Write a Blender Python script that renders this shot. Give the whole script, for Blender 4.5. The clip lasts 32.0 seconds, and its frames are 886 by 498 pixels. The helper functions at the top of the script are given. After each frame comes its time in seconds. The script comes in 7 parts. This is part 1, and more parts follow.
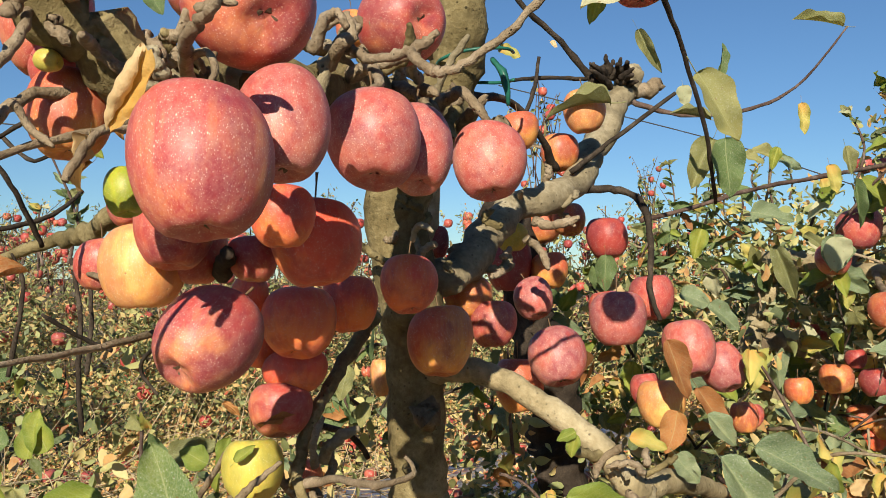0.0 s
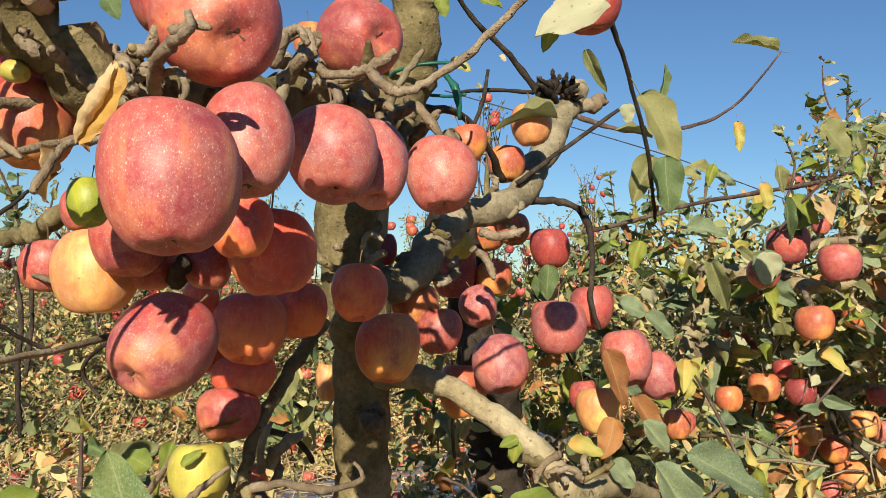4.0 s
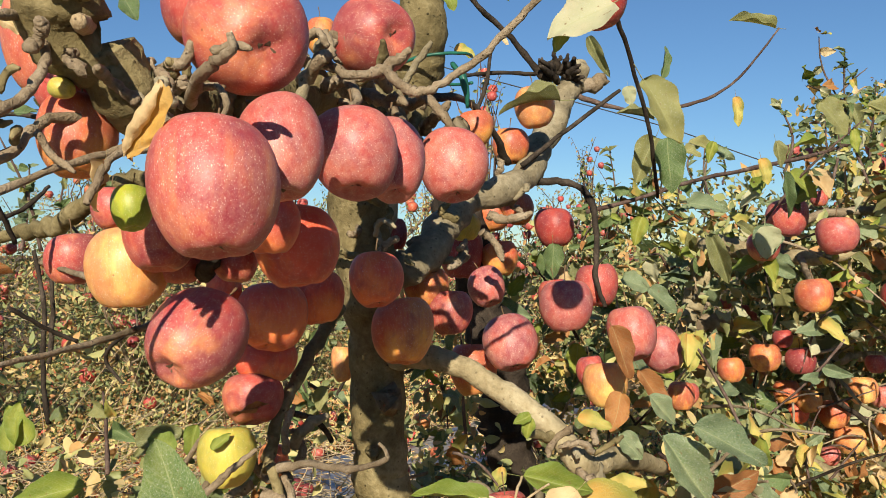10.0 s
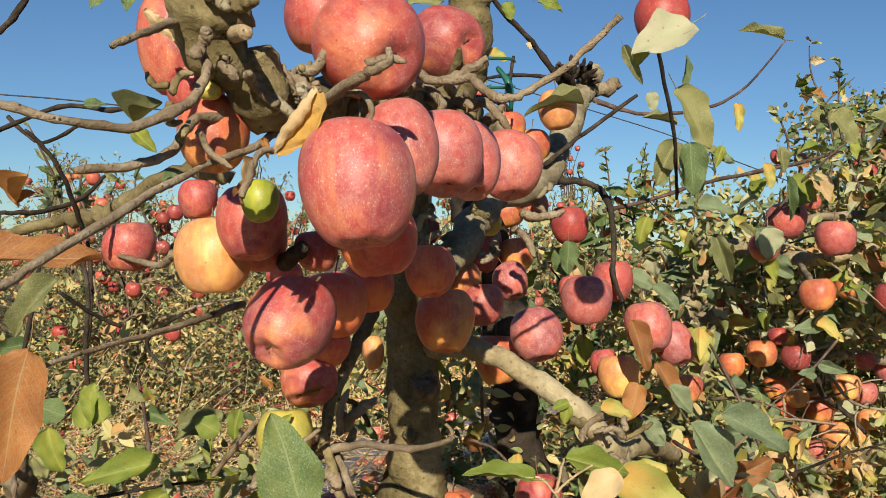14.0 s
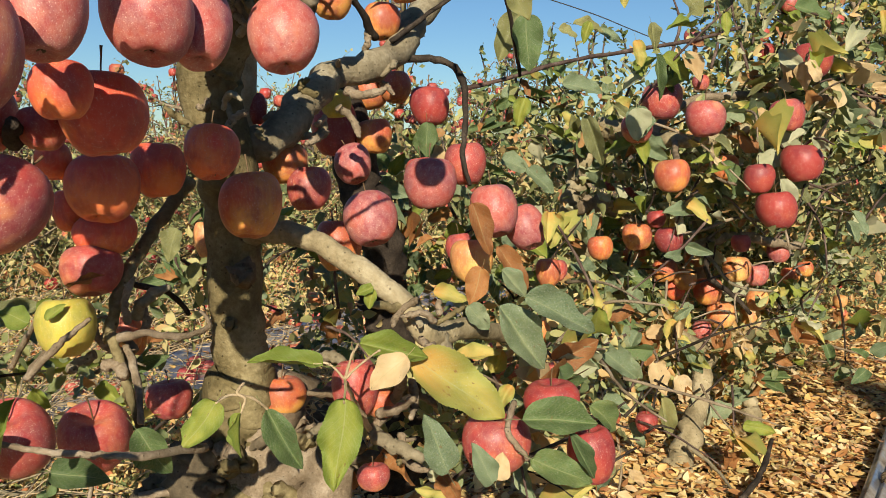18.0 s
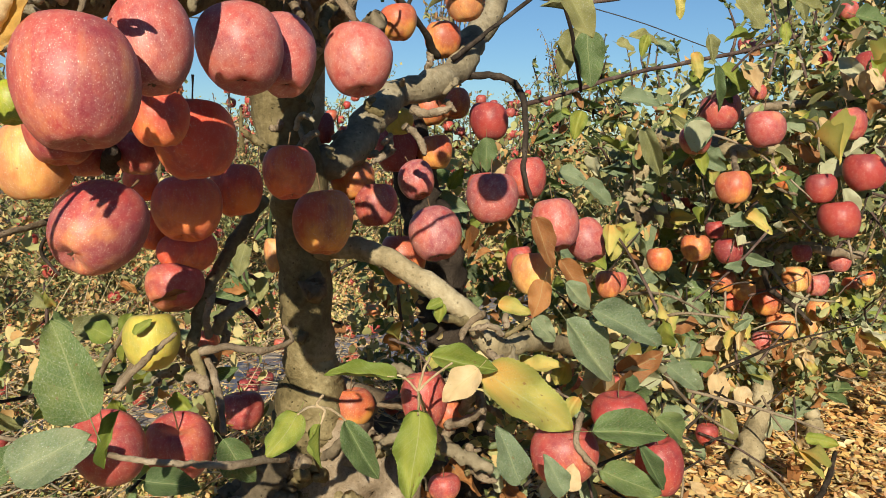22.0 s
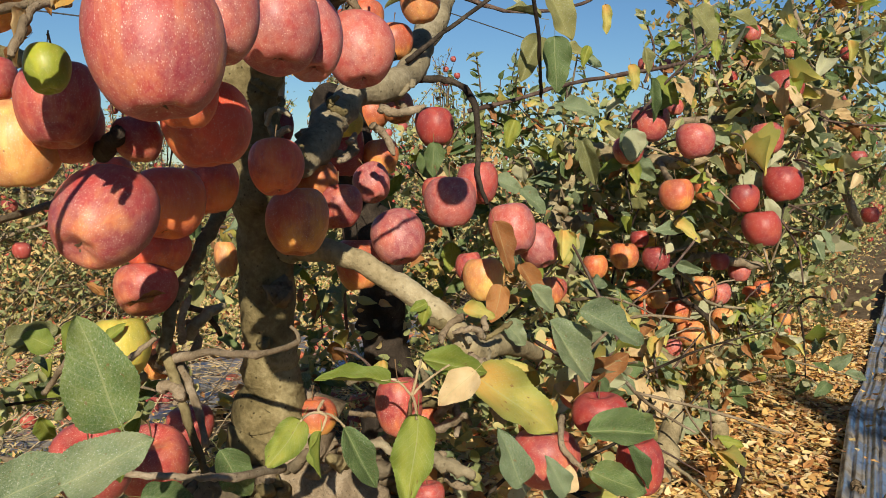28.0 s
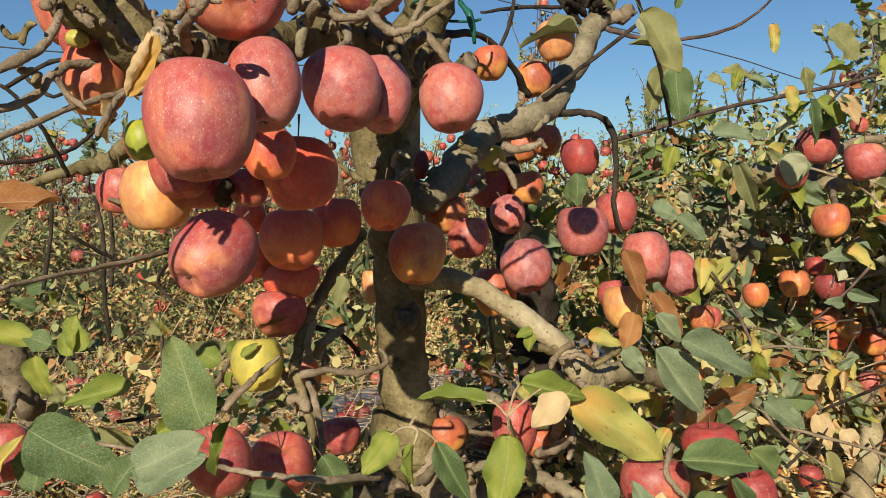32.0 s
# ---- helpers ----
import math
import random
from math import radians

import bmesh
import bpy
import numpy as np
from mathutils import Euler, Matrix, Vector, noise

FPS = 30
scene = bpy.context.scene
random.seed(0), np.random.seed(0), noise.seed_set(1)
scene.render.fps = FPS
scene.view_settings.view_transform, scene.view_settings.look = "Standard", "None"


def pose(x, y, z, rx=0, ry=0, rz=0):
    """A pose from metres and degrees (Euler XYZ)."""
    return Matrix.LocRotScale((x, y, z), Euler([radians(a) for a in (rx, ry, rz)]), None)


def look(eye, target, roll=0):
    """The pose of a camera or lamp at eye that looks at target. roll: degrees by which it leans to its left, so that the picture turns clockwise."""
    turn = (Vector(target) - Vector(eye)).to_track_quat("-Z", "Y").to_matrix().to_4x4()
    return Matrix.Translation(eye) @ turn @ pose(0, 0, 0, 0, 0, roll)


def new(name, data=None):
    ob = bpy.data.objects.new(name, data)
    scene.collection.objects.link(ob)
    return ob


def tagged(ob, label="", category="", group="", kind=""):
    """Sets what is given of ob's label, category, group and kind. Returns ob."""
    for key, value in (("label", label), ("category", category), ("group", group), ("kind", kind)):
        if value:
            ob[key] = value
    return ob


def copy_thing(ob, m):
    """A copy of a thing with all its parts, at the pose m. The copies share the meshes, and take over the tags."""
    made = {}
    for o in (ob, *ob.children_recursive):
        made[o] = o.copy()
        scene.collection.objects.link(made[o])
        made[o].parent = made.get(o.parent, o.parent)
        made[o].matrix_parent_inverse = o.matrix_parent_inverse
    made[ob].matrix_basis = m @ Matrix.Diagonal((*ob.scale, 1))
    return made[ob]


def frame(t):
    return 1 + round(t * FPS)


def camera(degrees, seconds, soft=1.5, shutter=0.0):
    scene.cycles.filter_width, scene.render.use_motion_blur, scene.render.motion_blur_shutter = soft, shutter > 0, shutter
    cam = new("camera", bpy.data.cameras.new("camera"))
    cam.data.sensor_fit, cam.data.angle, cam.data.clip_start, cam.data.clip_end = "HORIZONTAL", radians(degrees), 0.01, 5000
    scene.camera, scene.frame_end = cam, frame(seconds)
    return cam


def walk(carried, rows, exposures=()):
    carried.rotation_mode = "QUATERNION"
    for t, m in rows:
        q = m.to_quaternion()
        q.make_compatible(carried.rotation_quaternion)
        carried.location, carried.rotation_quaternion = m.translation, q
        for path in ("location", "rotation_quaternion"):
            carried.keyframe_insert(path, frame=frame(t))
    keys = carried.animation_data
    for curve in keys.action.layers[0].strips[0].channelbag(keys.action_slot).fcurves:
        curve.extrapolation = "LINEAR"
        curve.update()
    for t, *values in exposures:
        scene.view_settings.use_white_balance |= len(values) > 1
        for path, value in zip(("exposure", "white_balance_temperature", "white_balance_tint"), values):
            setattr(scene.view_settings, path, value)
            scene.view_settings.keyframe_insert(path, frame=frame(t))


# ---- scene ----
cam = camera(55.3, 32.0, soft=0.8)
METRES, EYE, TILT, LEAN, TURN = 1.2, 0.9, 2.0, 0.0, 0.0
ROWS = [
    (0.0, 0.0, 0.0, 0.0, 0.0, 0.0, -0.0),
    (0.5, -0.0113, -0.0037, 0.0017, -0.97, 0.07, -0.55),
    (1.0, -0.009, -0.0023, 0.0006, -1.75, 0.05, -1.08),
    (1.5, -0.0091, -0.0033, 0.0026, -2.33, 0.09, -1.11),
    (2.0, -0.0097, -0.0075, 0.0045, -2.9, 0.16, -1.15),
    (2.5, -0.0127, -0.0066, 0.0047, -3.41, 0.14, -1.19),
    (3.0, -0.013, -0.0094, 0.0057, -3.82, 0.18, -1.21),
    (3.5, -0.0117, -0.0136, 0.0084, -4.24, 0.24, -1.29),
    (5.5, -0.0035, -0.0389, 0.0062, -2.65, -0.22, -1.23),
    (6.0, -0.0023, -0.0413, 0.0098, -2.94, -0.2, -1.23),
    (6.5, 0.0012, -0.0426, 0.0066, -3.13, -0.41, -0.92),
    (7.0, 0.0, -0.0445, 0.0045, -3.3, -1.22, -0.38),
    (7.5, -0.0002, -0.0434, 0.0041, -3.56, -2.19, -0.26),
    (8.0, -0.006, -0.0373, 0.0047, -3.75, -2.12, -0.2),
    (8.5, -0.0044, -0.0318, 0.0061, -3.79, -2.13, -0.23),
    (9.0, -0.0026, -0.0305, 0.0126, -3.75, -2.12, -0.18),
    (9.5, -0.0087, -0.0375, 0.0173, -3.88, -2.02, -0.03),
    (10.0, -0.0263, -0.0483, 0.0212, -4.14, -1.63, -0.03),
    (10.5, -0.0376, -0.058, 0.0233, -4.33, -1.63, -0.03),
    (11.0, -0.0542, -0.0643, 0.0214, -4.49, -1.73, -0.01),
    (11.5, -0.0791, -0.0643, 0.0196, -4.79, -1.79, -0.11),
    (12.0, -0.0996, -0.0621, 0.0241, -5.02, -1.79, -0.32),
    (12.5, -0.1078, -0.0647, 0.0259, -5.21, -1.76, -0.51),
    (13.0, -0.113, -0.0714, 0.029, -5.54, -1.65, -0.82),
    (13.5, -0.1195, -0.0767, 0.0247, -5.82, -1.84, -0.92),
    (14.0, -0.1141, -0.091, 0.0209, -6.13, -1.93, -1.17),
    (14.5, -0.1002, -0.1006, 0.0158, -6.38, -2.21, -1.36),
    (15.0, -0.0505, -0.1067, 0.0178, -6.4, -3.54, -1.08),
    (15.5, 0.0426, -0.0956, 0.0313, -6.37, -4.47, 0.62),
    (17.5, 0.0569, -0.0706, 0.0136, -8.71, -9.25, -0.57),
    (18.0, 0.0649, -0.0721, 0.0122, -8.77, -9.38, -0.89),
    (18.5, 0.0466, -0.0831, 0.0187, -8.15, -8.58, -0.55),
    (19.0, 0.0371, -0.082, 0.0206, -5.49, -8.59, 0.61),
    (19.5, 0.0385, -0.0733, 0.0183, -5.09, -8.66, 0.8),
    (20.0, 0.0508, -0.0711, 0.0213, -5.1, -8.67, 1.03),
    (20.5, 0.0606, -0.0814, 0.0272, -5.25, -8.68, 1.09),
    (21.0, 0.055, -0.0875, 0.0247, -5.72, -8.69, 0.58),
    (21.5, 0.0466, -0.0934, 0.0275, -5.78, -8.61, 0.4),
    (22.0, 0.0382, -0.0893, 0.0204, -5.75, -8.7, 0.06),
    (22.5, 0.0441, -0.0847, 0.0225, -5.79, -8.78, 0.25),
    (23.0, 0.0494, -0.0813, 0.0248, -5.94, -8.79, 0.61),
    (23.5, 0.0468, -0.0784, 0.022, -5.81, -8.84, 0.77),
    (24.0, 0.0585, -0.0777, 0.0216, -6.01, -9.04, 1.46),
    (24.5, 0.0747, -0.0721, 0.0097, -7.17, -9.28, 1.54),
    (25.0, 0.0825, -0.0646, -0.0, -8.42, -10.07, 1.04),
    (25.5, 0.0337, -0.0541, -0.0044, -14.85, -9.92, -1.28),
    (27.5, -0.0841, -0.0343, -0.0002, -15.28, -7.44, -1.66),
    (28.0, -0.0789, -0.0479, -0.0021, -14.28, -7.46, -1.21),
    (28.5, -0.0365, -0.0527, 0.0023, -10.27, -7.3, -0.18),
    (29.0, 0.0216, -0.0829, 0.0028, -4.78, -7.05, 0.72),
    (29.5, 0.0461, -0.1092, -0.0029, -0.55, -6.86, 0.66),
    (30.0, 0.0612, -0.1148, -0.0052, 1.06, -6.73, 0.85),
    (30.5, 0.0486, -0.121, 0.0076, 1.18, -6.58, 1.23),
    (31.0, 0.042, -0.124, 0.0121, 0.67, -6.35, 1.03),
    (31.5, 0.0446, -0.1256, 0.0111, 0.31, -6.16, 0.88),
    (32.0, 0.0417, -0.1262, 0.0133, 0.67, -5.89, 0.79),
]
walk(cam, [(t, pose(0, 0, EYE, TILT, LEAN, TURN) @ pose(METRES * x, METRES * y, METRES * z, 90 + pitch, roll, yaw)) for t, x, y, z, yaw, pitch, roll in ROWS],
     [(0, 0.55), (11, 0.54), (12, 0.43), (14, 0.40), (20, 0.40), (25, 0.41), (28, 0.27), (30, 0.29), (31, 0.36), (32, 0.28)])

# ---- world, sun, exposure ----
SUN_EL, SUN_AZ = 25.0, 190.0          # degrees: height, and clockwise bearing from +y
world = bpy.data.worlds.new("sky")
scene.world = world
world.use_nodes = True
wn = world.node_tree.nodes
sky = wn.new("ShaderNodeTexSky")
sky.sky_type = "NISHITA"
sky.sun_disc = False
sky.sun_elevation, sky.sun_rotation = radians(SUN_EL), radians(SUN_AZ)
sky.altitude, sky.air_density, sky.dust_density, sky.ozone_density = 0, 1.0, 0.0, 1.2
wn["Background"].inputs["Strength"].default_value = 0.051
clear = wn.new("ShaderNodeMix")
clear.data_type, clear.blend_type = "RGBA", "MULTIPLY"
clear.inputs["Factor"].default_value = 1.0
clear.inputs["B"].default_value = (0.675, 0.968, 1.285, 1)      # a clear, dry autumn sky
world.node_tree.links.new(sky.outputs["Color"], clear.inputs["A"])
world.node_tree.links.new(clear.outputs["Result"], wn["Background"].inputs["Color"])
sun_data = bpy.data.lights.new("sun", "SUN")
sun_data.energy, sun_data.angle, sun_data.color = 5.0, radians(0.53), (1.0, 0.89, 0.71)
sun = new("sun", sun_data)
sun.matrix_world = look((0, 0, 10), (-10 * math.sin(radians(SUN_AZ)), -10 * math.cos(radians(SUN_AZ)), 10 - 10 * math.tan(radians(SUN_EL))))
scene.view_settings.exposure = 0.55


# ---- materials ----
def material(name, rough=0.6, spec=0.4, metal=0.0):
    m = bpy.data.materials.new(name)
    m.use_nodes = True
    nt = m.node_tree
    b = nt.nodes["Principled BSDF"]
    b.inputs["Roughness"].default_value = rough
    b.inputs["Specular IOR Level"].default_value = spec
    b.inputs["Metallic"].default_value = metal
    return m, nt, b


def node(nt, kind, **values):
    n = nt.nodes.new(kind)
    for k, v in values.items():
        n.inputs[k.replace("_", " ")].default_value = v
    return n


def ramp(nt, fac, *stops):
    n = nt.nodes.new("ShaderNodeValToRGB")
    els = n.color_ramp.elements
    while len(els) < len(stops):
        els.new(0.5)
    for e, (p, c) in zip(els, stops):
        e.position = p
        e.color = (*c, 1) if len(c) == 3 else c
    nt.links.new(fac, n.inputs["Fac"])
    return n.outputs["Color"]


def blend(nt, fac, a, b, mode="MIX"):
    n = nt.nodes.new("ShaderNodeMix")
    n.data_type, n.blend_type = "RGBA", mode
    for sock, v in ((n.inputs["Factor"], fac), (n.inputs["A"], a), (n.inputs["B"], b)):
        if isinstance(v, (float, int)):
            sock.default_value = v
        elif isinstance(v, tuple):
            sock.default_value = (*v, 1)
        else:
            nt.links.new(v, sock)
    return n.outputs["Result"]


def maths(nt, op, a, b=0.0):
    n = nt.nodes.new("ShaderNodeMath")
    n.operation = op
    for i, v in enumerate((a, b)):
        if isinstance(v, (float, int)):
            n.inputs[i].default_value = v
        else:
            nt.links.new(v, n.inputs[i])
    return n.outputs[0]


def coords(nt, scale=(1, 1, 1), which="Object", shuffle=True):
    tc = nt.nodes.new("ShaderNodeTexCoord")
    mp = nt.nodes.new("ShaderNodeMapping")
    mp.inputs["Scale"].default_value = scale
    nt.links.new(tc.outputs[which], mp.inputs["Vector"])
    if shuffle:
        oi = nt.nodes.new("ShaderNodeObjectInfo")
        mul = nt.nodes.new("ShaderNodeVectorMath")
        mul.operation = "SCALE"
        mul.inputs[0].default_value = (37.0, 19.0, 53.0)
        nt.links.new(oi.outputs["Random"], mul.inputs["Scale"])
        nt.links.new(mul.outputs[0], mp.inputs["Location"])
    return mp.outputs["Vector"]


def noisy(nt, vec, scale, detail=4.0, rough=0.55):
    n = node(nt, "ShaderNodeTexNoise", Scale=scale, Detail=detail, Roughness=rough)
    nt.links.new(vec, n.inputs["Vector"])
    return n.outputs["Fac"]


def bump(nt, b, height, strength=0.3, distance=0.002):
    n = nt.nodes.new("ShaderNodeBump")
    n.inputs["Strength"].default_value, n.inputs["Distance"].default_value = strength, distance
    nt.links.new(height, n.inputs["Height"])
    nt.links.new(n.outputs["Normal"], b.inputs["Normal"])


def apple_skin(name, ground, blush, bloom, amount, dust=0.3, base=0.5):
    """Skin of an apple: ground colour that shows round the calyx and on one cheek, streaked blush, chalky bloom, pale specks and scuffs. Object space is about 1 across."""
    m, nt, b = material(name, 0.5, 0.42)
    stripe = noisy(nt, coords(nt, (9, 9, 0.55)), 1.7, 4.0, 0.6)
    thin = noisy(nt, coords(nt, (26, 26, 0.9)), 1.6, 3.0, 0.6)
    patch = noisy(nt, coords(nt), 1.25, 3.0)
    fine = noisy(nt, coords(nt), 9.0, 6.0, 0.65)
    grain = noisy(nt, coords(nt), 55.0, 3.0, 0.6)
    tc = nt.nodes.new("ShaderNodeTexCoord")
    sep = nt.nodes.new("ShaderNodeSeparateXYZ")
    nt.links.new(tc.outputs["Object"], sep.inputs[0])
    low = ramp(nt, maths(nt, "ADD", sep.outputs["Z"], maths(nt, "MULTIPLY", patch, 0.55)), (-0.0, (1, 1, 1)), (0.26, (0, 0, 0)))      # paler towards the calyx
    f = maths(nt, "ADD", maths(nt, "MULTIPLY", stripe, 0.5), maths(nt, "ADD", maths(nt, "MULTIPLY", patch, 1.25), maths(nt, "MULTIPLY", thin, 0.22)))
    f = maths(nt, "ADD", f, amount - 1.0)
    f = maths(nt, "SUBTRACT", f, maths(nt, "MULTIPLY", low, base * 0.42))
    half = tuple(0.5 * g + 0.5 * c for g, c in zip(ground, blush))
    col = ramp(nt, f, (0.24, ground), (0.46, half), (0.70, blush))
    flush = noisy(nt, coords(nt, (1.3, 1.3, 0.9)), 1.5, 4.0, 0.6)
    col = blend(nt, maths(nt, "MULTIPLY", ramp(nt, flush, (0.45, (0, 0, 0)), (0.60, (1, 1, 1))), 0.9 * min(1.0, amount * 1.4)), col, (blush[0] * 0.62, blush[1] * 0.72, blush[2] * 1.1))
    chalk = maths(nt, "ADD", maths(nt, "MULTIPLY", fine, 0.6), maths(nt, "MULTIPLY", grain, 0.4))
    col = blend(nt, maths(nt, "MULTIPLY", ramp(nt, chalk, (0.40, (0, 0, 0)), (0.68, (1, 1, 1))), dust), col, bloom)
    vor = node(nt, "ShaderNodeTexVoronoi", Scale=26.0, Randomness=1.0)
    nt.links.new(coords(nt, (1, 1, 0.7)), vor.inputs["Vector"])
    vor2 = node(nt, "ShaderNodeTexVoronoi", Scale=58.0, Randomness=1.0)
    nt.links.new(coords(nt, (1.2, 1, 0.8)), vor2.inputs["Vector"])
    specks = ramp(nt, vor.outputs["Distance"], (0.07, (1, 1, 1)), (0.20, (0, 0, 0)))
    specks2 = ramp(nt, vor2.outputs["Distance"], (0.10, (0.8, 0.8, 0.8)), (0.28, (0, 0, 0)))
    sp = maths(nt, "MULTIPLY", maths(nt, "MAXIMUM", specks, specks2), ramp(nt, fine, (0.36, (0.14, 0.14, 0.14)), (0.60, (0.8, 0.8, 0.8))))
    col = blend(nt, sp, col, (0.86, 0.66, 0.53) if blush[0] > 1.5 * blush[1] else (0.75, 0.68, 0.38))
    vor3 = node(nt, "ShaderNodeTexVoronoi", Scale=4.2, Randomness=1.0)          # a few brown scuffs
    nt.links.new(coords(nt, (1.1, 1, 1)), vor3.inputs["Vector"])
    col = blend(nt, ramp(nt, vor3.outputs["Distance"], (0.03, (0.7, 0.7, 0.7)), (0.065, (0, 0, 0))), col, (0.15, 0.065, 0.035))
    nt.links.new(col, b.inputs["Base Color"])
    nt.links.new(ramp(nt, chalk, (0.35, (0.36, 0.36, 0.36)), (0.65, (0.58, 0.58, 0.58))), b.inputs["Roughness"])
    b.inputs["Subsurface Weight"].default_value = 0.2                           # juicy flesh under the skin
    b.inputs["Subsurface Radius"].default_value = (1.0, 0.35, 0.15)
    b.inputs["Subsurface Scale"].default_value = 0.012
    bump(nt, b, maths(nt, "ADD", maths(nt, "ADD", fine, maths(nt, "MULTIPLY", sp, 0.4)), maths(nt, "MULTIPLY", grain, 0.25)), 0.06, 0.01)
    return m


SKIN = {
    "red": apple_skin("red_apple_skin", (0.72, 0.29, 0.11), (0.43, 0.054, 0.046), (0.60, 0.30, 0.22), 0.77, 0.40, 0.3),
    "mottled": apple_skin("mottled_apple_skin", (0.76, 0.35, 0.12), (0.43, 0.056, 0.052), (0.60, 0.33, 0.26), 0.84, 0.40, 0.9),
    "big": apple_skin("big_apple_skin", (0.76, 0.36, 0.14), (0.44, 0.064, 0.058), (0.62, 0.34, 0.27), 0.69, 0.42, 0.0),
    "pink": apple_skin("pink_apple_skin", (0.62, 0.25, 0.14), (0.47, 0.085, 0.070), (0.64, 0.37, 0.30), 0.80, 0.52, 0.2),
    # dark red, lowered further so the branch's shade is in the colour
    "deep": apple_skin("shade_deepened_red_apple_skin", (0.50, 0.13, 0.06), (0.36, 0.036, 0.032), (0.50, 0.20, 0.14), 0.82, 0.3, 0.3),
    "orange": apple_skin("orange_apple_skin", (0.78, 0.36, 0.075), (0.55, 0.10, 0.04), (0.62, 0.31, 0.17), 0.62, 0.32, 0.7),
    # skin brightened and warmed: bounce light among shaded apples is put into the colour
    "bounce_warmed": apple_skin("bounce_warmed_apple_skin", (0.84, 0.25, 0.065), (0.70, 0.09, 0.045), (0.76, 0.30, 0.17), 0.66, 0.25),
    "yellow": apple_skin("yellow_apple_skin", (0.84, 0.52, 0.15), (0.70, 0.22, 0.07), (0.80, 0.55, 0.26), 0.56, 0.25, 0.2),
    "lemon": apple_skin("lemon_apple_skin", (0.58, 0.48, 0.08), (0.42, 0.36, 0.05), (0.64, 0.54, 0.17), 0.45, 0.25),
    "green": apple_skin("green_apple_skin", (0.36, 0.38, 0.03), (0.24, 0.27, 0.025), (0.42, 0.44, 0.09), 0.45, 0.1),
}


def bark_material(name, dark, mid, light, scale=1.0):
    m, nt, b = material(name, 0.85, 0.15)
    v = coords(nt, shuffle=False)
    big = noisy(nt, v, 14 * scale, 5)
    fine = noisy(nt, v, 120 * scale, 6, 0.65)
    col = ramp(nt, maths(nt, "ADD", maths(nt, "MULTIPLY", big, 0.65), maths(nt, "MULTIPLY", fine, 0.35)), (0.32, dark), (0.5, mid), (0.68, light))
    vor = node(nt, "ShaderNodeTexVoronoi", Scale=95.0 * max(scale, 1.0))
    nt.links.new(v, vor.inputs["Vector"])
    spots = maths(nt, "MULTIPLY", ramp(nt, vor.outputs["Distance"], (0.10, (0.9, 0.9, 0.9)), (0.20, (0, 0, 0))), ramp(nt, fine, (0.42, (0, 0, 0)), (0.58, (0.9, 0.9, 0.9))))
    col = blend(nt, spots, col, tuple(c * 0.3 for c in dark))
    stain = noisy(nt, coords(nt, (1, 1, 0.35), shuffle=False), 9 * scale, 4, 0.6)
    col = blend(nt, ramp(nt, stain, (0.50, (0, 0, 0)), (0.68, (0.6, 0.6, 0.6))), col, tuple(c * 0.5 for c in dark))
    nt.links.new(col, b.inputs["Base Color"])
    bump(nt, b, maths(nt, "ADD", maths(nt, "ADD", fine, maths(nt, "MULTIPLY", big, 1.5)), maths(nt, "MULTIPLY", spots, 0.6)), 0.8, 0.004)
    return m


BARK = {
    "bark": bark_material("olive_grey_bark", (0.07, 0.055, 0.023), (0.19, 0.152, 0.072), (0.37, 0.31, 0.165)),
    # the same bark lightened: sunlight on the exposed limbs is put into the colour
    "tan": bark_material("sunlit_tan_limb_bark", (0.15, 0.12, 0.065), (0.33, 0.27, 0.155), (0.50, 0.43, 0.28)),
    "grey": bark_material("pale_grey_bark", (0.13, 0.105, 0.062), (0.27, 0.228, 0.145), (0.44, 0.39, 0.275)),
    "twig": bark_material("brown_twig_bark", (0.15, 0.11, 0.066), (0.28, 0.217, 0.142), (0.44, 0.365, 0.265), 2.0),
    # near-black twigs; its darkness also paints in the shade on the rear trunk
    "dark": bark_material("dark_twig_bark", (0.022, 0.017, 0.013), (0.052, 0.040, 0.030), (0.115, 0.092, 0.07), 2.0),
    "red": bark_material("red_brown_shoot_bark", (0.06, 0.037, 0.03), (0.125, 0.083, 0.066), (0.25, 0.19, 0.155), 2.0),
    "cut": bark_material("sawn_wood", (0.34, 0.24, 0.13), (0.52, 0.40, 0.24), (0.64, 0.53, 0.36), 2.0),
    "rough": bark_material("rough_root_bark", (0.06, 0.047, 0.03), (0.17, 0.135, 0.085), (0.33, 0.275, 0.19), 0.8),
}


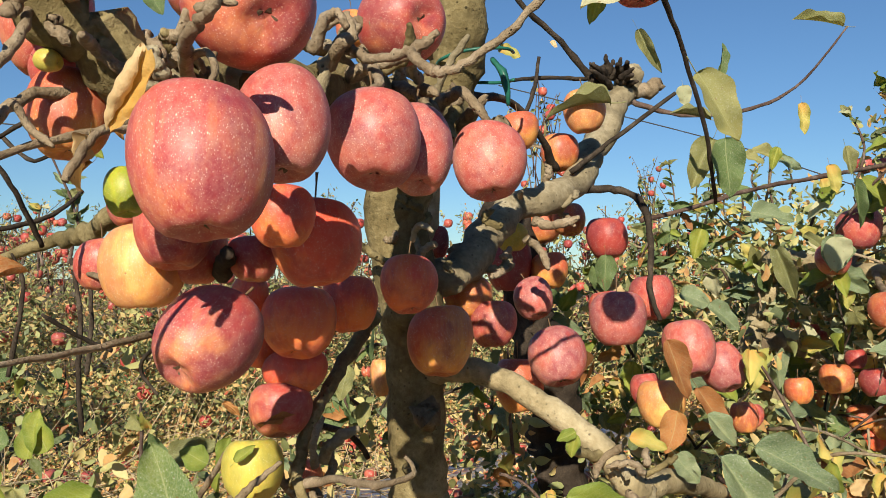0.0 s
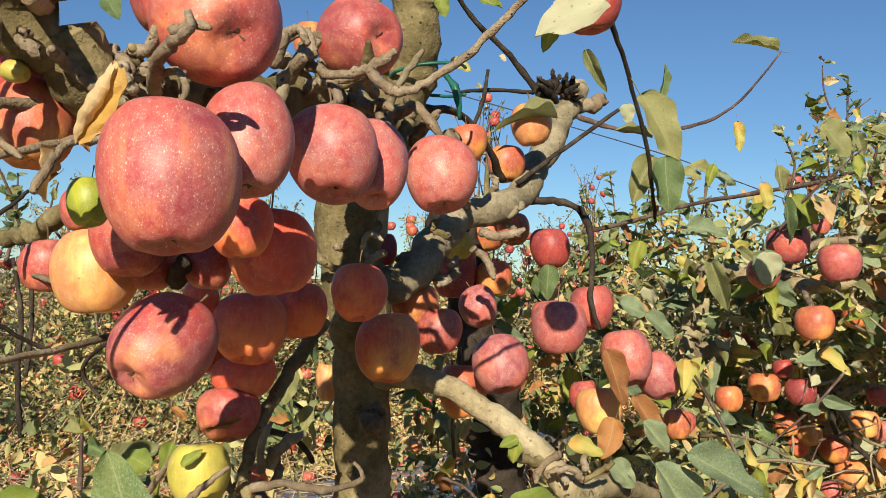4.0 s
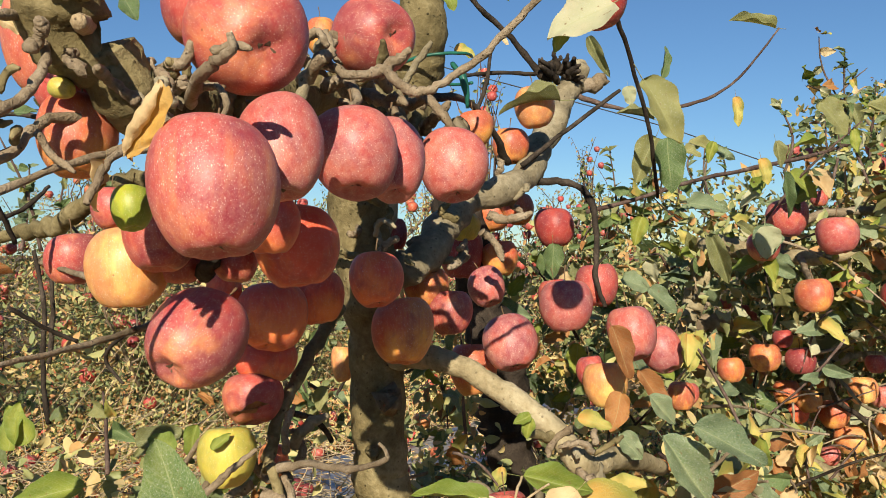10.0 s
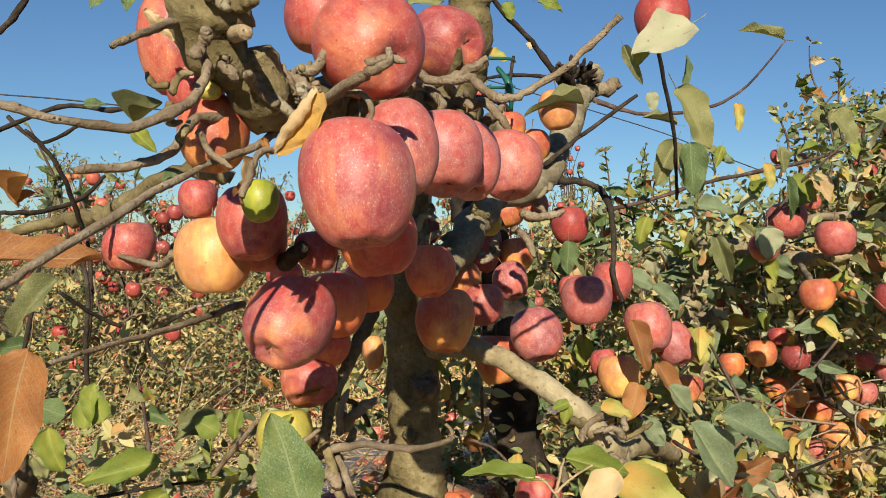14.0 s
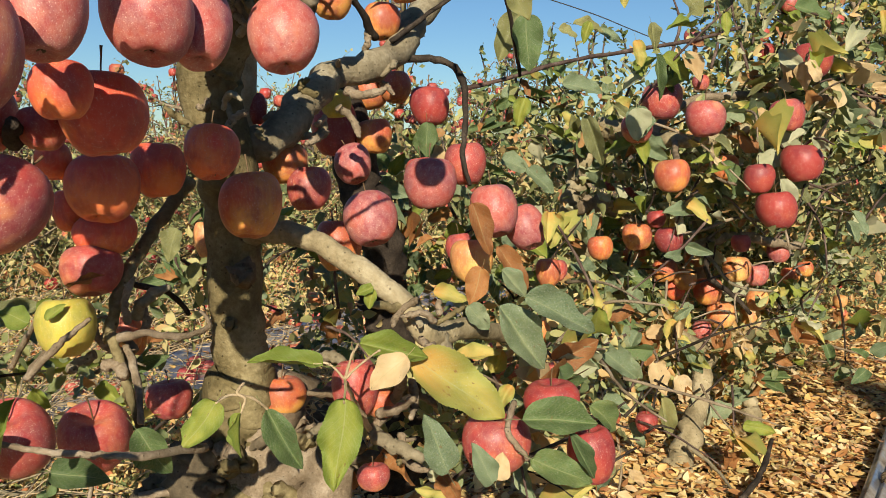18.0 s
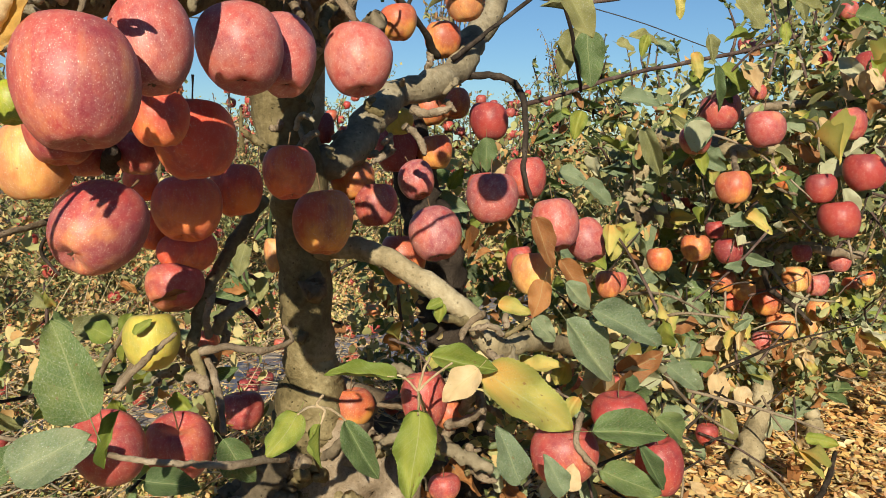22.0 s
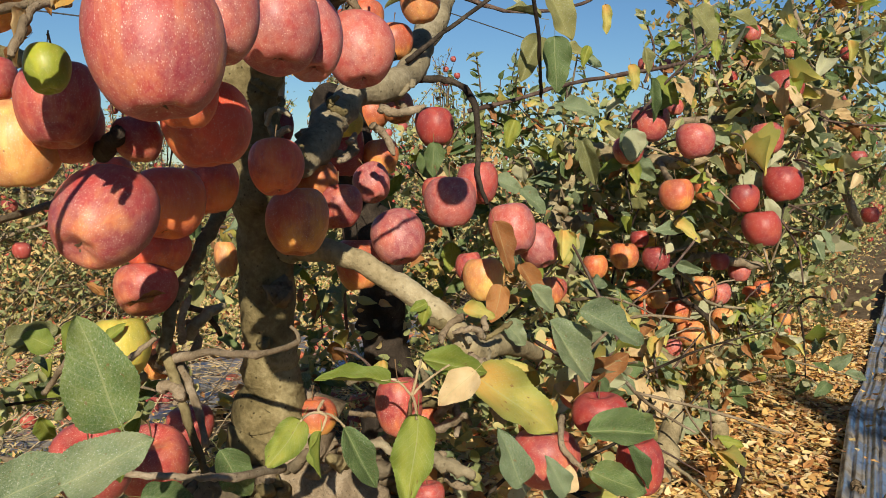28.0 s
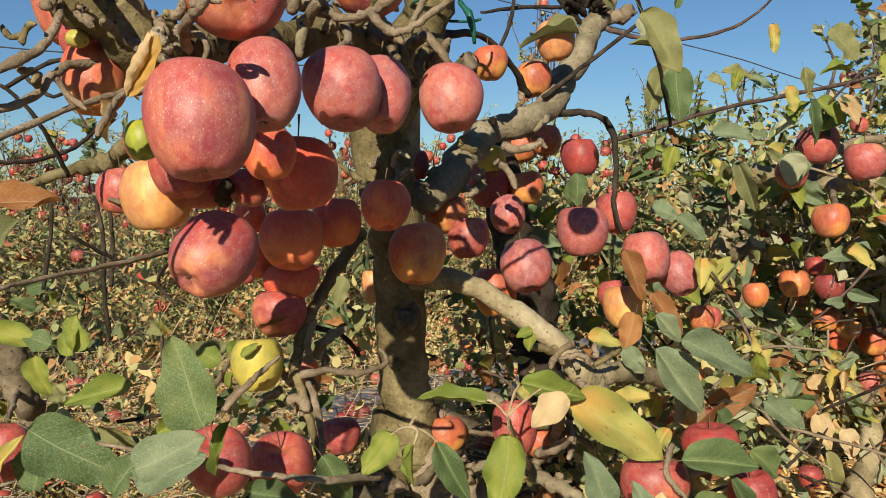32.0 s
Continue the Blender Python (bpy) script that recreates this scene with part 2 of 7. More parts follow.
def leaf_material(name, stops, dust, spread=0.0, veins=True, through_light=0.24, base=None, rim=None):
    m, nt, b = material(name, 0.5, 0.22)
    v = coords(nt, which="Object")
    big = noisy(nt, v, 3.0 if veins else 25.0, 4)
    fine = noisy(nt, v, 40.0 if veins else 180.0, 5, 0.7)
    if spread:
        geo = nt.nodes.new("ShaderNodeNewGeometry")
        f = maths(nt, "ADD", maths(nt, "MULTIPLY", geo.outputs["Random Per Island"], spread), maths(nt, "MULTIPLY", maths(nt, "SUBTRACT", big, 0.5), 0.35))
    else:
        oi = nt.nodes.new("ShaderNodeObjectInfo")
        f = maths(nt, "ADD", maths(nt, "MULTIPLY", oi.outputs["Random"], 0.35), maths(nt, "MULTIPLY", big, 0.65))
    col = ramp(nt, f, *stops)
    col = blend(nt, maths(nt, "MULTIPLY", ramp(nt, fine, (0.42, (0, 0, 0)), (0.7, (1, 1, 1))), dust), col, (0.42, 0.44, 0.36))
    if veins:
        spot = noisy(nt, v, 11.0, 3)
        col = blend(nt, ramp(nt, spot, (0.66, (0, 0, 0)), (0.72, (0.75, 0.75, 0.75))), col, (0.20, 0.11, 0.045))
        tc = nt.nodes.new("ShaderNodeTexCoord")
        sep = nt.nodes.new("ShaderNodeSeparateXYZ")
        nt.links.new(tc.outputs["UV"], sep.inputs[0])
        side = maths(nt, "ABSOLUTE", maths(nt, "SUBTRACT", sep.outputs["X"], 0.5))
        rib = maths(nt, "LESS_THAN", side, 0.014)
        wave = maths(nt, "FRACT", maths(nt, "MULTIPLY", maths(nt, "SUBTRACT", sep.outputs["Y"], maths(nt, "MULTIPLY", side, 0.55)), 9.0))
        vein = maths(nt, "LESS_THAN", maths(nt, "ABSOLUTE", maths(nt, "SUBTRACT", wave, 0.5)), 0.045)
        allv = maths(nt, "MAXIMUM", rib, maths(nt, "MULTIPLY", vein, 0.5))
        if base:
            col = blend(nt, ramp(nt, maths(nt, "ADD", sep.outputs["Y"], maths(nt, "MULTIPLY", big, 0.4)), (0.28, (0.85, 0.85, 0.85)), (0.62, (0, 0, 0))), col, base)
        if rim:
            col = blend(nt, ramp(nt, maths(nt, "ADD", side, maths(nt, "MULTIPLY", big, 0.3)), (0.42, (0, 0, 0)), (0.62, (0.8, 0.8, 0.8))), col, rim)
        vor = node(nt, "ShaderNodeTexVoronoi", Scale=42.0, Randomness=1.0)
        nt.links.new(coords(nt, (0.6, 1, 1), which="Object"), vor.inputs["Vector"])
        fleck = maths(nt, "MULTIPLY", ramp(nt, vor.outputs["Distance"], (0.12, (1, 1, 1)), (0.3, (0, 0, 0))), ramp(nt, fine, (0.45, (0, 0, 0)), (0.6, (1, 1, 1))))
        col = blend(nt, maths(nt, "MULTIPLY", fleck, min(0.9, dust * 1.9)), col, (0.62, 0.65, 0.60))
        web = node(nt, "ShaderNodeTexVoronoi", Scale=26.0)
        web.feature = "DISTANCE_TO_EDGE"
        nt.links.new(coords(nt, (0.55, 1, 0.2), which="Object"), web.inputs["Vector"])
        net = ramp(nt, web.outputs["Distance"], (0.02, (0.35, 0.35, 0.35)), (0.10, (0, 0, 0)))
        col = blend(nt, maths(nt, "MULTIPLY", maths(nt, "MAXIMUM", allv, net), 0.4), col, (0.42, 0.43, 0.22))
        bump(nt, b, maths(nt, "ADD", fine, maths(nt, "MULTIPLY", maths(nt, "MAXIMUM", allv, net), -0.9)), 0.25, 0.02)
    nt.links.new(col, b.inputs["Base Color"])
    tr = nt.nodes.new("ShaderNodeBsdfTranslucent")
    nt.links.new(blend(nt, 1.0, col, (1.0, 0.95, 0.5), "MULTIPLY"), tr.inputs["Color"])
    mix = nt.nodes.new("ShaderNodeMixShader")
    mix.inputs[0].default_value = through_light
    nt.links.new(b.outputs[0], mix.inputs[1])
    nt.links.new(tr.outputs[0], mix.inputs[2])
    nt.links.new(mix.outputs[0], nt.nodes["Material Output"].inputs["Surface"])
    return m


LEAF = {
    "green": leaf_material("dusty_green_leaf", ((0.25, (0.055, 0.11, 0.03)), (0.6, (0.11, 0.18, 0.048)), (0.85, (0.20, 0.25, 0.065))), 0.27),
    "teal": leaf_material("grey_green_leaf", ((0.25, (0.095, 0.155, 0.07)), (0.6, (0.18, 0.245, 0.12)), (0.85, (0.30, 0.335, 0.175))), 0.45),
    "olive": leaf_material("olive_leaf", ((0.25, (0.13, 0.14, 0.045)), (0.6, (0.27, 0.265, 0.085)), (0.85, (0.38, 0.34, 0.13))), 0.3),
    "lime": leaf_material("yellow_green_leaf", ((0.25, (0.16, 0.22, 0.03)), (0.55, (0.28, 0.32, 0.045)), (0.85, (0.40, 0.38, 0.06))), 0.08, rim=(0.15, 0.22, 0.035)),
    "yellow": leaf_material("yellowing_leaf", ((0.22, (0.26, 0.28, 0.06)), (0.42, (0.48, 0.43, 0.10)), (0.58, (0.60, 0.50, 0.13)), (0.8, (0.60, 0.42, 0.09))), 0.14, base=(0.66, 0.36, 0.09), rim=(0.32, 0.35, 0.08)),
    "brown": leaf_material("orange_brown_leaf", ((0.25, (0.25, 0.09, 0.03)), (0.55, (0.42, 0.17, 0.05)), (0.85, (0.52, 0.26, 0.08))), 0.1),
    "tan": leaf_material("dry_tan_leaf", ((0.25, (0.52, 0.34, 0.16)), (0.55, (0.70, 0.52, 0.28)), (0.85, (0.76, 0.62, 0.40))), 0.1),
    "amber": leaf_material("amber_dry_leaf", ((0.25, (0.52, 0.27, 0.06)), (0.55, (0.66, 0.40, 0.10)), (0.85, (0.70, 0.48, 0.18))), 0.1),
    "pale": leaf_material("pale_leaf_underside", ((0.25, (0.36, 0.38, 0.22)), (0.55, (0.48, 0.48, 0.30)), (0.85, (0.60, 0.54, 0.36))), 0.2),
}
CROWN = leaf_material("autumn_crown_leaves", ((0.0, (0.07, 0.10, 0.035)), (0.2, (0.17, 0.21, 0.075)), (0.45, (0.32, 0.345, 0.13)), (0.62, (0.48, 0.45, 0.17)), (0.76, (0.64, 0.52, 0.23)), (0.88, (0.58, 0.34, 0.12)), (1.0, (0.34, 0.14, 0.055))), 0.3, 1.0, False, 0.24)
LITTER = leaf_material("fallen_leaf_litter", ((0.0, (0.34, 0.15, 0.055)), (0.14, (0.64, 0.32, 0.11)), (0.32, (0.82, 0.53, 0.18)), (0.55, (0.86, 0.64, 0.27)), (0.74, (0.90, 0.74, 0.42)), (0.83, (0.70, 0.40, 0.19)), (0.91, (0.46, 0.20, 0.09)), (0.96, (0.62, 0.58, 0.22)), (1.0, (0.26, 0.12, 0.05))), 0.08, 1.0, False, 0.15)
WEED = leaf_material("yellowing_weed_leaves", ((0.0, (0.06, 0.10, 0.03)), (0.16, (0.17, 0.21, 0.055)), (0.30, (0.37, 0.37, 0.11)), (0.46, (0.62, 0.51, 0.19)), (0.66, (0.80, 0.62, 0.29)), (0.82, (0.76, 0.47, 0.19)), (0.93, (0.54, 0.22, 0.07)), (1.0, (0.52, 0.09, 0.06))), 0.2, 1.0, False, 0.25)
TINY = apple_skin("distant_apple_skin", (0.64, 0.28, 0.10), (0.42, 0.048, 0.038), (0.58, 0.26, 0.19), 0.68, 0.35)


def soil_material():
    m, nt, b = material("brown_orchard_soil", 0.95, 0.1)
    v = coords(nt, shuffle=False)
    f = maths(nt, "ADD", maths(nt, "MULTIPLY", noisy(nt, v, 2.2, 6), 0.5), maths(nt, "MULTIPLY", noisy(nt, v, 30, 6), 0.5))
    nt.links.new(ramp(nt, f, (0.32, (0.075, 0.054, 0.03)), (0.5, (0.17, 0.122, 0.072)), (0.68, (0.29, 0.22, 0.135))), b.inputs["Base Color"])
    bump(nt, b, noisy(nt, v, 45, 8, 0.7), 0.8, 0.02)
    return m


def film_material():
    m, nt, b = material("silver_mulch_film", 0.2, 0.5, 0.85)
    v = coords(nt, shuffle=False)
    dirt = noisy(nt, v, 7, 7, 0.65)
    nt.links.new(ramp(nt, dirt, (0.42, (0.66, 0.67, 0.70)), (0.58, (0.34, 0.30, 0.24)), (0.68, (0.10, 0.075, 0.05))), b.inputs["Base Color"])
    nt.links.new(ramp(nt, dirt, (0.4, (0.30, 0.30, 0.30)), (0.6, (0.65, 0.65, 0.65))), b.inputs["Roughness"])
    nt.links.new(ramp(nt, dirt, (0.48, (0.9, 0.9, 0.9)), (0.62, (0.1, 0.1, 0.1))), b.inputs["Metallic"])
    return m


SOIL, FILM = soil_material(), film_material()
PLAIN = {}


def plain(name, colour, rough=0.7, metal=0.0):
    if name not in PLAIN:
        m, nt, b = material(name, rough, 0.3, metal)
        f = noisy(nt, coords(nt), 60, 5)
        nt.links.new(ramp(nt, f, (0.3, tuple(c * 0.6 for c in colour)), (0.7, tuple(min(1, c * 1.25) for c in colour))), b.inputs["Base Color"])
        PLAIN[name] = m
    return PLAIN[name]


STEM = plain("woody_fruit_stem", (0.16, 0.10, 0.05))
CALYX = plain("dry_calyx", (0.13, 0.09, 0.055))
TAPE = plain("green_tying_tape", (0.02, 0.13, 0.09), 0.4)


# ---- builders ----
def mesh_of(name, verts, faces, mat, smooth=True, uvs=None):
    me = bpy.data.meshes.new(name)
    me.from_pydata([tuple(v) for v in verts], [], faces)
    for m in (mat if isinstance(mat, (list, tuple)) else [mat]):
        me.materials.append(m)
    if uvs is not None:
        layer = me.uv_layers.new(name="UVMap")
        flat = np.array(uvs)[[i for f in faces for i in f]].ravel()
        layer.data.foreach_set("uv", flat)
    if smooth:
        me.polygons.foreach_set("use_smooth", [True] * len(me.polygons))
    me.update()
    return me


def under(name, data, parent, label="", kind=""):
    ob = new(name, data)
    ob.parent = parent
    ob.matrix_parent_inverse = Matrix.Translation(-Vector(parent.location)) if parent.type == "EMPTY" else Matrix()
    return tagged(ob, label, kind=kind)


def apple_mesh(seed, rings=26, segs=40):
    """An apple about 1 across and 1 tall, with its stem hollow on top and five soft lobes round the calyx."""
    rng = np.random.RandomState(seed)
    ph, lob, lean = rng.rand(4) * 6.28, rng.uniform(0.012, 0.034), rng.uniform(-0.06, 0.06, 2)
    verts, faces = [], []
    for i in range(rings + 1):
        u = math.pi * i / rings
        for j in range(segs):
            a = 2 * math.pi * j / segs
            low = max(0.0, -math.cos(u)) ** 2
            r = 0.5 * max(0.0, math.sin(u)) ** 0.78 * (1.0 + 0.085 * math.cos(u))
            r *= 1 + lob * (0.08 + low) * math.cos(5 * a + ph[0]) + 0.018 * math.cos(2 * a + ph[1]) + 0.012 * math.sin(3 * a + ph[2] + 2 * u)
            z = 0.5 * math.cos(u)
            s = math.sin(u)
            z -= 0.17 * math.exp(-(s / 0.30) ** 2) * (1 if u < math.pi / 2 else 0)
            z += 0.11 * math.exp(-(s / 0.26) ** 2) * (0 if u < math.pi / 2 else 1)
            z += 0.02 * low * s * math.cos(5 * a + ph[0])
            verts.append((r * math.cos(a) + lean[0] * z, r * math.sin(a) + lean[1] * z, z * (1 + 0.04 * math.cos(a + ph[3]))))
    for i in range(rings):
        for j in range(segs):
            k = (j + 1) % segs
            faces.append((i * segs + j, (i + 1) * segs + j, (i + 1) * segs + k, i * segs + k))
    return verts, faces


APPLE_FORMS = [apple_mesh(s) for s in range(6)]
APPLE_MESHES = {}


def tube(points, radii, sides=8, wobble=0.0, seed=0, steps=4):
    """A bent, tapering, uneven round rod through the points."""
    pts = [Vector(p) for p in points]
    fine, rr = [], []
    for i in range(len(pts) - 1):
        p0, p1, p2, p3 = pts[max(i - 1, 0)], pts[i], pts[i + 1], pts[min(i + 2, len(pts) - 1)]
        for s in range(steps):
            t = s / steps
            fine.append(0.5 * ((2 * p1) + (p2 - p0) * t + (2 * p0 - 5 * p1 + 4 * p2 - p3) * t * t + (3 * p1 - p0 - 3 * p2 + p3) * t ** 3))
            rr.append(radii[i] * (1 - t) + radii[i + 1] * t)
    fine.append(pts[-1])
    rr.append(radii[-1])
    if wobble:
        for i in range(1, len(fine)):
            q = fine[i] * (0.30 / max(rr[i], 0.003)) + Vector((seed, 1.7, 0))
            fine[i] = fine[i] + Vector((noise.noise(q), noise.noise(q + Vector((9, 0, 0))), noise.noise(q + Vector((0, 9, 0))))) * rr[i] * (2.2 * wobble)
            rr[i] *= 1 + 1.5 * wobble * max(0.0, noise.noise(q * 1.7 + Vector((3, 3, 3))))
    verts, faces = [], []
    n = (fine[1] - fine[0]).orthogonal().normalized()
    for i, p in enumerate(fine):
        d = (fine[min(i + 1, len(fine) - 1)] - fine[max(i - 1, 0)]).normalized()
        n = (n - d * n.dot(d)).normalized()
        b = d.cross(n)
        for j in range(sides):
            a = 2 * math.pi * j / sides
            off = n * math.cos(a) + b * math.sin(a)
            r = rr[i]
            if wobble:
                q = p + off * r
                r *= 1 + wobble * (noise.noise((q + Vector((seed, 0, 0))) * (0.55 / max(rr[i], 0.004))) + 0.6 * noise.noise(q * (1.6 / max(rr[i], 0.004))))
            verts.append(p + off * r)
    for i in range(len(fine) - 1):
        for j in range(sides):
            k = (j + 1) % sides
            faces.append((i * sides + j, i * sides + k, (i + 1) * sides + k, (i + 1) * sides + j))
    faces.append(tuple(range(sides))[::-1])
    faces.append(tuple(range(len(verts) - sides, len(verts))))
    return verts, faces


stem_v, stem_f = tube([(0, 0, 0.30), (0.01, 0, 0.45), (0.03, 0.01, 0.62), (0.06, 0.01, 0.74)], [0.015, 0.011, 0.011, 0.02], 7)
STEM_MESH = mesh_of("stem", stem_v, stem_f, STEM)


def calyx_mesh():
    verts, faces = [], []
    for k in range(5):
        a = k * 2 * math.pi / 5
        c, s = math.cos(a), math.sin(a)
        base = len(verts)
        for rad, w, z in ((0.015, 0.022, -0.365), (0.05, 0.026, -0.392), (0.085, 0.008, -0.40 - 0.012 * (k % 2))):
            verts += [(rad * c - w * s, rad * s + w * c, z), (rad * c + w * s, rad * s - w * c, z - 0.006)]
        faces += [(base, base + 1, base + 3, base + 2), (base + 2, base + 3, base + 5, base + 4)]
    return mesh_of("calyx", verts, faces, CALYX, False)


CALYX_MESH = calyx_mesh()
APPLE_LABELS = {
    "red": "ripe red apple with pale specks and a dusty bloom",
    "mottled": "large ripe apple mottled purple-red over yellow",
    "big": "large ripe apple, red over orange, dusted with bloom",
    "pink": "dusty pink-red apple with a chalky bloom, hanging in a cluster",
    "deep": "dark red apple, its skin darkened further for the branch's shade",
    "bounce_warmed": "red apple in the shaded clump, warm bounce light in its skin",
    "orange": "orange-red apple with a yellow ground colour on a twig",
    "yellow": "pale yellow apple with an orange flush on one side",
    "lemon": "lemon yellow apple with a dry leaf stuck to it",
    "green": "small unripe green apple hanging beside a ripe one",
}
apple_count = 0


def apple(x, y, z, d, tall=1.0, skin="red", down=(0.05, -0.1, -1.0), label=""):
    """One apple with its centre, width and height; down is the way that its calyx points."""
    global apple_count
    apple_count += 1
    key = (skin, apple_count % 6)
    if key not in APPLE_MESHES:
        APPLE_MESHES[key] = mesh_of("apple", *APPLE_FORMS[key[1]], SKIN[skin])
    ob = new("apple", APPLE_MESHES[key])
    turn = (-Vector(down)).to_track_quat("Z", "Y") @ Euler((0, 0, apple_count * 2.4)).to_quaternion()
    ob.matrix_basis = Matrix.LocRotScale((x, y, z), turn, (d, d, d * tall))
    tagged(ob, label or APPLE_LABELS[skin], "apple", "apples on the near trees")
    under("stem", STEM_MESH, ob)
    under("calyx", CALYX_MESH, ob)
    return ob


def leaf_sheet(length_cells, width_cells, fold, droop, curl, teeth, seed, twist=0.0, ruck=1.0):
    """An ovate, toothed leaf along +y, 1 long and 1 across at its widest (scaled on placing), folded on its rib, rucked between its veins."""
    rng = np.random.RandomState(seed)
    ph, lop = rng.rand(4) * 6, rng.uniform(0.9, 1.1)
    verts, faces, uvs = [], [], []
    for i in range(length_cells + 1):
        t = i / length_cells
        half = 1.09 * t ** 0.44 * (1 - t) ** 0.80 * (1 + 0.05 * math.sin(9 * t + ph[1])) if 0 < t < 1 else 0.004
        for j in range(width_cells + 1):
            s = 2 * j / width_cells - 1
            edge = half * (lop if s > 0 else 2 - lop)
            if abs(s) == 1 and 0 < i < length_cells:
                edge *= 1 + teeth * (1 if i % 2 else -1) + 0.05 * math.sin(13 * t + ph[3] + s)
            z = fold * abs(s) * edge * 2 - droop * t * t + curl * (s * edge * 2) ** 2 + twist * s * edge * (t - 0.4)
            z += ruck * (0.05 * math.sin(8 * t + ph[0] + 2.2 * s) * abs(s) + 0.03 * math.sin(17 * t + ph[2] + s) * s * s + 0.012 * math.sin(56 * (t - 0.25 * abs(s))) * abs(s) * (1 - abs(s)))
            verts.append((s * edge + 0.03 * ruck * math.sin(5 * t + ph[1]), t - 0.1 * droop * t * t, z))
            uvs.append((0.5 + 0.5 * s, t))
    w = width_cells + 1
    for i in range(length_cells):
        for j in range(width_cells):
            faces.append((i * w + j, i * w + j + 1, (i + 1) * w + j + 1, (i + 1) * w + j))
    return verts, faces, uvs


LEAF_SHAPES = {      # fold, droop, curl, twist, rucking
    "flat": (0.10, 0.12, 0.05, 0.15, 0.9),
    "fold": (0.34, 0.14, -0.12, 0.2, 0.9),
    "droop": (0.18, 0.38, 0.10, 0.25, 1.0),
    "curl": (0.10, 0.20, 1.0, 0.5, 1.2),
    "crumple": (0.60, 0.25, -0.55, 0.9, 2.2),
    "wavy": (-0.16, -0.12, 0.2, 0.45, 1.4),
}
LEAF_FORMS = {(k, n): leaf_sheet(46, 8, v[0], v[1], v[2], 0.017, 7 * i + n, v[3] * (1 if n % 2 else -1), v[4]) for i, (k, v) in enumerate(LEAF_SHAPES.items()) for n in range(3)}
PETIOLE = [tube([(0, 0.02, 0), (0, -0.12, 0.02), (0.02, -0.23, 0.05)], [0.010, 0.009, 0.012], 5)]
LEAF_MESHES = {}
leaf_count = 0
LEAF_LABELS = {
    "green": "dark green serrated leaf with a dusty bloom", "teal": "grey-green leaf speckled with white dust", "olive": "dull olive leaf in half shade",
    "lime": "fresh yellow-green leaf", "yellow": "yellowing leaf with brown spots", "brown": "withered orange-brown leaf", "tan": "dry curled tan leaf", "amber": "dry folded amber-yellow leaf", "pale": "pale leaf showing its whitish underside",
}


def leaf(tree, bx, by, bz, tx, ty, tz, width, kind="green", form="flat", roll=0.0):
    """A leaf of a tree from its base to its tip; roll turns it on its rib away from facing forwards and up."""
    global leaf_count
    leaf_count += 1
    key = (kind, form, leaf_count % 3)
    if key not in LEAF_MESHES:
        v, f, uv = LEAF_FORMS[key[1:]]
        pv, pf = PETIOLE[0]
        n = len(v)
        LEAF_MESHES[key] = mesh_of("leaf", list(v) + [tuple(p) for p in pv], list(f) + [tuple(i + n for i in q) for q in pf], LEAF[kind], True, list(uv) + [(0.5, 0.0)] * len(pv))
    a, b = Vector((bx, by, bz)), Vector((tx, ty, tz))
    along = b - a
    size = along.length
    along.normalize()
    face = Vector((-0.1, -0.85, 0.5))
    face = (face - along * face.dot(along)).normalized()
    side = along.cross(face)
    m = Matrix((side, along, face)).transposed().to_4x4()
    m.translation = a
    ob = under("leaf", LEAF_MESHES[key], tree)
    ob.matrix_parent_inverse = Matrix()
    ob.matrix_basis = Matrix.Translation(-Vector(tree.location)) @ m @ pose(0, 0, 0, 0, roll, 0) @ Matrix.Diagonal((width, size, size, 1))
    tagged(ob, LEAF_LABELS[kind])
    return ob


limb_count = 0


def limb(tree, name, bark, *nodes, wobble=0.26, sides=0):
    """A trunk, limb or twig of a tree through nodes of (x, y, z, radius)."""
    global limb_count
    limb_count += 1
    big = max(n[3] for n in nodes)
    sides = sides or (24 if big > 0.03 else 14 if big > 0.01 else 8)
    steps = 12 if big > 0.03 else 8 if big > 0.01 else 6
    v, f = tube([n[:3] for n in nodes], [n[3] for n in nodes], sides, wobble, limb_count * 3.1, steps)
    return under(name, mesh_of(name, v, f, BARK[bark]), tree)


# joined small leaves and far fruit
SMALL_V = np.array([(0, 0, 0)] + [(x * w, t, 0.09 * abs(x) - 0.16 * t * t + 0.03 * math.sin(9 * t + 2 * x)) for t, w in ((0.13, 0.19), (0.38, 0.28), (0.65, 0.22), (0.87, 0.10)) for x in (-1, 0, 1)] + [(0, 1.0, -0.17)])
SMALL_T = np.array([(0, 2, 1), (0, 3, 2)] + [(a + d, a + e, a + f) for a in (1, 4, 7) for d, e, f in ((0, 1, 4), (0, 4, 3), (1, 2, 5), (1, 5, 4))] + [(10, 11, 13), (11, 12, 13)])
PLAIN_V = np.array([(0, 0, 0), (-0.27, 0.42, 0.08), (0.03, 0.5, -0.05), (0.27, 0.46, 0.06), (0, 1.0, -0.12)])
PLAIN_T = np.array([(0, 2, 1), (0, 3, 2), (1, 2, 4), (2, 3, 4)])


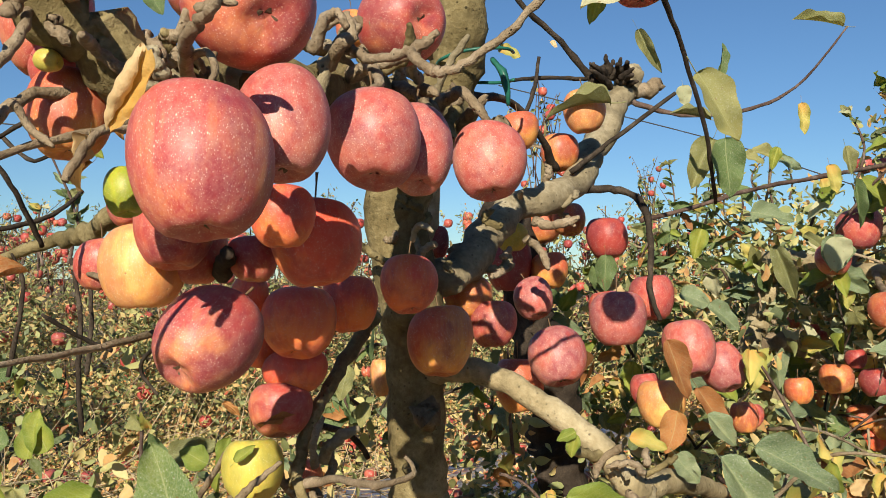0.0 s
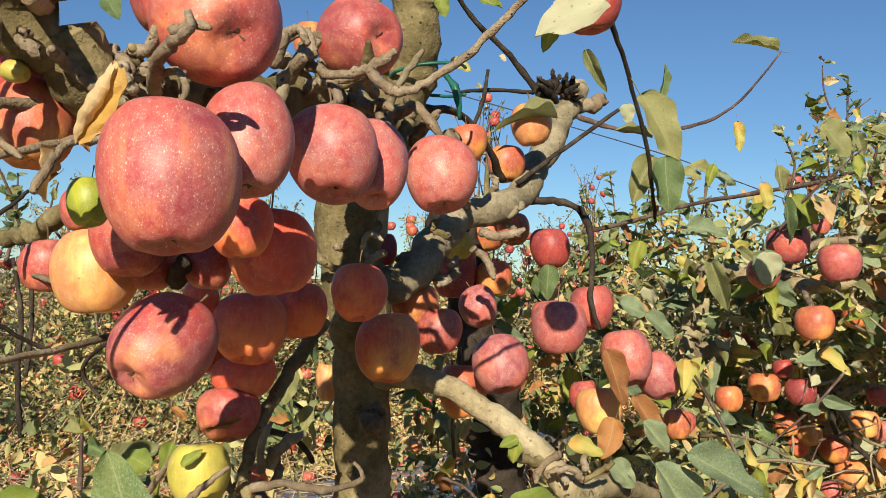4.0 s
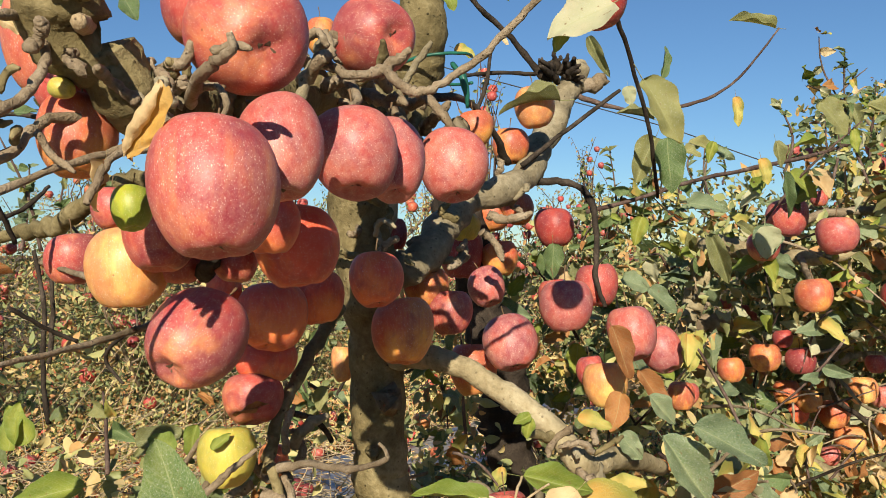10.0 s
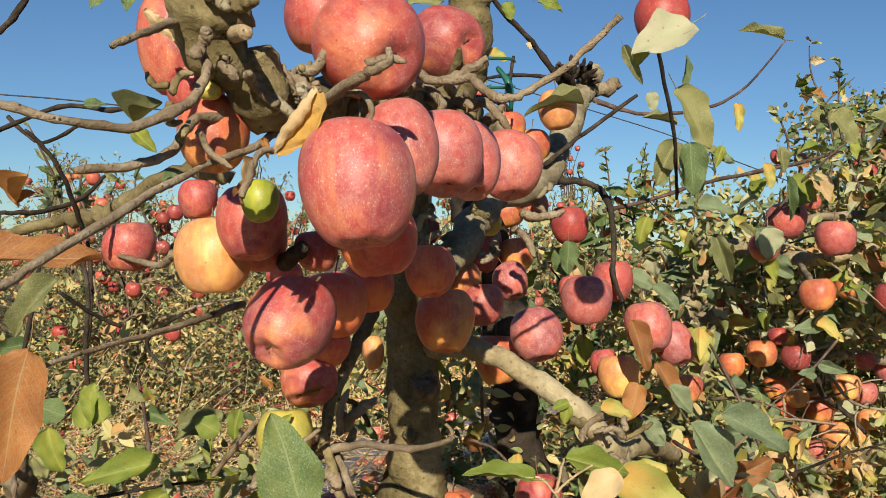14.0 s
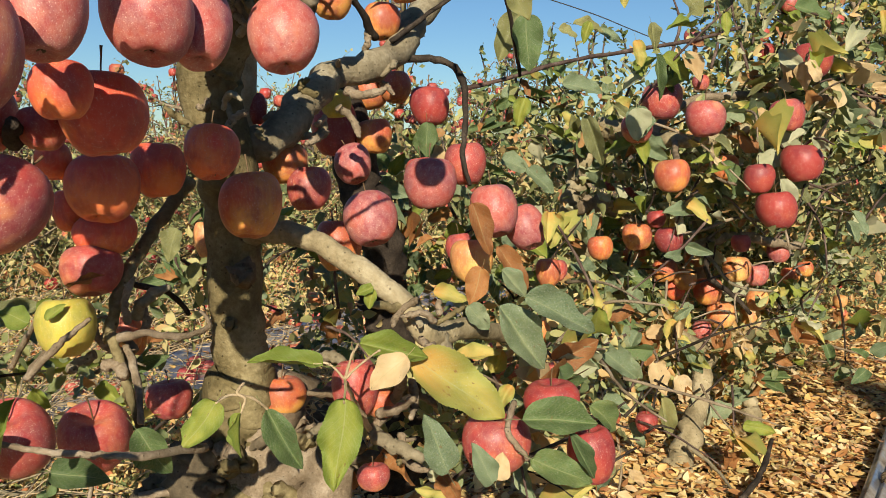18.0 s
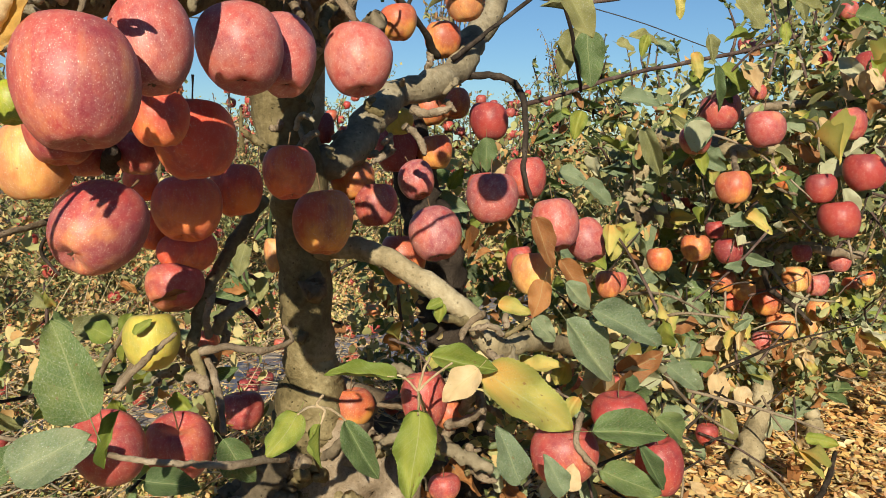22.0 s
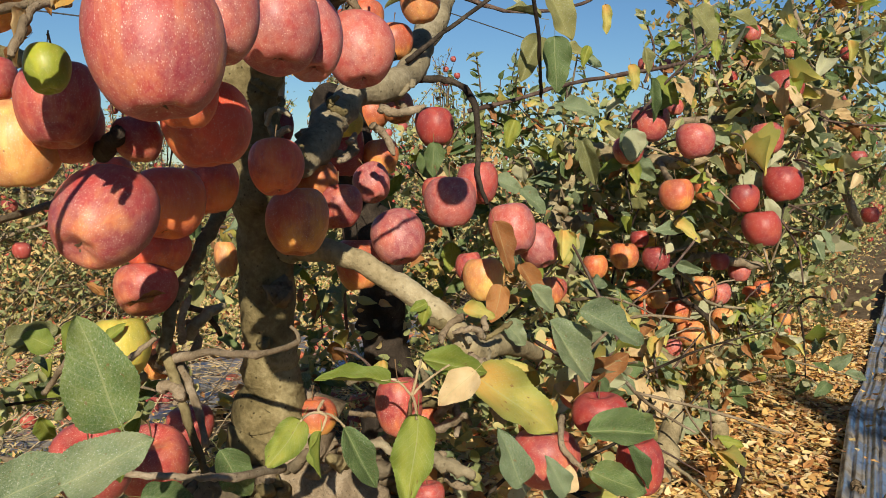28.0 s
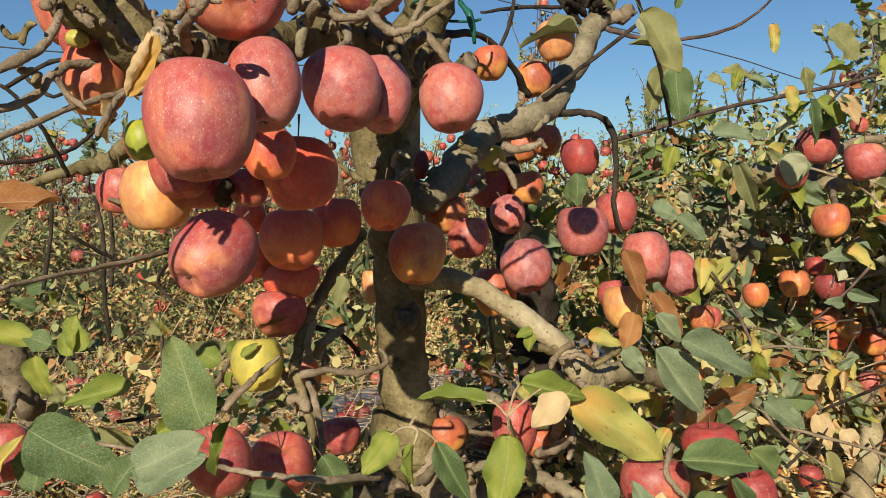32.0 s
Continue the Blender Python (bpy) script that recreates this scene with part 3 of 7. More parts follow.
def turned(rng, n, flat=1.0):
    """n random turns as matrices; flat below 1 keeps them near level."""
    yaw, tip, rol = rng.uniform(0, 2 * np.pi, n), rng.normal(0, 0.75 * flat, n), rng.normal(0, 0.75 * flat, n)
    cy, sy, ct, st, cr, sr = np.cos(yaw), np.sin(yaw), np.cos(tip), np.sin(tip), np.cos(rol), np.sin(rol)
    z, o = np.zeros(n), np.ones(n)
    mz = np.stack([np.stack([cy, -sy, z], -1), np.stack([sy, cy, z], -1), np.stack([z, z, o], -1)], 1)
    mx = np.stack([np.stack([o, z, z], -1), np.stack([z, ct, -st], -1), np.stack([z, st, ct], -1)], 1)
    my = np.stack([np.stack([cr, z, sr], -1), np.stack([z, o, z], -1), np.stack([-sr, z, cr], -1)], 1)
    c, s = math.cos(0.85), math.sin(0.85)
    to_light = np.array([(1, 0, 0), (0, c, -s), (0, s, c)]) if flat > 0.5 else np.eye(3)
    return to_light @ mz @ mx @ my


def scatter_leaves(name, places, sizes, rng, mat, flat=1.0, near=False):
    """One mesh of many small leaves at the places; those near the eye have a rounder outline."""
    n = len(places)
    base, tri = (SMALL_V, SMALL_T) if near else (PLAIN_V, PLAIN_T)
    rot = turned(rng, n, flat)
    form = base[None] * np.stack([rng.uniform(0.6, 1.15, n), np.ones(n), rng.uniform(-2.0, 2.5, n) * (1.0 if flat > 0.5 else 0.55)], -1)[:, None, :]
    v = np.einsum("nij,nvj->nvi", rot, form) * np.asarray(sizes)[:, None, None] + np.asarray(places)[:, None, :]
    f = (tri[None] + (np.arange(n) * len(base))[:, None, None]).reshape(-1, 3)
    me = bpy.data.meshes.new(name)
    v = v.reshape(-1, 3)
    me.vertices.add(len(v))
    me.vertices.foreach_set("co", v.ravel())
    me.loops.add(len(f) * 3)
    me.loops.foreach_set("vertex_index", f.ravel())
    me.polygons.add(len(f))
    me.polygons.foreach_set("loop_start", np.arange(len(f)) * 3)
    me.polygons.foreach_set("loop_total", np.full(len(f), 3))
    if near:
        me.polygons.foreach_set("use_smooth", [True] * len(f))
    me.materials.append(mat)
    me.update(calc_edges=True)
    return me


def scatter_fruit(name, places, sizes, mat):
    """One mesh of many small round fruits."""
    seg, rin = 10, 7
    base, faces = apple_mesh(3, rin, seg)
    base = np.array(base)
    verts = (base[None] * np.asarray(sizes)[:, None, None] + np.asarray(places)[:, None, :]).reshape(-1, 3)
    n = len(base)
    allf = [tuple(i + k * n for i in f) for k in range(len(places)) for f in faces]
    return mesh_of(name, verts, allf, mat)


def shoots(rng, start, heading, length, radius, level, out, tips):
    """Grow a bent branch with side shoots; collects rods and leaf places."""
    pts, p, h = [Vector(start)], Vector(start), Vector(heading).normalized()
    n = 5
    for i in range(n):
        h = (h + Vector(rng.normal(0, 0.22, 3)) + Vector((0, 0, 0.05))).normalized()
        p = p + h * (length / n)
        if p.z < 0.08:
            p.z = 0.08
        pts.append(p.copy())
    rad = [radius * (1 - 0.75 * i / n) for i in range(n + 1)]
    out.append((pts, rad))
    for i in range(1, n + 1):
        tips.append((pts[i], level))
        if level > 0:
            for _ in range(2):
                side = (h.cross(Vector(rng.normal(0, 1, 3))).normalized() * 1.0 + h * 0.5 + Vector((0, 0, rng.uniform(-0.5, 0.5)))).normalized()
                shoots(rng, pts[i], side, length * rng.uniform(0.35, 0.6), rad[i] * 0.6, level - 1, out, tips)


def row_tree(seed, height, spread, leaves, fruits, leaf_size=0.065, skirt=0.25):
    """A small orchard tree at the origin: trunk, limbs, crown of leaves and fruit."""
    rng = np.random.RandomState(seed)
    tree = new("apple_tree")
    lean = rng.uniform(-0.08, 0.08, 2)
    v, f = tube([(0, 0, -0.05), (0, 0, 0.12), (lean[0] * 0.5, lean[1] * 0.5, height * 0.4), (lean[0], lean[1], height * 0.75), (lean[0] * 2, lean[1], height)], [0.055, 0.045, 0.036, 0.022, 0.006], 12, 0.18, seed)
    under("trunk", mesh_of("trunk", v, f, BARK["bark"]), tree)
    tips = []
    for k in range(9):
        z = height * (0.22 + 0.085 * k)
        a = k * 2.4 + rng.uniform(-0.4, 0.4)
        reach = spread * (1.05 - 0.55 * z / height)
        out = []
        shoots(rng, (lean[0] * z / height, lean[1] * z / height, z), (math.cos(a), math.sin(a), rng.uniform(-0.15, 0.5)), reach, 0.014, 1, out, tips)
        vv, ff = [], []
        for pts, rad in out:
            a_v, a_f = tube(pts, rad, 5, 0, 0, 1)
            n = len(vv)
            vv += a_v
            ff += [tuple(i + n for i in q) for q in a_f]
        under("limb", mesh_of("limb", vv, ff, BARK["twig"]), tree)
    pts = np.array([t[0][:] for t in tips])
    for k in range(16):
        a, z = rng.uniform(0, 6.28), height * rng.uniform(0.55, 0.9)
        x, y = lean[0] + 0.5 * spread * math.cos(a) * rng.uniform(0.2, 1), lean[1] + 0.5 * spread * math.sin(a) * rng.uniform(0.2, 1)
        rise = height * rng.uniform(0.2, 0.45)
        rod = [(x, y, z), (x + rng.normal(0, 0.04), y + rng.normal(0, 0.04), z + rise * 0.5), (x + rng.normal(0, 0.09), y + rng.normal(0, 0.09), z + rise)]
        vv, ff = tube(rod, [0.006, 0.0045, 0.0025], 5, 0, 0, 3)
        under("shoot", mesh_of("shoot", vv, ff, BARK["red"]), tree)
        for u in (0.1, 0.25, 0.4, 0.5, 0.6, 0.7, 0.8, 0.9, 1.0):
            tips.append((Vector(rod[1]).lerp(Vector(rod[2]), u), 0))
    pts = np.array([t[0][:] for t in tips])
    high = pts[:, 2] > 0.72 * height
    odds = np.where(high, 0.42, 1.0)
    odds /= odds.sum()
    chosen = rng.choice(len(pts), leaves, p=odds)
    pick = pts[chosen] + rng.normal(0, 1, (leaves, 3)) * np.where(high[chosen], 0.02, 0.055)[:, None]
    low = int(leaves * skirt)
    pick[:low, 2] = rng.uniform(0.02, 0.5, low) * height * 0.8
    pick[:low, :2] = rng.normal(0, spread * 0.42, (low, 2))
    pick[:, 2] = np.maximum(pick[:, 2], 0.01)
    under("leaves", scatter_leaves("leaves", pick, rng.uniform(0.6, 1.25, leaves) * leaf_size * np.where(high[chosen], 0.75, 1.0), rng, CROWN), tree, kind="stuff")
    if fruits:
        fp = pts[rng.randint(0, len(pts), fruits)] + rng.normal(0, 0.05, (fruits, 3)) - np.array((0, 0, 0.05))
        fp[:, 2] = np.maximum(fp[:, 2], 0.04)
        under("fruit", scatter_fruit("fruit", fp, rng.uniform(0.055, 0.08, fruits), TINY), tree, kind="stuff")
    return tree


FREE = []                                         # spots kept clear of leaves towards the camera and the sun: place, room round it


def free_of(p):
    """True where a leaf at p neither hides from the camera nor shades one of the open spots."""
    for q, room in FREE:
        for d, taper in ((VIEWPOINT - q, 0.7), (SUNWARD, 0.0)):
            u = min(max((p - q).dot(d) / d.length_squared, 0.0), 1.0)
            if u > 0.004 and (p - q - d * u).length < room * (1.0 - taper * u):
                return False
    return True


VIEWPOINT = Vector((0.03, -0.05, 0.88))               # roughly the camera's eye; leaves before an open spot are left out
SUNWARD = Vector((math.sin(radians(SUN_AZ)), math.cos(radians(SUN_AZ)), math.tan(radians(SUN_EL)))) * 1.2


def clothe(tree, rng, centre, reach, count, mix, small=0):
    """Fill a part of a crown with short twigs, single leaves and, behind them, joined small leaves."""
    c, r = Vector(centre), Vector(reach)
    rel = Vector(tree.location)
    kinds = [k for k, n in mix for _ in range(n)]
    count = int(count * 1.45)
    twigs = max(3, count // 6)
    nodes = []
    for _ in range(twigs):
        p = c + Vector((rng.uniform(-1, 1) * r.x, rng.uniform(-1, 1) * r.y, rng.uniform(-1, 1) * r.z)) * 0.8
        q = p + Vector((rng.normal(0, 0.05), rng.normal(-0.03, 0.05), rng.normal(0.02, 0.05)))
        e = q + (q - p) * 0.8 + Vector((rng.normal(0, 0.02), rng.normal(0, 0.02), rng.normal(-0.02, 0.03)))
        limb(tree, "twig", rng.choice(["twig", "dark", "red"]), (*p, 0.0035), (*q, 0.0028), (*e, 0.0016), sides=6)
        nodes += [p, p.lerp(q, 0.5), q, q.lerp(e, 0.5), e]
    for i in range(count):
        b = nodes[rng.randint(len(nodes))] + Vector(rng.normal(0, 0.012, 3))
        b.z = max(b.z, 0.06)
        out = Vector((rng.normal(0, 0.8), rng.normal(-0.35, 0.7), rng.normal(-0.35, 0.6))).normalized()
        size = rng.uniform(0.036, 0.078)
        t = b + out * size
        look_of = (size * rng.uniform(0.42, 0.6), kinds[rng.randint(len(kinds))], ["flat", "fold", "droop", "wavy", "curl"][rng.choice(5, p=[0.2, 0.27, 0.2, 0.23, 0.10])], rng.normal(0, 38))
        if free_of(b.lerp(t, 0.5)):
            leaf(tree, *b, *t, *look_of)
    if small:
        small = int(small * 2.3)
        places = np.array(c - rel) + rng.uniform(-1, 1, (small, 3)) * np.array(r) + np.array((0.04, 0.16, 0))
        places[:, 2] = np.maximum(places[:, 2], 0.02)
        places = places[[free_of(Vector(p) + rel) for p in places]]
        under("leaves", scatter_leaves("leaves", places, rng.uniform(0.02, 0.044, len(places)), rng, CROWN, 1.0, True), tree, kind="stuff").matrix_parent_inverse = Matrix()


MIX_GREEN = (("teal", 6), ("green", 1), ("olive", 4), ("lime", 4), ("yellow", 3), ("tan", 2), ("pale", 5), ("brown", 1))
MIX_WHIP = (("teal", 4), ("green", 5), ("olive", 4), ("yellow", 1), ("pale", 1))
MIX_DEEP = (("green", 6), ("teal", 4), ("olive", 4), ("lime", 2), ("yellow", 1), ("brown", 2))
MIX_SHOOT = (("lime", 4), ("olive", 3), ("green", 2), ("yellow", 1))
MIX_LIT = (("teal", 5), ("olive", 2), ("lime", 4), ("yellow", 3), ("tan", 4), ("pale", 5), ("brown", 1))
MIX_DRY = (("teal", 2), ("olive", 2), ("yellow", 3), ("brown", 4), ("tan", 6), ("pale", 3), ("green", 1))
MIX_ALL = (("teal", 4), ("green", 1), ("olive", 3), ("lime", 2), ("yellow", 3), ("brown", 2), ("tan", 2), ("pale", 4))


def whip(tree, foot, tip, rng, count=14, size=0.034, mix=MIX_WHIP, bark="red"):
    """A thin upright shoot with leaves set along it, closer towards its tip."""
    a, b = Vector(foot), Vector(tip)
    mid = a.lerp(b, 0.5) + Vector((rng.normal(0, 0.02), rng.normal(0, 0.02), 0))
    limb(tree, "shoot", bark, (*a, 0.0042), (*mid, 0.0032), (*b, 0.0014), sides=6)
    kinds = [k for k, n in mix for _ in range(n)]
    for i in range(count):
        u = rng.uniform(0.08, 1.0) ** 0.8
        p = a.lerp(mid, 2 * u) if u < 0.5 else mid.lerp(b, 2 * u - 1)
        out = Vector((rng.normal(0, 0.8), rng.normal(-0.2, 0.6), rng.normal(0.45, 0.4))).normalized()
        l = size * rng.uniform(0.6, 1.25)
        leaf(tree, *p, *(p + out * l), l * rng.uniform(0.4, 0.58), kinds[rng.randint(len(kinds))], ("flat", "fold", "wavy", "droop")[rng.randint(4)], rng.normal(0, 40))


def spurs(tree, rng, centre, reach, count, size):
    """A crowd of short gnarled fruiting spurs."""
    for _ in range(count):
        p = Vector(centre) + Vector((rng.uniform(-1, 1) * reach[0], rng.uniform(-1, 1) * reach[1], rng.uniform(-1, 1) * reach[2]))
        h = Vector((rng.normal(0, 1), rng.normal(-0.5, 0.8), rng.normal(0.2, 1))).normalized()
        g = Vector((rng.normal(0, 1), rng.normal(-0.3, 0.8), rng.normal(0, 1))).normalized()
        l = size * rng.uniform(0.6, 1.3)
        r = size * rng.uniform(0.08, 0.13)
        limb(tree, "spur", rng.choice(["twig", "bark", "grey", "twig"]), (*p, r * 1.2), (*(p + h * l * 0.5), r), (*(p + h * l * 0.8 + g * l * 0.3), r * 1.15), (*(p + h * l * 0.9 + g * l * 0.6), r * 0.5), wobble=0.24, sides=9)


# ---- the ground and the rows ----
ROW = Vector((0.69, 0.724, 0)).normalized()       # the way that the rows run
ACROSS = Vector((-ROW.y, ROW.x, 0))               # from the near row to the next
FOOT = Vector((-0.02, 1.22, 0))                   # the near tree's foot


def at_row(along, across, z=0.0):
    return FOOT + ROW * along + ACROSS * across + Vector((0, 0, z))


def ground():
    rng = np.random.RandomState(5)
    xs = np.concatenate([-np.geomspace(900, 9, 14), np.linspace(-8, 12, 70), np.geomspace(13, 900, 14)])
    ys = np.concatenate([-np.geomspace(900, 5, 12), np.linspace(-4, 14, 64), np.geomspace(15, 1500, 16)])
    verts = [(x, y, -0.012 + (0.022 * noise.noise(Vector((x * 1.7, y * 1.7, 0))) + 0.012 * noise.noise(Vector((x * 6, y * 6, 3))) if abs(x) < 14 and abs(y) < 16 else 0)) for y in ys for x in xs]
    w = len(xs)
    faces = [(j * w + i, j * w + i + 1, (j + 1) * w + i + 1, (j + 1) * w + i) for j in range(len(ys) - 1) for i in range(w - 1)]
    tagged(new("ground", mesh_of("ground", verts, faces, SOIL)), "bare brown orchard soil under fallen leaves", "ground", kind="structure")


def film(along0, along1, across0, across1, seed, label):
    """A strip of crinkled mulch film, its folds running along the row."""
    na, nc = int((along1 - along0) / 0.1), int((across1 - across0) / 0.003)
    verts = []
    for i in range(na + 1):
        for j in range(nc + 1):
            a, c = along0 + (along1 - along0) * i / na, across0 + (across1 - across0) * j / nc
            edge = 0.03 * noise.noise(Vector((a * 1.1, seed, 0)))
            drift = c + 0.02 * noise.noise(Vector((a * 0.5, c * 3, seed + 5)))
            fold = 0.020 * abs(noise.noise(Vector((a * 0.3, drift * 28, seed)))) + 0.012 * noise.noise(Vector((a * 0.4, drift * 62, seed + 7))) + 0.005 * noise.noise(Vector((a * 0.8, drift * 140, seed + 2))) + 0.014 * noise.noise(Vector((a * 0.9, c * 3, seed + 3)))
            p = at_row(a, c + edge, 0.036 + fold)
            verts.append(p)
    w = nc + 1
    faces = [(i * w + j, i * w + j + 1, (i + 1) * w + j + 1, (i + 1) * w + j) for i in range(na) for j in range(nc)]
    ob = new("mulch_film", mesh_of("mulch_film", verts, faces, FILM))
    return tagged(ob, label, "mulch film", "strips of mulch film between the rows")


def litter(name, count, along, across, size, seed, label, lift=0.0, near=False):
    rng = np.random.RandomState(seed)
    a, c = rng.uniform(*along, count), rng.uniform(*across, count)
    p = np.array([at_row(u, v) for u, v in zip(a, c)])
    p[:, 2] = np.abs(rng.normal(0, 0.009 if near else 0.014, count)) + 0.008 + lift
    me = scatter_leaves(name, p, rng.uniform(0.6, 1.2, count) * size, rng, LITTER, 0.33 if near else 0.4, near)
    return tagged(new(name, me), label, "leaf litter", kind="stuff")


ground()
alley_film = film(-5.0, 9.0, -1.6, -0.67, 1, "crinkled silver mulch film lying along the alley")
crng2 = np.random.RandomState(61)
for k in range(26):                                # clods that hold the film down
    c = at_row(crng2.uniform(0.8, 5.5), -0.72 - abs(crng2.normal(0, 0.12)), 0.045)
    r = crng2.uniform(0.006, 0.016)
    d = ROW * r * crng2.uniform(0.6, 1.6) + Vector((crng2.normal(0, r), crng2.normal(0, r), 0))
    v, f = tube([c - d, c - d * 0.5, c + d * 0.4 + Vector((0, 0, r * 0.3)), c + d], [r * 0.3, r, r * 0.9, r * 0.2], 9, 0.4, k, 5)
    under("soil_clod", mesh_of("soil_clod", v, f, SOIL), alley_film, "dark clod of soil").matrix_parent_inverse = Matrix()
film(0.3, 3.4, 1.30, 1.85, 9, "silver mulch film behind the near trees, half covered with leaves")
litter("fallen_leaves", 44000, (-0.6, 4.6), (-0.66, 0.75), 0.036, 3, "thick litter of fallen tan and orange apple leaves", 0.0, True)
litter("fallen_leaves_far", 30000, (-5.5, 7.0), (0.6, 4.2), 0.04, 4, "fallen leaves over the next alley")
litter("fallen_leaves_behind", 7000, (-7.0, 8.0), (-3.8, -1.55), 0.055, 7, "fallen leaves over the trodden alley")
litter("fallen_leaves_beside", 14000, (-7.5, -0.5), (-0.75, 0.7), 0.045, 8, "fallen leaves under the row")
litter("fallen_leaves_around", 26000, (-13, 15), (-9, 11), 0.05, 10, "thin scatter of fallen leaves over the whole orchard floor")
litter("fallen_leaves_over_film", 500, (1.2, 3.5), (1.35, 1.8), 0.045, 9, "fallen leaves half hiding the film", 0.03)
litter("fallen_leaves_on_film", 500, (0.0, 6.0), (-1.5, -0.62), 0.04, 6, "scattered fallen leaves on the film", 0.035)



def weeds(name, count, along, across, top, size, seed, label, mat=WEED):
    """Low weeds and fallen shoots: leaves heaped in uneven clumps."""
    rng = np.random.RandomState(seed)
    a, c = rng.uniform(*along, count), rng.uniform(*across, count)
    p = np.array([at_row(u, v) for u, v in zip(a, c)])
    h = np.array([max(0.03, top * (0.45 + 0.9 * noise.noise(Vector((x * 2.3, y * 2.3, 5)))) + 0.06 * noise.noise(Vector((x * 9, y * 9, 2)))) for x, y, _ in p])
    p[:, 2] = rng.uniform(0, 1, count) ** 0.7 * h + 0.01
    me = scatter_leaves(name, p, rng.uniform(0.6, 1.25, count) * size, rng, mat, 0.8)
    return tagged(new(name, me), label, "weeds", kind="stuff")


weeds("weeds", 46000, (-3.2, 0.7), (0.5, 1.3), 0.14, 0.022, 31, "low green and yellow weeds among fallen leaves")
weeds("weeds", 62000, (-4.5, 6.5), (1.95, 3.4), 0.24, 0.028, 32, "low green and yellow weeds along the next row")
weeds("weeds", 62000, (-5.5, 1.0), (1.2, 2.2), 0.17, 0.022, 33, "weeds and fallen shoots over the far alley")
weeds("weeds", 20000, (1.2, 8.0), (0.3, 1.3), 0.2, 0.032, 34, "low weeds at the foot of the row")
weeds("weeds", 9000, (-16.0, -3.0), (11.0, 17.0), 1.3, 0.13, 36, "rust-brown weeds at the field edge", LITTER)
weeds("weeds", 16000, (-6.0, 9.0), (3.6, 6.4), 0.22, 0.075, 35, "rough weeds between the distant rows")


def fallen_fruit(count, along, across, seed):
    rng = np.random.RandomState(seed)
    p = np.array([at_row(rng.uniform(*along), rng.uniform(*across)) for _ in range(count)])
    p[:, 2] = rng.uniform(0.03, 0.10, count)
    return tagged(new("fallen_apples", scatter_fruit("fallen_apples", p, rng.uniform(0.05, 0.075, count), TINY)), "fallen red apples lying among the weeds", "apples", kind="stuff")


fallen_fruit(260, (-4.0, 4.0), (0.7, 3.2), 41)


def prunings(count, along, across, seed, thin=1.0, bark="grey", rise=0.12):
    """Grey cut twigs lying in a loose heap."""
    rng = np.random.RandomState(seed)
    vv, ff = [], []
    for _ in range(count):
        p = at_row(rng.uniform(*along), rng.uniform(*across), rng.uniform(0.05, 0.22))
        d = Vector((rng.normal(0.7, 0.5), rng.normal(0.1, 0.5), rng.normal(0, rise))).normalized() * rng.uniform(0.2, 0.55)
        q = p + d * 0.5 + Vector(rng.normal(0, 0.03, 3))
        v, f = tube([p, q, p + d + Vector(rng.normal(0, 0.05, 3))], [0.006 * thin, 0.005 * thin, 0.002 * thin], 5, 0, 0, 3)
        n = len(vv)
        vv += v
        ff += [tuple(i + n for i in k) for k in f]
    return tagged(new("pruned_twigs", mesh_of("pruned_twigs", vv, ff, BARK[bark])), "loose heap of %s pruned twigs in the weeds" % {"cut": "straw-coloured", "grey": "grey", "dark": "dark", "twig": "brown"}[bark], "twigs", kind="stuff")


prunings(120, (-1.9, -0.3), (0.9, 1.7), 51)
prunings(45, (-0.8, 0.2), (0.75, 1.2), 53, 0.5)
prunings(200, (-3.0, 6.0), (1.9, 3.4), 54, 0.6, "dark", 0.7)
prunings(120, (-3.0, 0.6), (0.6, 2.0), 55, 0.45, "twig", 0.6)
prunings(900, (-3.6, 1.6), (0.6, 2.3), 56, 0.3, "cut", 0.5)
prunings(320, (-5.5, 4.0), (2.2, 4.2), 58, 0.5, "cut", 0.9)
prunings(420, (-3.6, 1.0), (0.9, 2.6), 59, 0.35, "grey", 0.5)
prunings(260, (1.6, 6.0), (0.4, 2.2), 57, 0.28, "cut", 0.5)
prunings(70, (-3.4, -1.6), (1.6, 2.6), 52)

# the next rows: grown forms, planted again and again
LOW = [row_tree(21, 1.10, 0.75, 6800, 46, 0.038, 0.35), row_tree(22, 1.0, 0.8, 6800, 50, 0.038, 0.35), row_tree(23, 1.25, 0.75, 6800, 40, 0.038, 0.3)]
FAR = [row_tree(27, 1.2, 0.9, 1500, 30, 0.09, 0.35), row_tree(28, 1.35, 0.9, 1500, 30, 0.09, 0.35)]
TALL = [row_tree(24, 1.75, 0.75, 7500, 70, 0.048, 0.2), row_tree(25, 1.95, 0.7, 7500, 80, 0.048, 0.2)]
SHADE_TREE = [row_tree(29, 2.75, 0.45, 9000, 60, 0.05, 0.1)]
SLIM = [row_tree(26, 2.1, 0.28, 900, 26, 0.065, 0.0)]
TREE_LABEL = "small apple tree with yellowing autumn leaves and red fruit"
prng = random.Random(11)


def plant(forms, spots, label):
    for i, (a, c, s) in enumerate(spots):
        m = Matrix.Translation(at_row(a, c)) @ pose(0, 0, 0, 0, 0, prng.uniform(0, 360)) @ Matrix.Scale(s * prng.uniform(0.9, 1.1), 4)
        t = forms[i] if i < len(forms) else copy_thing(forms[i % len(forms)], m)
        t.matrix_basis = m
        tagged(t, label, "apple tree", "apple trees in the rows")


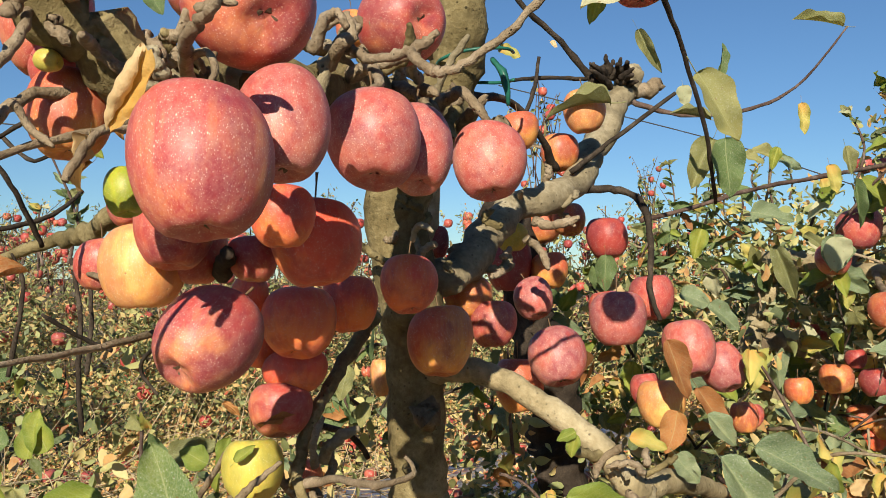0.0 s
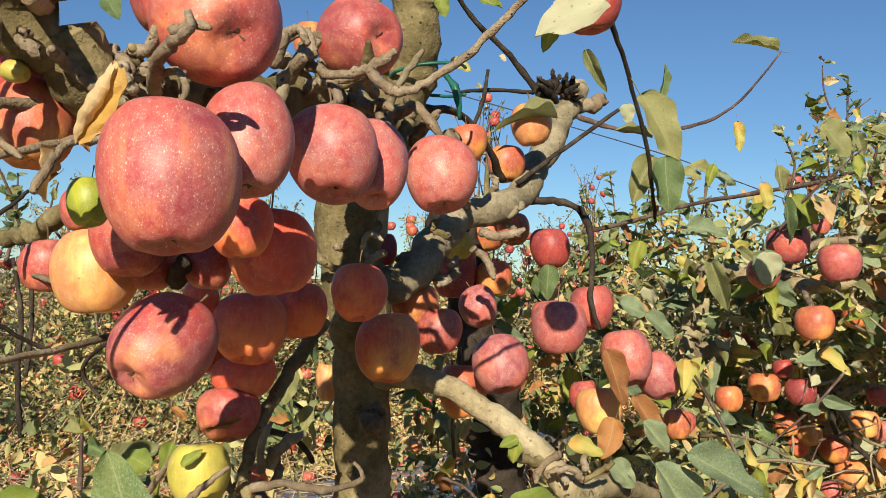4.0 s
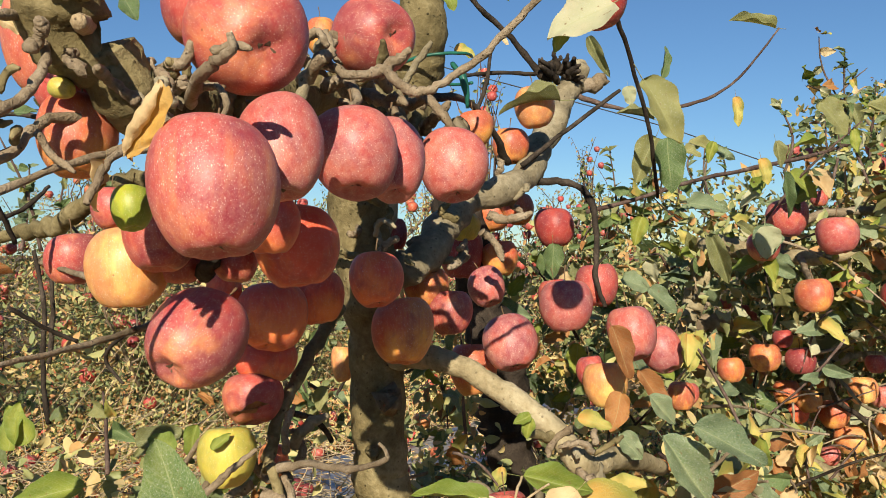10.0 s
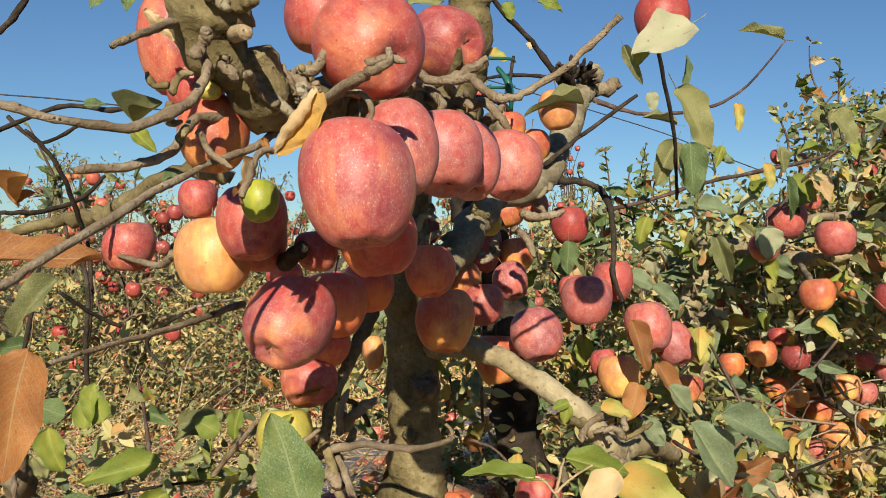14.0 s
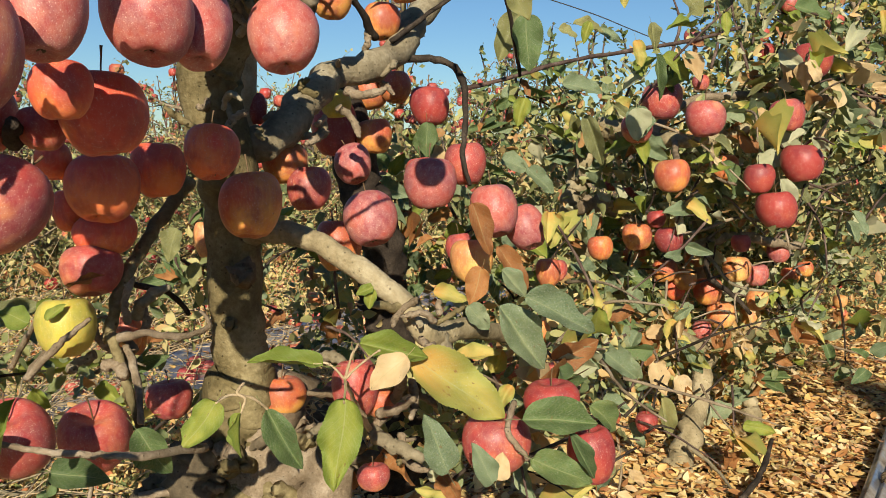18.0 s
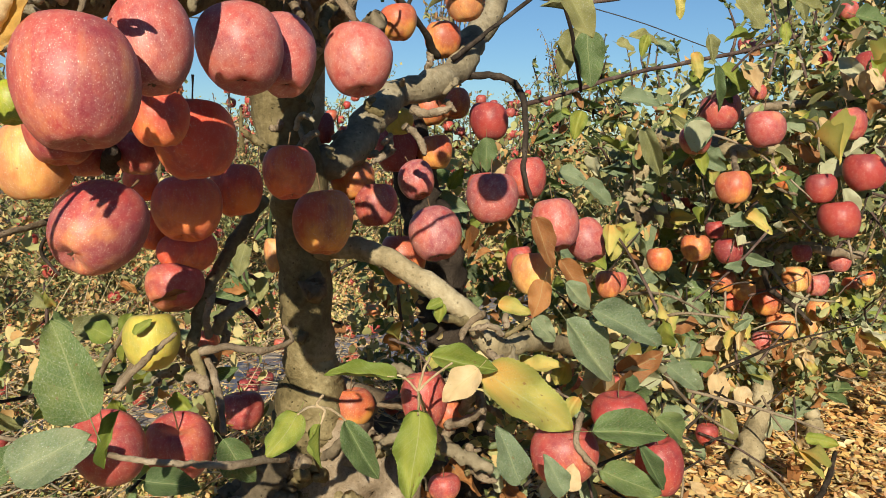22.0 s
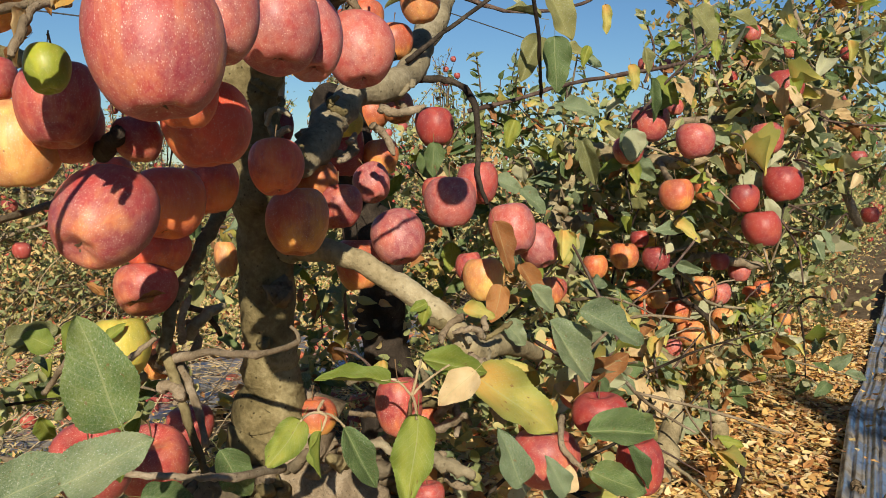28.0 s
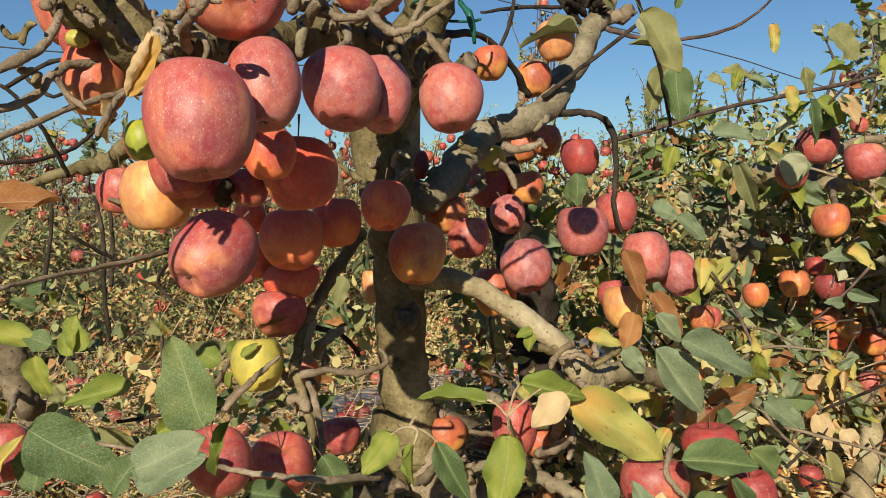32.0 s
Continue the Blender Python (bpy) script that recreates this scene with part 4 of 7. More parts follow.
plant(LOW, [(k * 1.1 + prng.uniform(-0.2, 0.2) - row * 2.0, row * 3.1 + prng.uniform(-0.2, 0.2), 1.0 + 0.04 * row) for row in (1, 2, 3) for k in range(-4, 9)], TREE_LABEL)
plant(FAR, [(k * 1.5 - row * 2.6 + prng.uniform(-0.3, 0.3), row * 3.1, 1.0 + 0.05 * row) for row in (4, 5, 6, 8) for k in range(-3, 10)], "distant apple tree in an autumn orchard row")
# the trees at -3.35 are added out of view to cut sky fill
plant(TALL, [(3.9 + k * 1.15, prng.uniform(-0.05, 0.2), 0.8) for k in range(10)] + [(k * 1.05 + prng.uniform(-0.2, 0.2), -3.35 + prng.uniform(-0.1, 0.1), 0.92) for k in (-6, -5, -4, -3, -7, -1, 0, 1, 2, 3, 4, 5, 6)], "leafy apple tree with red fruit, in the row or added behind")
plant(SLIM, [(4.1, 2.9, 1.0), (6.2, 3.2, 0.9), (-0.6, 3.3, 0.7)], "slender young apple tree with few leaves and small red apples")
# unseen tree, added so that its shadow falls by the film's edge
plant(SHADE_TREE, [(-1.9, -3.5, 1.0)], "tall apple tree added unseen behind to shade the litter")


# ---- the near trees ----
near_tree = tagged(new("apple_tree"), "old apple tree loaded with ripe fruit, a few leaves remaining", "apple tree", "apple trees in the rows")
near_tree.location = FOOT
second_tree = tagged(new("apple_tree"), "apple tree with dusty green and yellow leaves of the same row", "apple tree", "apple trees in the rows")
second_tree.location = (1.08, 2.02, 0)
limb(near_tree, "trunk", "bark", (0.027, 1.06, 1.32, 0.0292), (0.025, 1.08, 1.235, 0.0312), (0.009, 1.12, 1.159, 0.0354), (-0.03, 1.16, 1.068, 0.0425), (-0.064, 1.19, 0.982, 0.0452), (-0.051, 1.2, 0.856, 0.0445), (-0.041, 1.21, 0.741, 0.0414), (-0.03, 1.21, 0.634, 0.0396), (-0.031, 1.215, 0.561, 0.0418), (-0.029, 1.22, 0.504, 0.044), (-0.026, 1.22, 0.42, 0.0489), (-0.027, 1.22, 0.334, 0.0592), wobble=0.14)
limb(near_tree, "root_flare", "bark", (-0.029, 1.215, 0.60, 0.036), (-0.032, 1.215, 0.55, 0.042), (-0.040, 1.218, 0.51, 0.049), (-0.048, 1.222, 0.48, 0.056), (-0.046, 1.23, 0.44, 0.054), wobble=0.1)
limb(near_tree, "root_collar", "twig", (-0.02, 1.26, 0.49, 0.05), (0.0, 1.25, 0.44, 0.072), (0.02, 1.24, 0.38, 0.078), (0.01, 1.26, 0.26, 0.07), (-0.0, 1.26, 0.1, 0.10), (-0.0, 1.26, -0.05, 0.14), wobble=0.5)
limb(near_tree, "root", "twig", (0.02, 1.22, 0.43, 0.042), (0.08, 1.18, 0.38, 0.036), (0.12, 1.14, 0.28, 0.03), (0.15, 1.10, 0.12, 0.03), (0.17, 1.06, -0.03, 0.03), wobble=0.5)
limb(near_tree, "root", "rough", (-0.06, 1.22, 0.42, 0.036), (-0.11, 1.20, 0.34, 0.034), (-0.13, 1.18, 0.18, 0.034), (-0.14, 1.16, -0.03, 0.035), wobble=0.5)
burr = np.random.RandomState(9)
for k in range(64):
    a = burr.uniform(-3.1, 0.0)
    p = Vector((-0.02 + burr.uniform(0.05, 0.19) * math.cos(a), 1.24 + burr.uniform(0.05, 0.10) * math.sin(a), burr.uniform(0.2, 0.46)))
    d = Vector((burr.normal(0, 0.03), burr.normal(-0.01, 0.02), burr.normal(0.0, 0.022)))
    limb(near_tree, "burr", ("rough", "twig", "bark")[k % 3], (*(p - d), 0.008), (*p, burr.uniform(0.006, 0.016)), (*(p + d), 0.006), wobble=0.5)
limb(near_tree, "limb", "grey", (-0.045, 1.2, 0.881, 0.0291), (0.021, 1.21, 0.914, 0.0261), (0.072, 1.3, 0.967, 0.0253), (0.108, 1.37, 1.016, 0.0248), (0.181, 1.43, 1.04, 0.0249), (0.265, 1.57, 1.119, 0.0263), (0.331, 1.66, 1.219, 0.0243), (0.379, 1.7, 1.299, 0.0214), (0.385, 1.7, 1.318, 0.0178))
limb(near_tree, "limb_stub", "twig", (0.358, 1.68, 1.265, 0.0141), (0.404, 1.7, 1.28, 0.0143), (0.442, 1.71, 1.298, 0.0132))
limb(near_tree, "limb", "bark", (0.015, 1.1, 1.112, 0.0309), (-0.052, 0.98, 1.103, 0.0269), (-0.094, 0.85, 1.092, 0.0228), (-0.154, 0.68, 1.06, 0.0179), (-0.187, 0.58, 1.034, 0.0167), (-0.205, 0.545, 1.033, 0.0189), (-0.225, 0.52, 1.066, 0.0232), (-0.235, 0.5, 1.093, 0.0256), (-0.241, 0.49, 1.127, 0.0251))
limb(near_tree, "limb_stub", "cut", (-0.229, 0.52, 1.076, 0.009), (-0.214, 0.47, 1.065, 0.0055), (-0.207, 0.445, 1.059, 0.0048), wobble=0.05)
limb(near_tree, "limb", "tan", (-0.038, 1.2, 0.77, 0.0224), (0.02, 1.17, 0.774, 0.0175), (0.067, 1.15, 0.769, 0.016), (0.151, 1.11, 0.724, 0.0163), (0.201, 1.08, 0.685, 0.0159), (0.228, 1.06, 0.652, 0.0171), (0.246, 1.08, 0.635, 0.0179), (0.311, 1.15, 0.628, 0.0156), (0.416, 1.28, 0.58, 0.0125), wobble=0.13)
limb(near_tree, "twig", "bark", (0.217, 1.08, 0.679, 0.0089), (0.189, 1.06, 0.68, 0.0063), (0.15, 1.02, 0.694, 0.0046))
limb(near_tree, "limb", "grey", (0.248, 1.08, 0.637, 0.0179), (0.28, 1.1, 0.579, 0.0125), (0.301, 1.12, 0.52, 0.0102))
limb(near_tree, "limb", "bark", (-0.093, 1.14, 0.85, 0.0110), (-0.134, 1.04, 0.775, 0.0080), (-0.162, 1, 0.718, 0.0068), (-0.167, 0.98, 0.668, 0.0070), (-0.164, 0.97, 0.665, 0.0062), (-0.135, 0.95, 0.574, 0.0046), (-0.12, 0.93, 0.537, 0.0040))
limb(near_tree, "twig", "twig", (-0.167, 0.98, 0.661, 0.006), (-0.118, 0.93, 0.681, 0.0046), (-0.067, 0.85, 0.694, 0.0036), (-0.027, 0.79, 0.719, 0.0027), (-0.035, 0.78, 0.737, 0.0018))
limb(near_tree, "twig", "twig", (-0.36, 0.79, 0.63, 0.0022), (-0.254, 0.745, 0.626, 0.0026), (-0.207, 0.738, 0.619, 0.003), (-0.168, 0.735, 0.611, 0.0033), (-0.126, 0.74, 0.605, 0.0036), (-0.089, 0.755, 0.597, 0.0042), (-0.04, 0.83, 0.575, 0.005))
# rear trunk, its shade put in by the near-black bark
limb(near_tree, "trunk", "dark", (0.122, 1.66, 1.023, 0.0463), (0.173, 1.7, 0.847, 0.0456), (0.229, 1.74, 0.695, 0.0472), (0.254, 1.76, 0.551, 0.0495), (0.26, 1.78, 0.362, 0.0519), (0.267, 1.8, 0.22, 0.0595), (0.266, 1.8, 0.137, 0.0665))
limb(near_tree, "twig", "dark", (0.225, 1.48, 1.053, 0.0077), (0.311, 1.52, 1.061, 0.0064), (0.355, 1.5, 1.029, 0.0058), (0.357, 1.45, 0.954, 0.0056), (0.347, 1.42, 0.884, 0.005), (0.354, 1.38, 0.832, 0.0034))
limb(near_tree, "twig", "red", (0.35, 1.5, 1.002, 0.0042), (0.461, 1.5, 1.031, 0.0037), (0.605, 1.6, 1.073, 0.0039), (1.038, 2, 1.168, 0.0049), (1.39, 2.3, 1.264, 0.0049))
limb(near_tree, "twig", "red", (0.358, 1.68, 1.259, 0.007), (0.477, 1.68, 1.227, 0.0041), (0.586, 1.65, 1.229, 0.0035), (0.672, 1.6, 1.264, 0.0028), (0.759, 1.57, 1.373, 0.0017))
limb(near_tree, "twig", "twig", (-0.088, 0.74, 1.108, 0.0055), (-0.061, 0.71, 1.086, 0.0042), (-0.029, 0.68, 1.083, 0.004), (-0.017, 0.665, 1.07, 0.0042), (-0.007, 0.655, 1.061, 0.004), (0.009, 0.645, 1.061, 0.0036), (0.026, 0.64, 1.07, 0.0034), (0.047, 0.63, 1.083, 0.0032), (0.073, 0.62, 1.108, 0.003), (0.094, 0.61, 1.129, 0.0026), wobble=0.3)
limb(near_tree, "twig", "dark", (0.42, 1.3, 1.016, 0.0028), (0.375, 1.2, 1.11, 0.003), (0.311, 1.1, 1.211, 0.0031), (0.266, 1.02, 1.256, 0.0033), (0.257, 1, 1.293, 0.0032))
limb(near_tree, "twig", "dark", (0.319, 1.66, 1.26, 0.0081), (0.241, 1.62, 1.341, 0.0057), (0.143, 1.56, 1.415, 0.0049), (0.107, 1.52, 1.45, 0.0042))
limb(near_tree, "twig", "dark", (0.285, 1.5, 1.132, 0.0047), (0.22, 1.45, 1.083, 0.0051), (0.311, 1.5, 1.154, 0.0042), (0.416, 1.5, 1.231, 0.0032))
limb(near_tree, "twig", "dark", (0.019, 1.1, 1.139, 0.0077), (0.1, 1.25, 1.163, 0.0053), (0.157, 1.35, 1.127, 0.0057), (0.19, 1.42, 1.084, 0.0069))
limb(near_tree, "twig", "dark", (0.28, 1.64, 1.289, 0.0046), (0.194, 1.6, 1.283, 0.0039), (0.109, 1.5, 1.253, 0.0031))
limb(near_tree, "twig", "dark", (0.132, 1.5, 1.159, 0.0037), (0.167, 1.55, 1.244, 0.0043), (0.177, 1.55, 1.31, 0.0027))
limb(near_tree, "spur", "dark", (0.316, 1.68, 1.301, 0.0082), (0.299, 1.67, 1.314, 0.007), (0.297, 1.66, 1.327, 0.0023), wobble=0.4)
limb(near_tree, "spur", "dark", (0.334, 1.68, 1.302, 0.0082), (0.326, 1.662, 1.321, 0.007), (0.318, 1.644, 1.339, 0.0023), wobble=0.4)
limb(near_tree, "spur", "dark", (0.351, 1.68, 1.303, 0.0082), (0.361, 1.654, 1.313, 0.0069), (0.357, 1.628, 1.322, 0.0023), wobble=0.4)
limb(near_tree, "spur", "dark", (0.357, 1.68, 1.291, 0.0082), (0.358, 1.646, 1.293, 0.0069), (0.366, 1.612, 1.294, 0.0023), wobble=0.4)
limb(near_tree, "spur", "dark", (0.334, 1.68, 1.284, 0.0082), (0.31, 1.638, 1.291, 0.0069), (0.281, 1.596, 1.296, 0.0022), wobble=0.4)
limb(near_tree, "spur", "dark", (0.339, 1.68, 1.302, 0.0082), (0.332, 1.67, 1.316, 0.007), (0.338, 1.66, 1.331, 0.0023), wobble=0.4)
limb(near_tree, "spur", "dark", (0.345, 1.68, 1.3, 0.0082), (0.347, 1.662, 1.316, 0.007), (0.348, 1.644, 1.332, 0.0023), wobble=0.4)
limb(near_tree, "spur", "dark", (0.322, 1.68, 1.296, 0.0082), (0.319, 1.654, 1.303, 0.0069), (0.302, 1.628, 1.31, 0.0023), wobble=0.4)
limb(near_tree, "spur", "dark", (0.351, 1.68, 1.293, 0.0082), (0.356, 1.646, 1.299, 0.0069), (0.367, 1.612, 1.304, 0.0023), wobble=0.4)
limb(near_tree, "spur", "dark", (0.328, 1.68, 1.29, 0.0082), (0.307, 1.638, 1.301, 0.0069), (0.279, 1.596, 1.311, 0.0022), wobble=0.4)
limb(near_tree, "spur", "dark", (0.334, 1.68, 1.302, 0.0082), (0.319, 1.67, 1.313, 0.007), (0.319, 1.66, 1.324, 0.0023), wobble=0.4)
limb(near_tree, "spur", "dark", (0.355, 1.68, 1.285, 0.0082), (0.369, 1.662, 1.286, 0.007), (0.382, 1.644, 1.286, 0.0023), wobble=0.4)
limb(near_tree, "spur", "dark", (0.339, 1.68, 1.305, 0.0082), (0.346, 1.654, 1.31, 0.0069), (0.339, 1.628, 1.316, 0.0023), wobble=0.4)
limb(near_tree, "spur", "twig", (-0.166, 0.55, 1.03, 0.0046), (-0.145, 0.47, 1.03, 0.004), (-0.128, 0.44, 1.035, 0.0034), (-0.116, 0.425, 1.039, 0.003), (-0.116, 0.42, 1.048, 0.0017))
limb(near_tree, "spur", "twig", (-0.129, 0.44, 1.041, 0.0031), (-0.114, 0.43, 1.043, 0.0029), (-0.105, 0.425, 1.04, 0.0011))
limb(near_tree, "spur", "twig", (-0.153, 0.5, 1.03, 0.0029), (-0.133, 0.47, 1.027, 0.0024), (-0.125, 0.46, 1.015, 0.002), (-0.127, 0.455, 1.005, 0.0015))
limb(near_tree, "spur", "twig", (-0.197, 0.56, 1.034, 0.0089), (-0.18, 0.54, 1.053, 0.0059), (-0.166, 0.53, 1.055, 0.004), (-0.159, 0.52, 1.068, 0.0023))
limb(near_tree, "spur", "twig", (-0.112, 0.72, 1.096, 0.0067), (-0.098, 0.7, 1.117, 0.0048), (-0.087, 0.69, 1.119, 0.0035), (-0.079, 0.69, 1.107, 0.003))
limb(near_tree, "spur", "twig", (-0.106, 0.75, 1.088, 0.0069), (-0.087, 0.72, 1.102, 0.0059), (-0.077, 0.72, 1.108, 0.0046), (-0.083, 0.72, 1.128, 0.0028))
limb(near_tree, "spur", "twig", (-0.089, 0.8, 1.094, 0.0085), (-0.064, 0.76, 1.091, 0.0057), (-0.053, 0.7, 1.063, 0.004), (-0.057, 0.67, 1.051, 0.0026))
limb(near_tree, "spur", "twig", (-0.049, 0.9, 1.104, 0.0083), (-0.029, 0.86, 1.09, 0.0058), (-0.015, 0.82, 1.068, 0.0041), (-0.009, 0.8, 1.059, 0.0031))
limb(near_tree, "spur", "twig", (-0.011, 1, 1.104, 0.0088), (0.003, 0.95, 1.102, 0.0064), (0.021, 0.9, 1.1, 0.0057), (0.04, 0.88, 1.074, 0.005), (0.048, 0.88, 1.062, 0.0034))
limb(near_tree, "spur", "twig", (-0.132, 0.72, 1.07, 0.0054), (-0.124, 0.62, 1.058, 0.0036), (-0.128, 0.58, 1.053, 0.0029), (-0.127, 0.56, 1.042, 0.0022))
limb(near_tree, "twig", "twig", (-0.25, 0.53, 1.091, 0.0044), (-0.259, 0.49, 1.075, 0.0033), (-0.266, 0.45, 1.06, 0.0028), (-0.283, 0.42, 1.041, 0.0019))
limb(near_tree, "twig", "twig", (-0.224, 0.55, 1.058, 0.0045), (-0.244, 0.5, 1.059, 0.0034), (-0.235, 0.47, 1.041, 0.0032), (-0.24, 0.455, 1.019, 0.0033), (-0.25, 0.44, 1.006, 0.0035), (-0.275, 0.425, 0.993, 0.0029), (-0.313, 0.41, 0.995, 0.0025), (-0.339, 0.4, 1.001, 0.0028))
limb(near_tree, "twig", "twig", (-0.204, 0.56, 1.017, 0.004), (-0.222, 0.54, 1.018, 0.0037), (-0.248, 0.51, 1.012, 0.0035), (-0.254, 0.49, 0.999, 0.0035), (-0.26, 0.47, 0.982, 0.0034), (-0.282, 0.45, 0.971, 0.0031), (-0.307, 0.43, 0.966, 0.002))
limb(near_tree, "twig", "twig", (-0.198, 0.56, 1.011, 0.0032), (-0.212, 0.53, 0.994, 0.0026), (-0.241, 0.48, 0.974, 0.0024), (-0.273, 0.42, 0.943, 0.0024), (-0.306, 0.35, 0.906, 0.0025), (-0.313, 0.33, 0.898, 0.0023))
limb(near_tree, "twig", "twig", (-0.189, 0.53, 0.995, 0.0024), (-0.203, 0.5, 0.987, 0.0025), (-0.207, 0.48, 0.971, 0.0028), (-0.211, 0.47, 0.955, 0.0023))
limb(near_tree, "limb", "bark", (-0.312, 1.15, 1.021, 0.0105), (-0.377, 1.12, 1.026, 0.0117), (-0.446, 1.15, 0.991, 0.0128), (-0.512, 1.22, 0.965, 0.0126), (-0.596, 1.3, 0.958, 0.0098), (-0.74, 1.4, 0.931, 0.0066))
limb(near_tree, "twig", "twig", (-0.262, 0.9, 0.854, 0.0042), (-0.31, 0.8, 0.839, 0.0034), (-0.334, 0.72, 0.834, 0.0029), (-0.359, 0.64, 0.83, 0.0023), (-0.384, 0.58, 0.822, 0.0019))
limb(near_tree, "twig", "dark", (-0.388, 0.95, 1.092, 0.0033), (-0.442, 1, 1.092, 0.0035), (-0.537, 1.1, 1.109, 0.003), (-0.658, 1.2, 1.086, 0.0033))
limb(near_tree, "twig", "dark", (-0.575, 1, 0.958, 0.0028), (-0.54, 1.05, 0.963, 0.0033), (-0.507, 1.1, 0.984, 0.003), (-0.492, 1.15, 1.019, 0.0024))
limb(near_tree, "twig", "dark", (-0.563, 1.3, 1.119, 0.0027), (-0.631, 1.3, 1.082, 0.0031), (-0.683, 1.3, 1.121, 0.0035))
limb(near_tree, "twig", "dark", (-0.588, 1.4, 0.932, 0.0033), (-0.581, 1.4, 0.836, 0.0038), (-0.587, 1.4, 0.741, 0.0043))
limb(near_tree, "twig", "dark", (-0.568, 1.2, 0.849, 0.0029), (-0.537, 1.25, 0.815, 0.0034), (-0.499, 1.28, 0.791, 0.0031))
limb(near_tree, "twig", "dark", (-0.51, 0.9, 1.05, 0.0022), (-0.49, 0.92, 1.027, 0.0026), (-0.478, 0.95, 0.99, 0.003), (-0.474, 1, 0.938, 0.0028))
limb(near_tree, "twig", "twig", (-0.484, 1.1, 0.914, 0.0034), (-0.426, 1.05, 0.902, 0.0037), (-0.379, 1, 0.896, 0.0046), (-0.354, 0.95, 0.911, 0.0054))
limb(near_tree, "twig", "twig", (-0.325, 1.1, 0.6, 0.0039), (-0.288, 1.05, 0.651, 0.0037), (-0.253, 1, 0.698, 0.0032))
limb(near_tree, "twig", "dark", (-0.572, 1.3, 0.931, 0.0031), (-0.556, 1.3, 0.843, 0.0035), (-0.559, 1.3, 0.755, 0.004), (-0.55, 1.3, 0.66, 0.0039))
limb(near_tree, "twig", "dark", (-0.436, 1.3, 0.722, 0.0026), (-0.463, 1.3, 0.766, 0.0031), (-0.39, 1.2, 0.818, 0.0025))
limb(near_tree, "twig", "dark", (-0.17, 1.05, 0.723, 0.0043), (-0.129, 1.15, 0.691, 0.004), (-0.105, 1.2, 0.649, 0.0037))
apple(-0.133, 0.465, 0.964, 0.0785, 1.17, "big", (0.03, -0.28, -1), label="large ripe apple, red over pale yellow, dusted with bloom")
apple(-0.102, 0.535, 0.997, 0.062, 1.25, "pink", (0.15, -0.35, -0.9))
apple(-0.055, 0.665, 1.01, 0.077, 1.037, "pink", (0.05, -0.3, -0.9))
apple(-0.022, 0.72, 1.011, 0.062, 1.375, "pink", (0.05, -0.4, -0.9))
apple(0.049, 0.885, 1.023, 0.077, 1.098, "pink", (0, -0.35, -0.95))
apple(-0.125, 0.545, 1.078, 0.086, 0.967, "red", (0.45, -0.75, -0.5))
apple(-0.166, 0.58, 1.107, 0.056, 1.077, "red")
apple(-0.039, 0.8, 1.144, 0.083, 0.979, "red", (0.6, -0.75, -0.2))
apple(-0.277, 0.585, 1.084, 0.064, 1.385, "red", (0.1, -0.1, -1))
apple(-0.242, 0.545, 1.006, 0.053, 1.154, "orange", (0, -0.3, -1))
apple(-0.262, 0.58, 1.047, 0.047, 1, "red")
apple(-0.298, 0.8, 0.97, 0.041, 1.056, "red")
apple(-0.235, 0.74, 0.946, 0.07, 1.154, "red")
apple(-0.208, 0.555, 0.957, 0.030, 1.16, "green", (0.05, -0.25, -1))
apple(-0.278, 0.785, 0.911, 0.08, 1.056, "yellow")
apple(-0.443, 1.1, 0.918, 0.071, 1.022, "red")
apple(-0.195, 0.7, 0.85, 0.083, 1.12, "mottled", (-0.33, -0.72, -0.62))
apple(-0.241, 0.8, 0.928, 0.073, 1, "red")
apple(-0.111, 0.74, 0.932, 0.079, 1.053, "bounce_warmed")
apple(-0.125, 0.66, 0.948, 0.051, 1.019, "bounce_warmed")
apple(-0.173, 0.765, 0.918, 0.045, 1, "red")
apple(-0.157, 0.925, 0.853, 0.082, 1.008, "bounce_warmed", (0, -0.3, -1))
apple(-0.113, 1.03, 0.87, 0.068, 1.105, "bounce_warmed")
apple(-0.216, 0.95, 0.882, 0.041, 1.129, "bounce_warmed")
apple(-0.22, 1.02, 0.819, 0.042, 1.333, "bounce_warmed")
apple(-0.174, 1, 0.792, 0.075, 0.741, "bounce_warmed")
apple(-0.188, 0.985, 0.749, 0.072, 0.906, "red", (0.1, -0.3, -1))
apple(-0.183, 1.15, 0.632, 0.039, 1.4, "orange")
apple(-0.216, 0.97, 0.683, 0.071, 1.085, "lemon")
apple(-0.038, 0.95, 0.894, 0.065, 1.052, "bounce_warmed", (0.05, -0.3, -1))
apple(-0.004, 1.08, 0.821, 0.083, 1.145, "orange", (0.05, -0.25, -1))
apple(0.038, 1.26, 0.873, 0.073, 0.952, "orange")
apple(0.074, 1.24, 0.834, 0.069, 1.05, "red")
apple(0.15, 1.4, 0.866, 0.066, 1.059, "pink", (0.3, -0.5, -0.8))
apple(0.201, 1.6, 0.916, 0.071, 1.031, "orange")
apple(0.171, 1.27, 0.782, 0.086, 1.072, "pink", (0.1, -0.45, -0.8))
apple(0.123, 1.37, 0.729, 0.08, 1.19, "orange")
apple(0.281, 1.36, 0.836, 0.091, 1.021, "pink")
apple(0.272, 1.41, 0.848, 0.059, 1.167, "red")
apple(0.36, 1.46, 0.868, 0.077, 1.105, "red")
apple(0.392, 1.35, 0.79, 0.083, 1.182, "pink", (0.1, -0.3, -1))
apple(0.466, 1.42, 0.752, 0.075, 1.158, "pink", (0.3, -0.4, -0.8))
apple(0.372, 1.45, 0.688, 0.081, 1.075, "yellow")
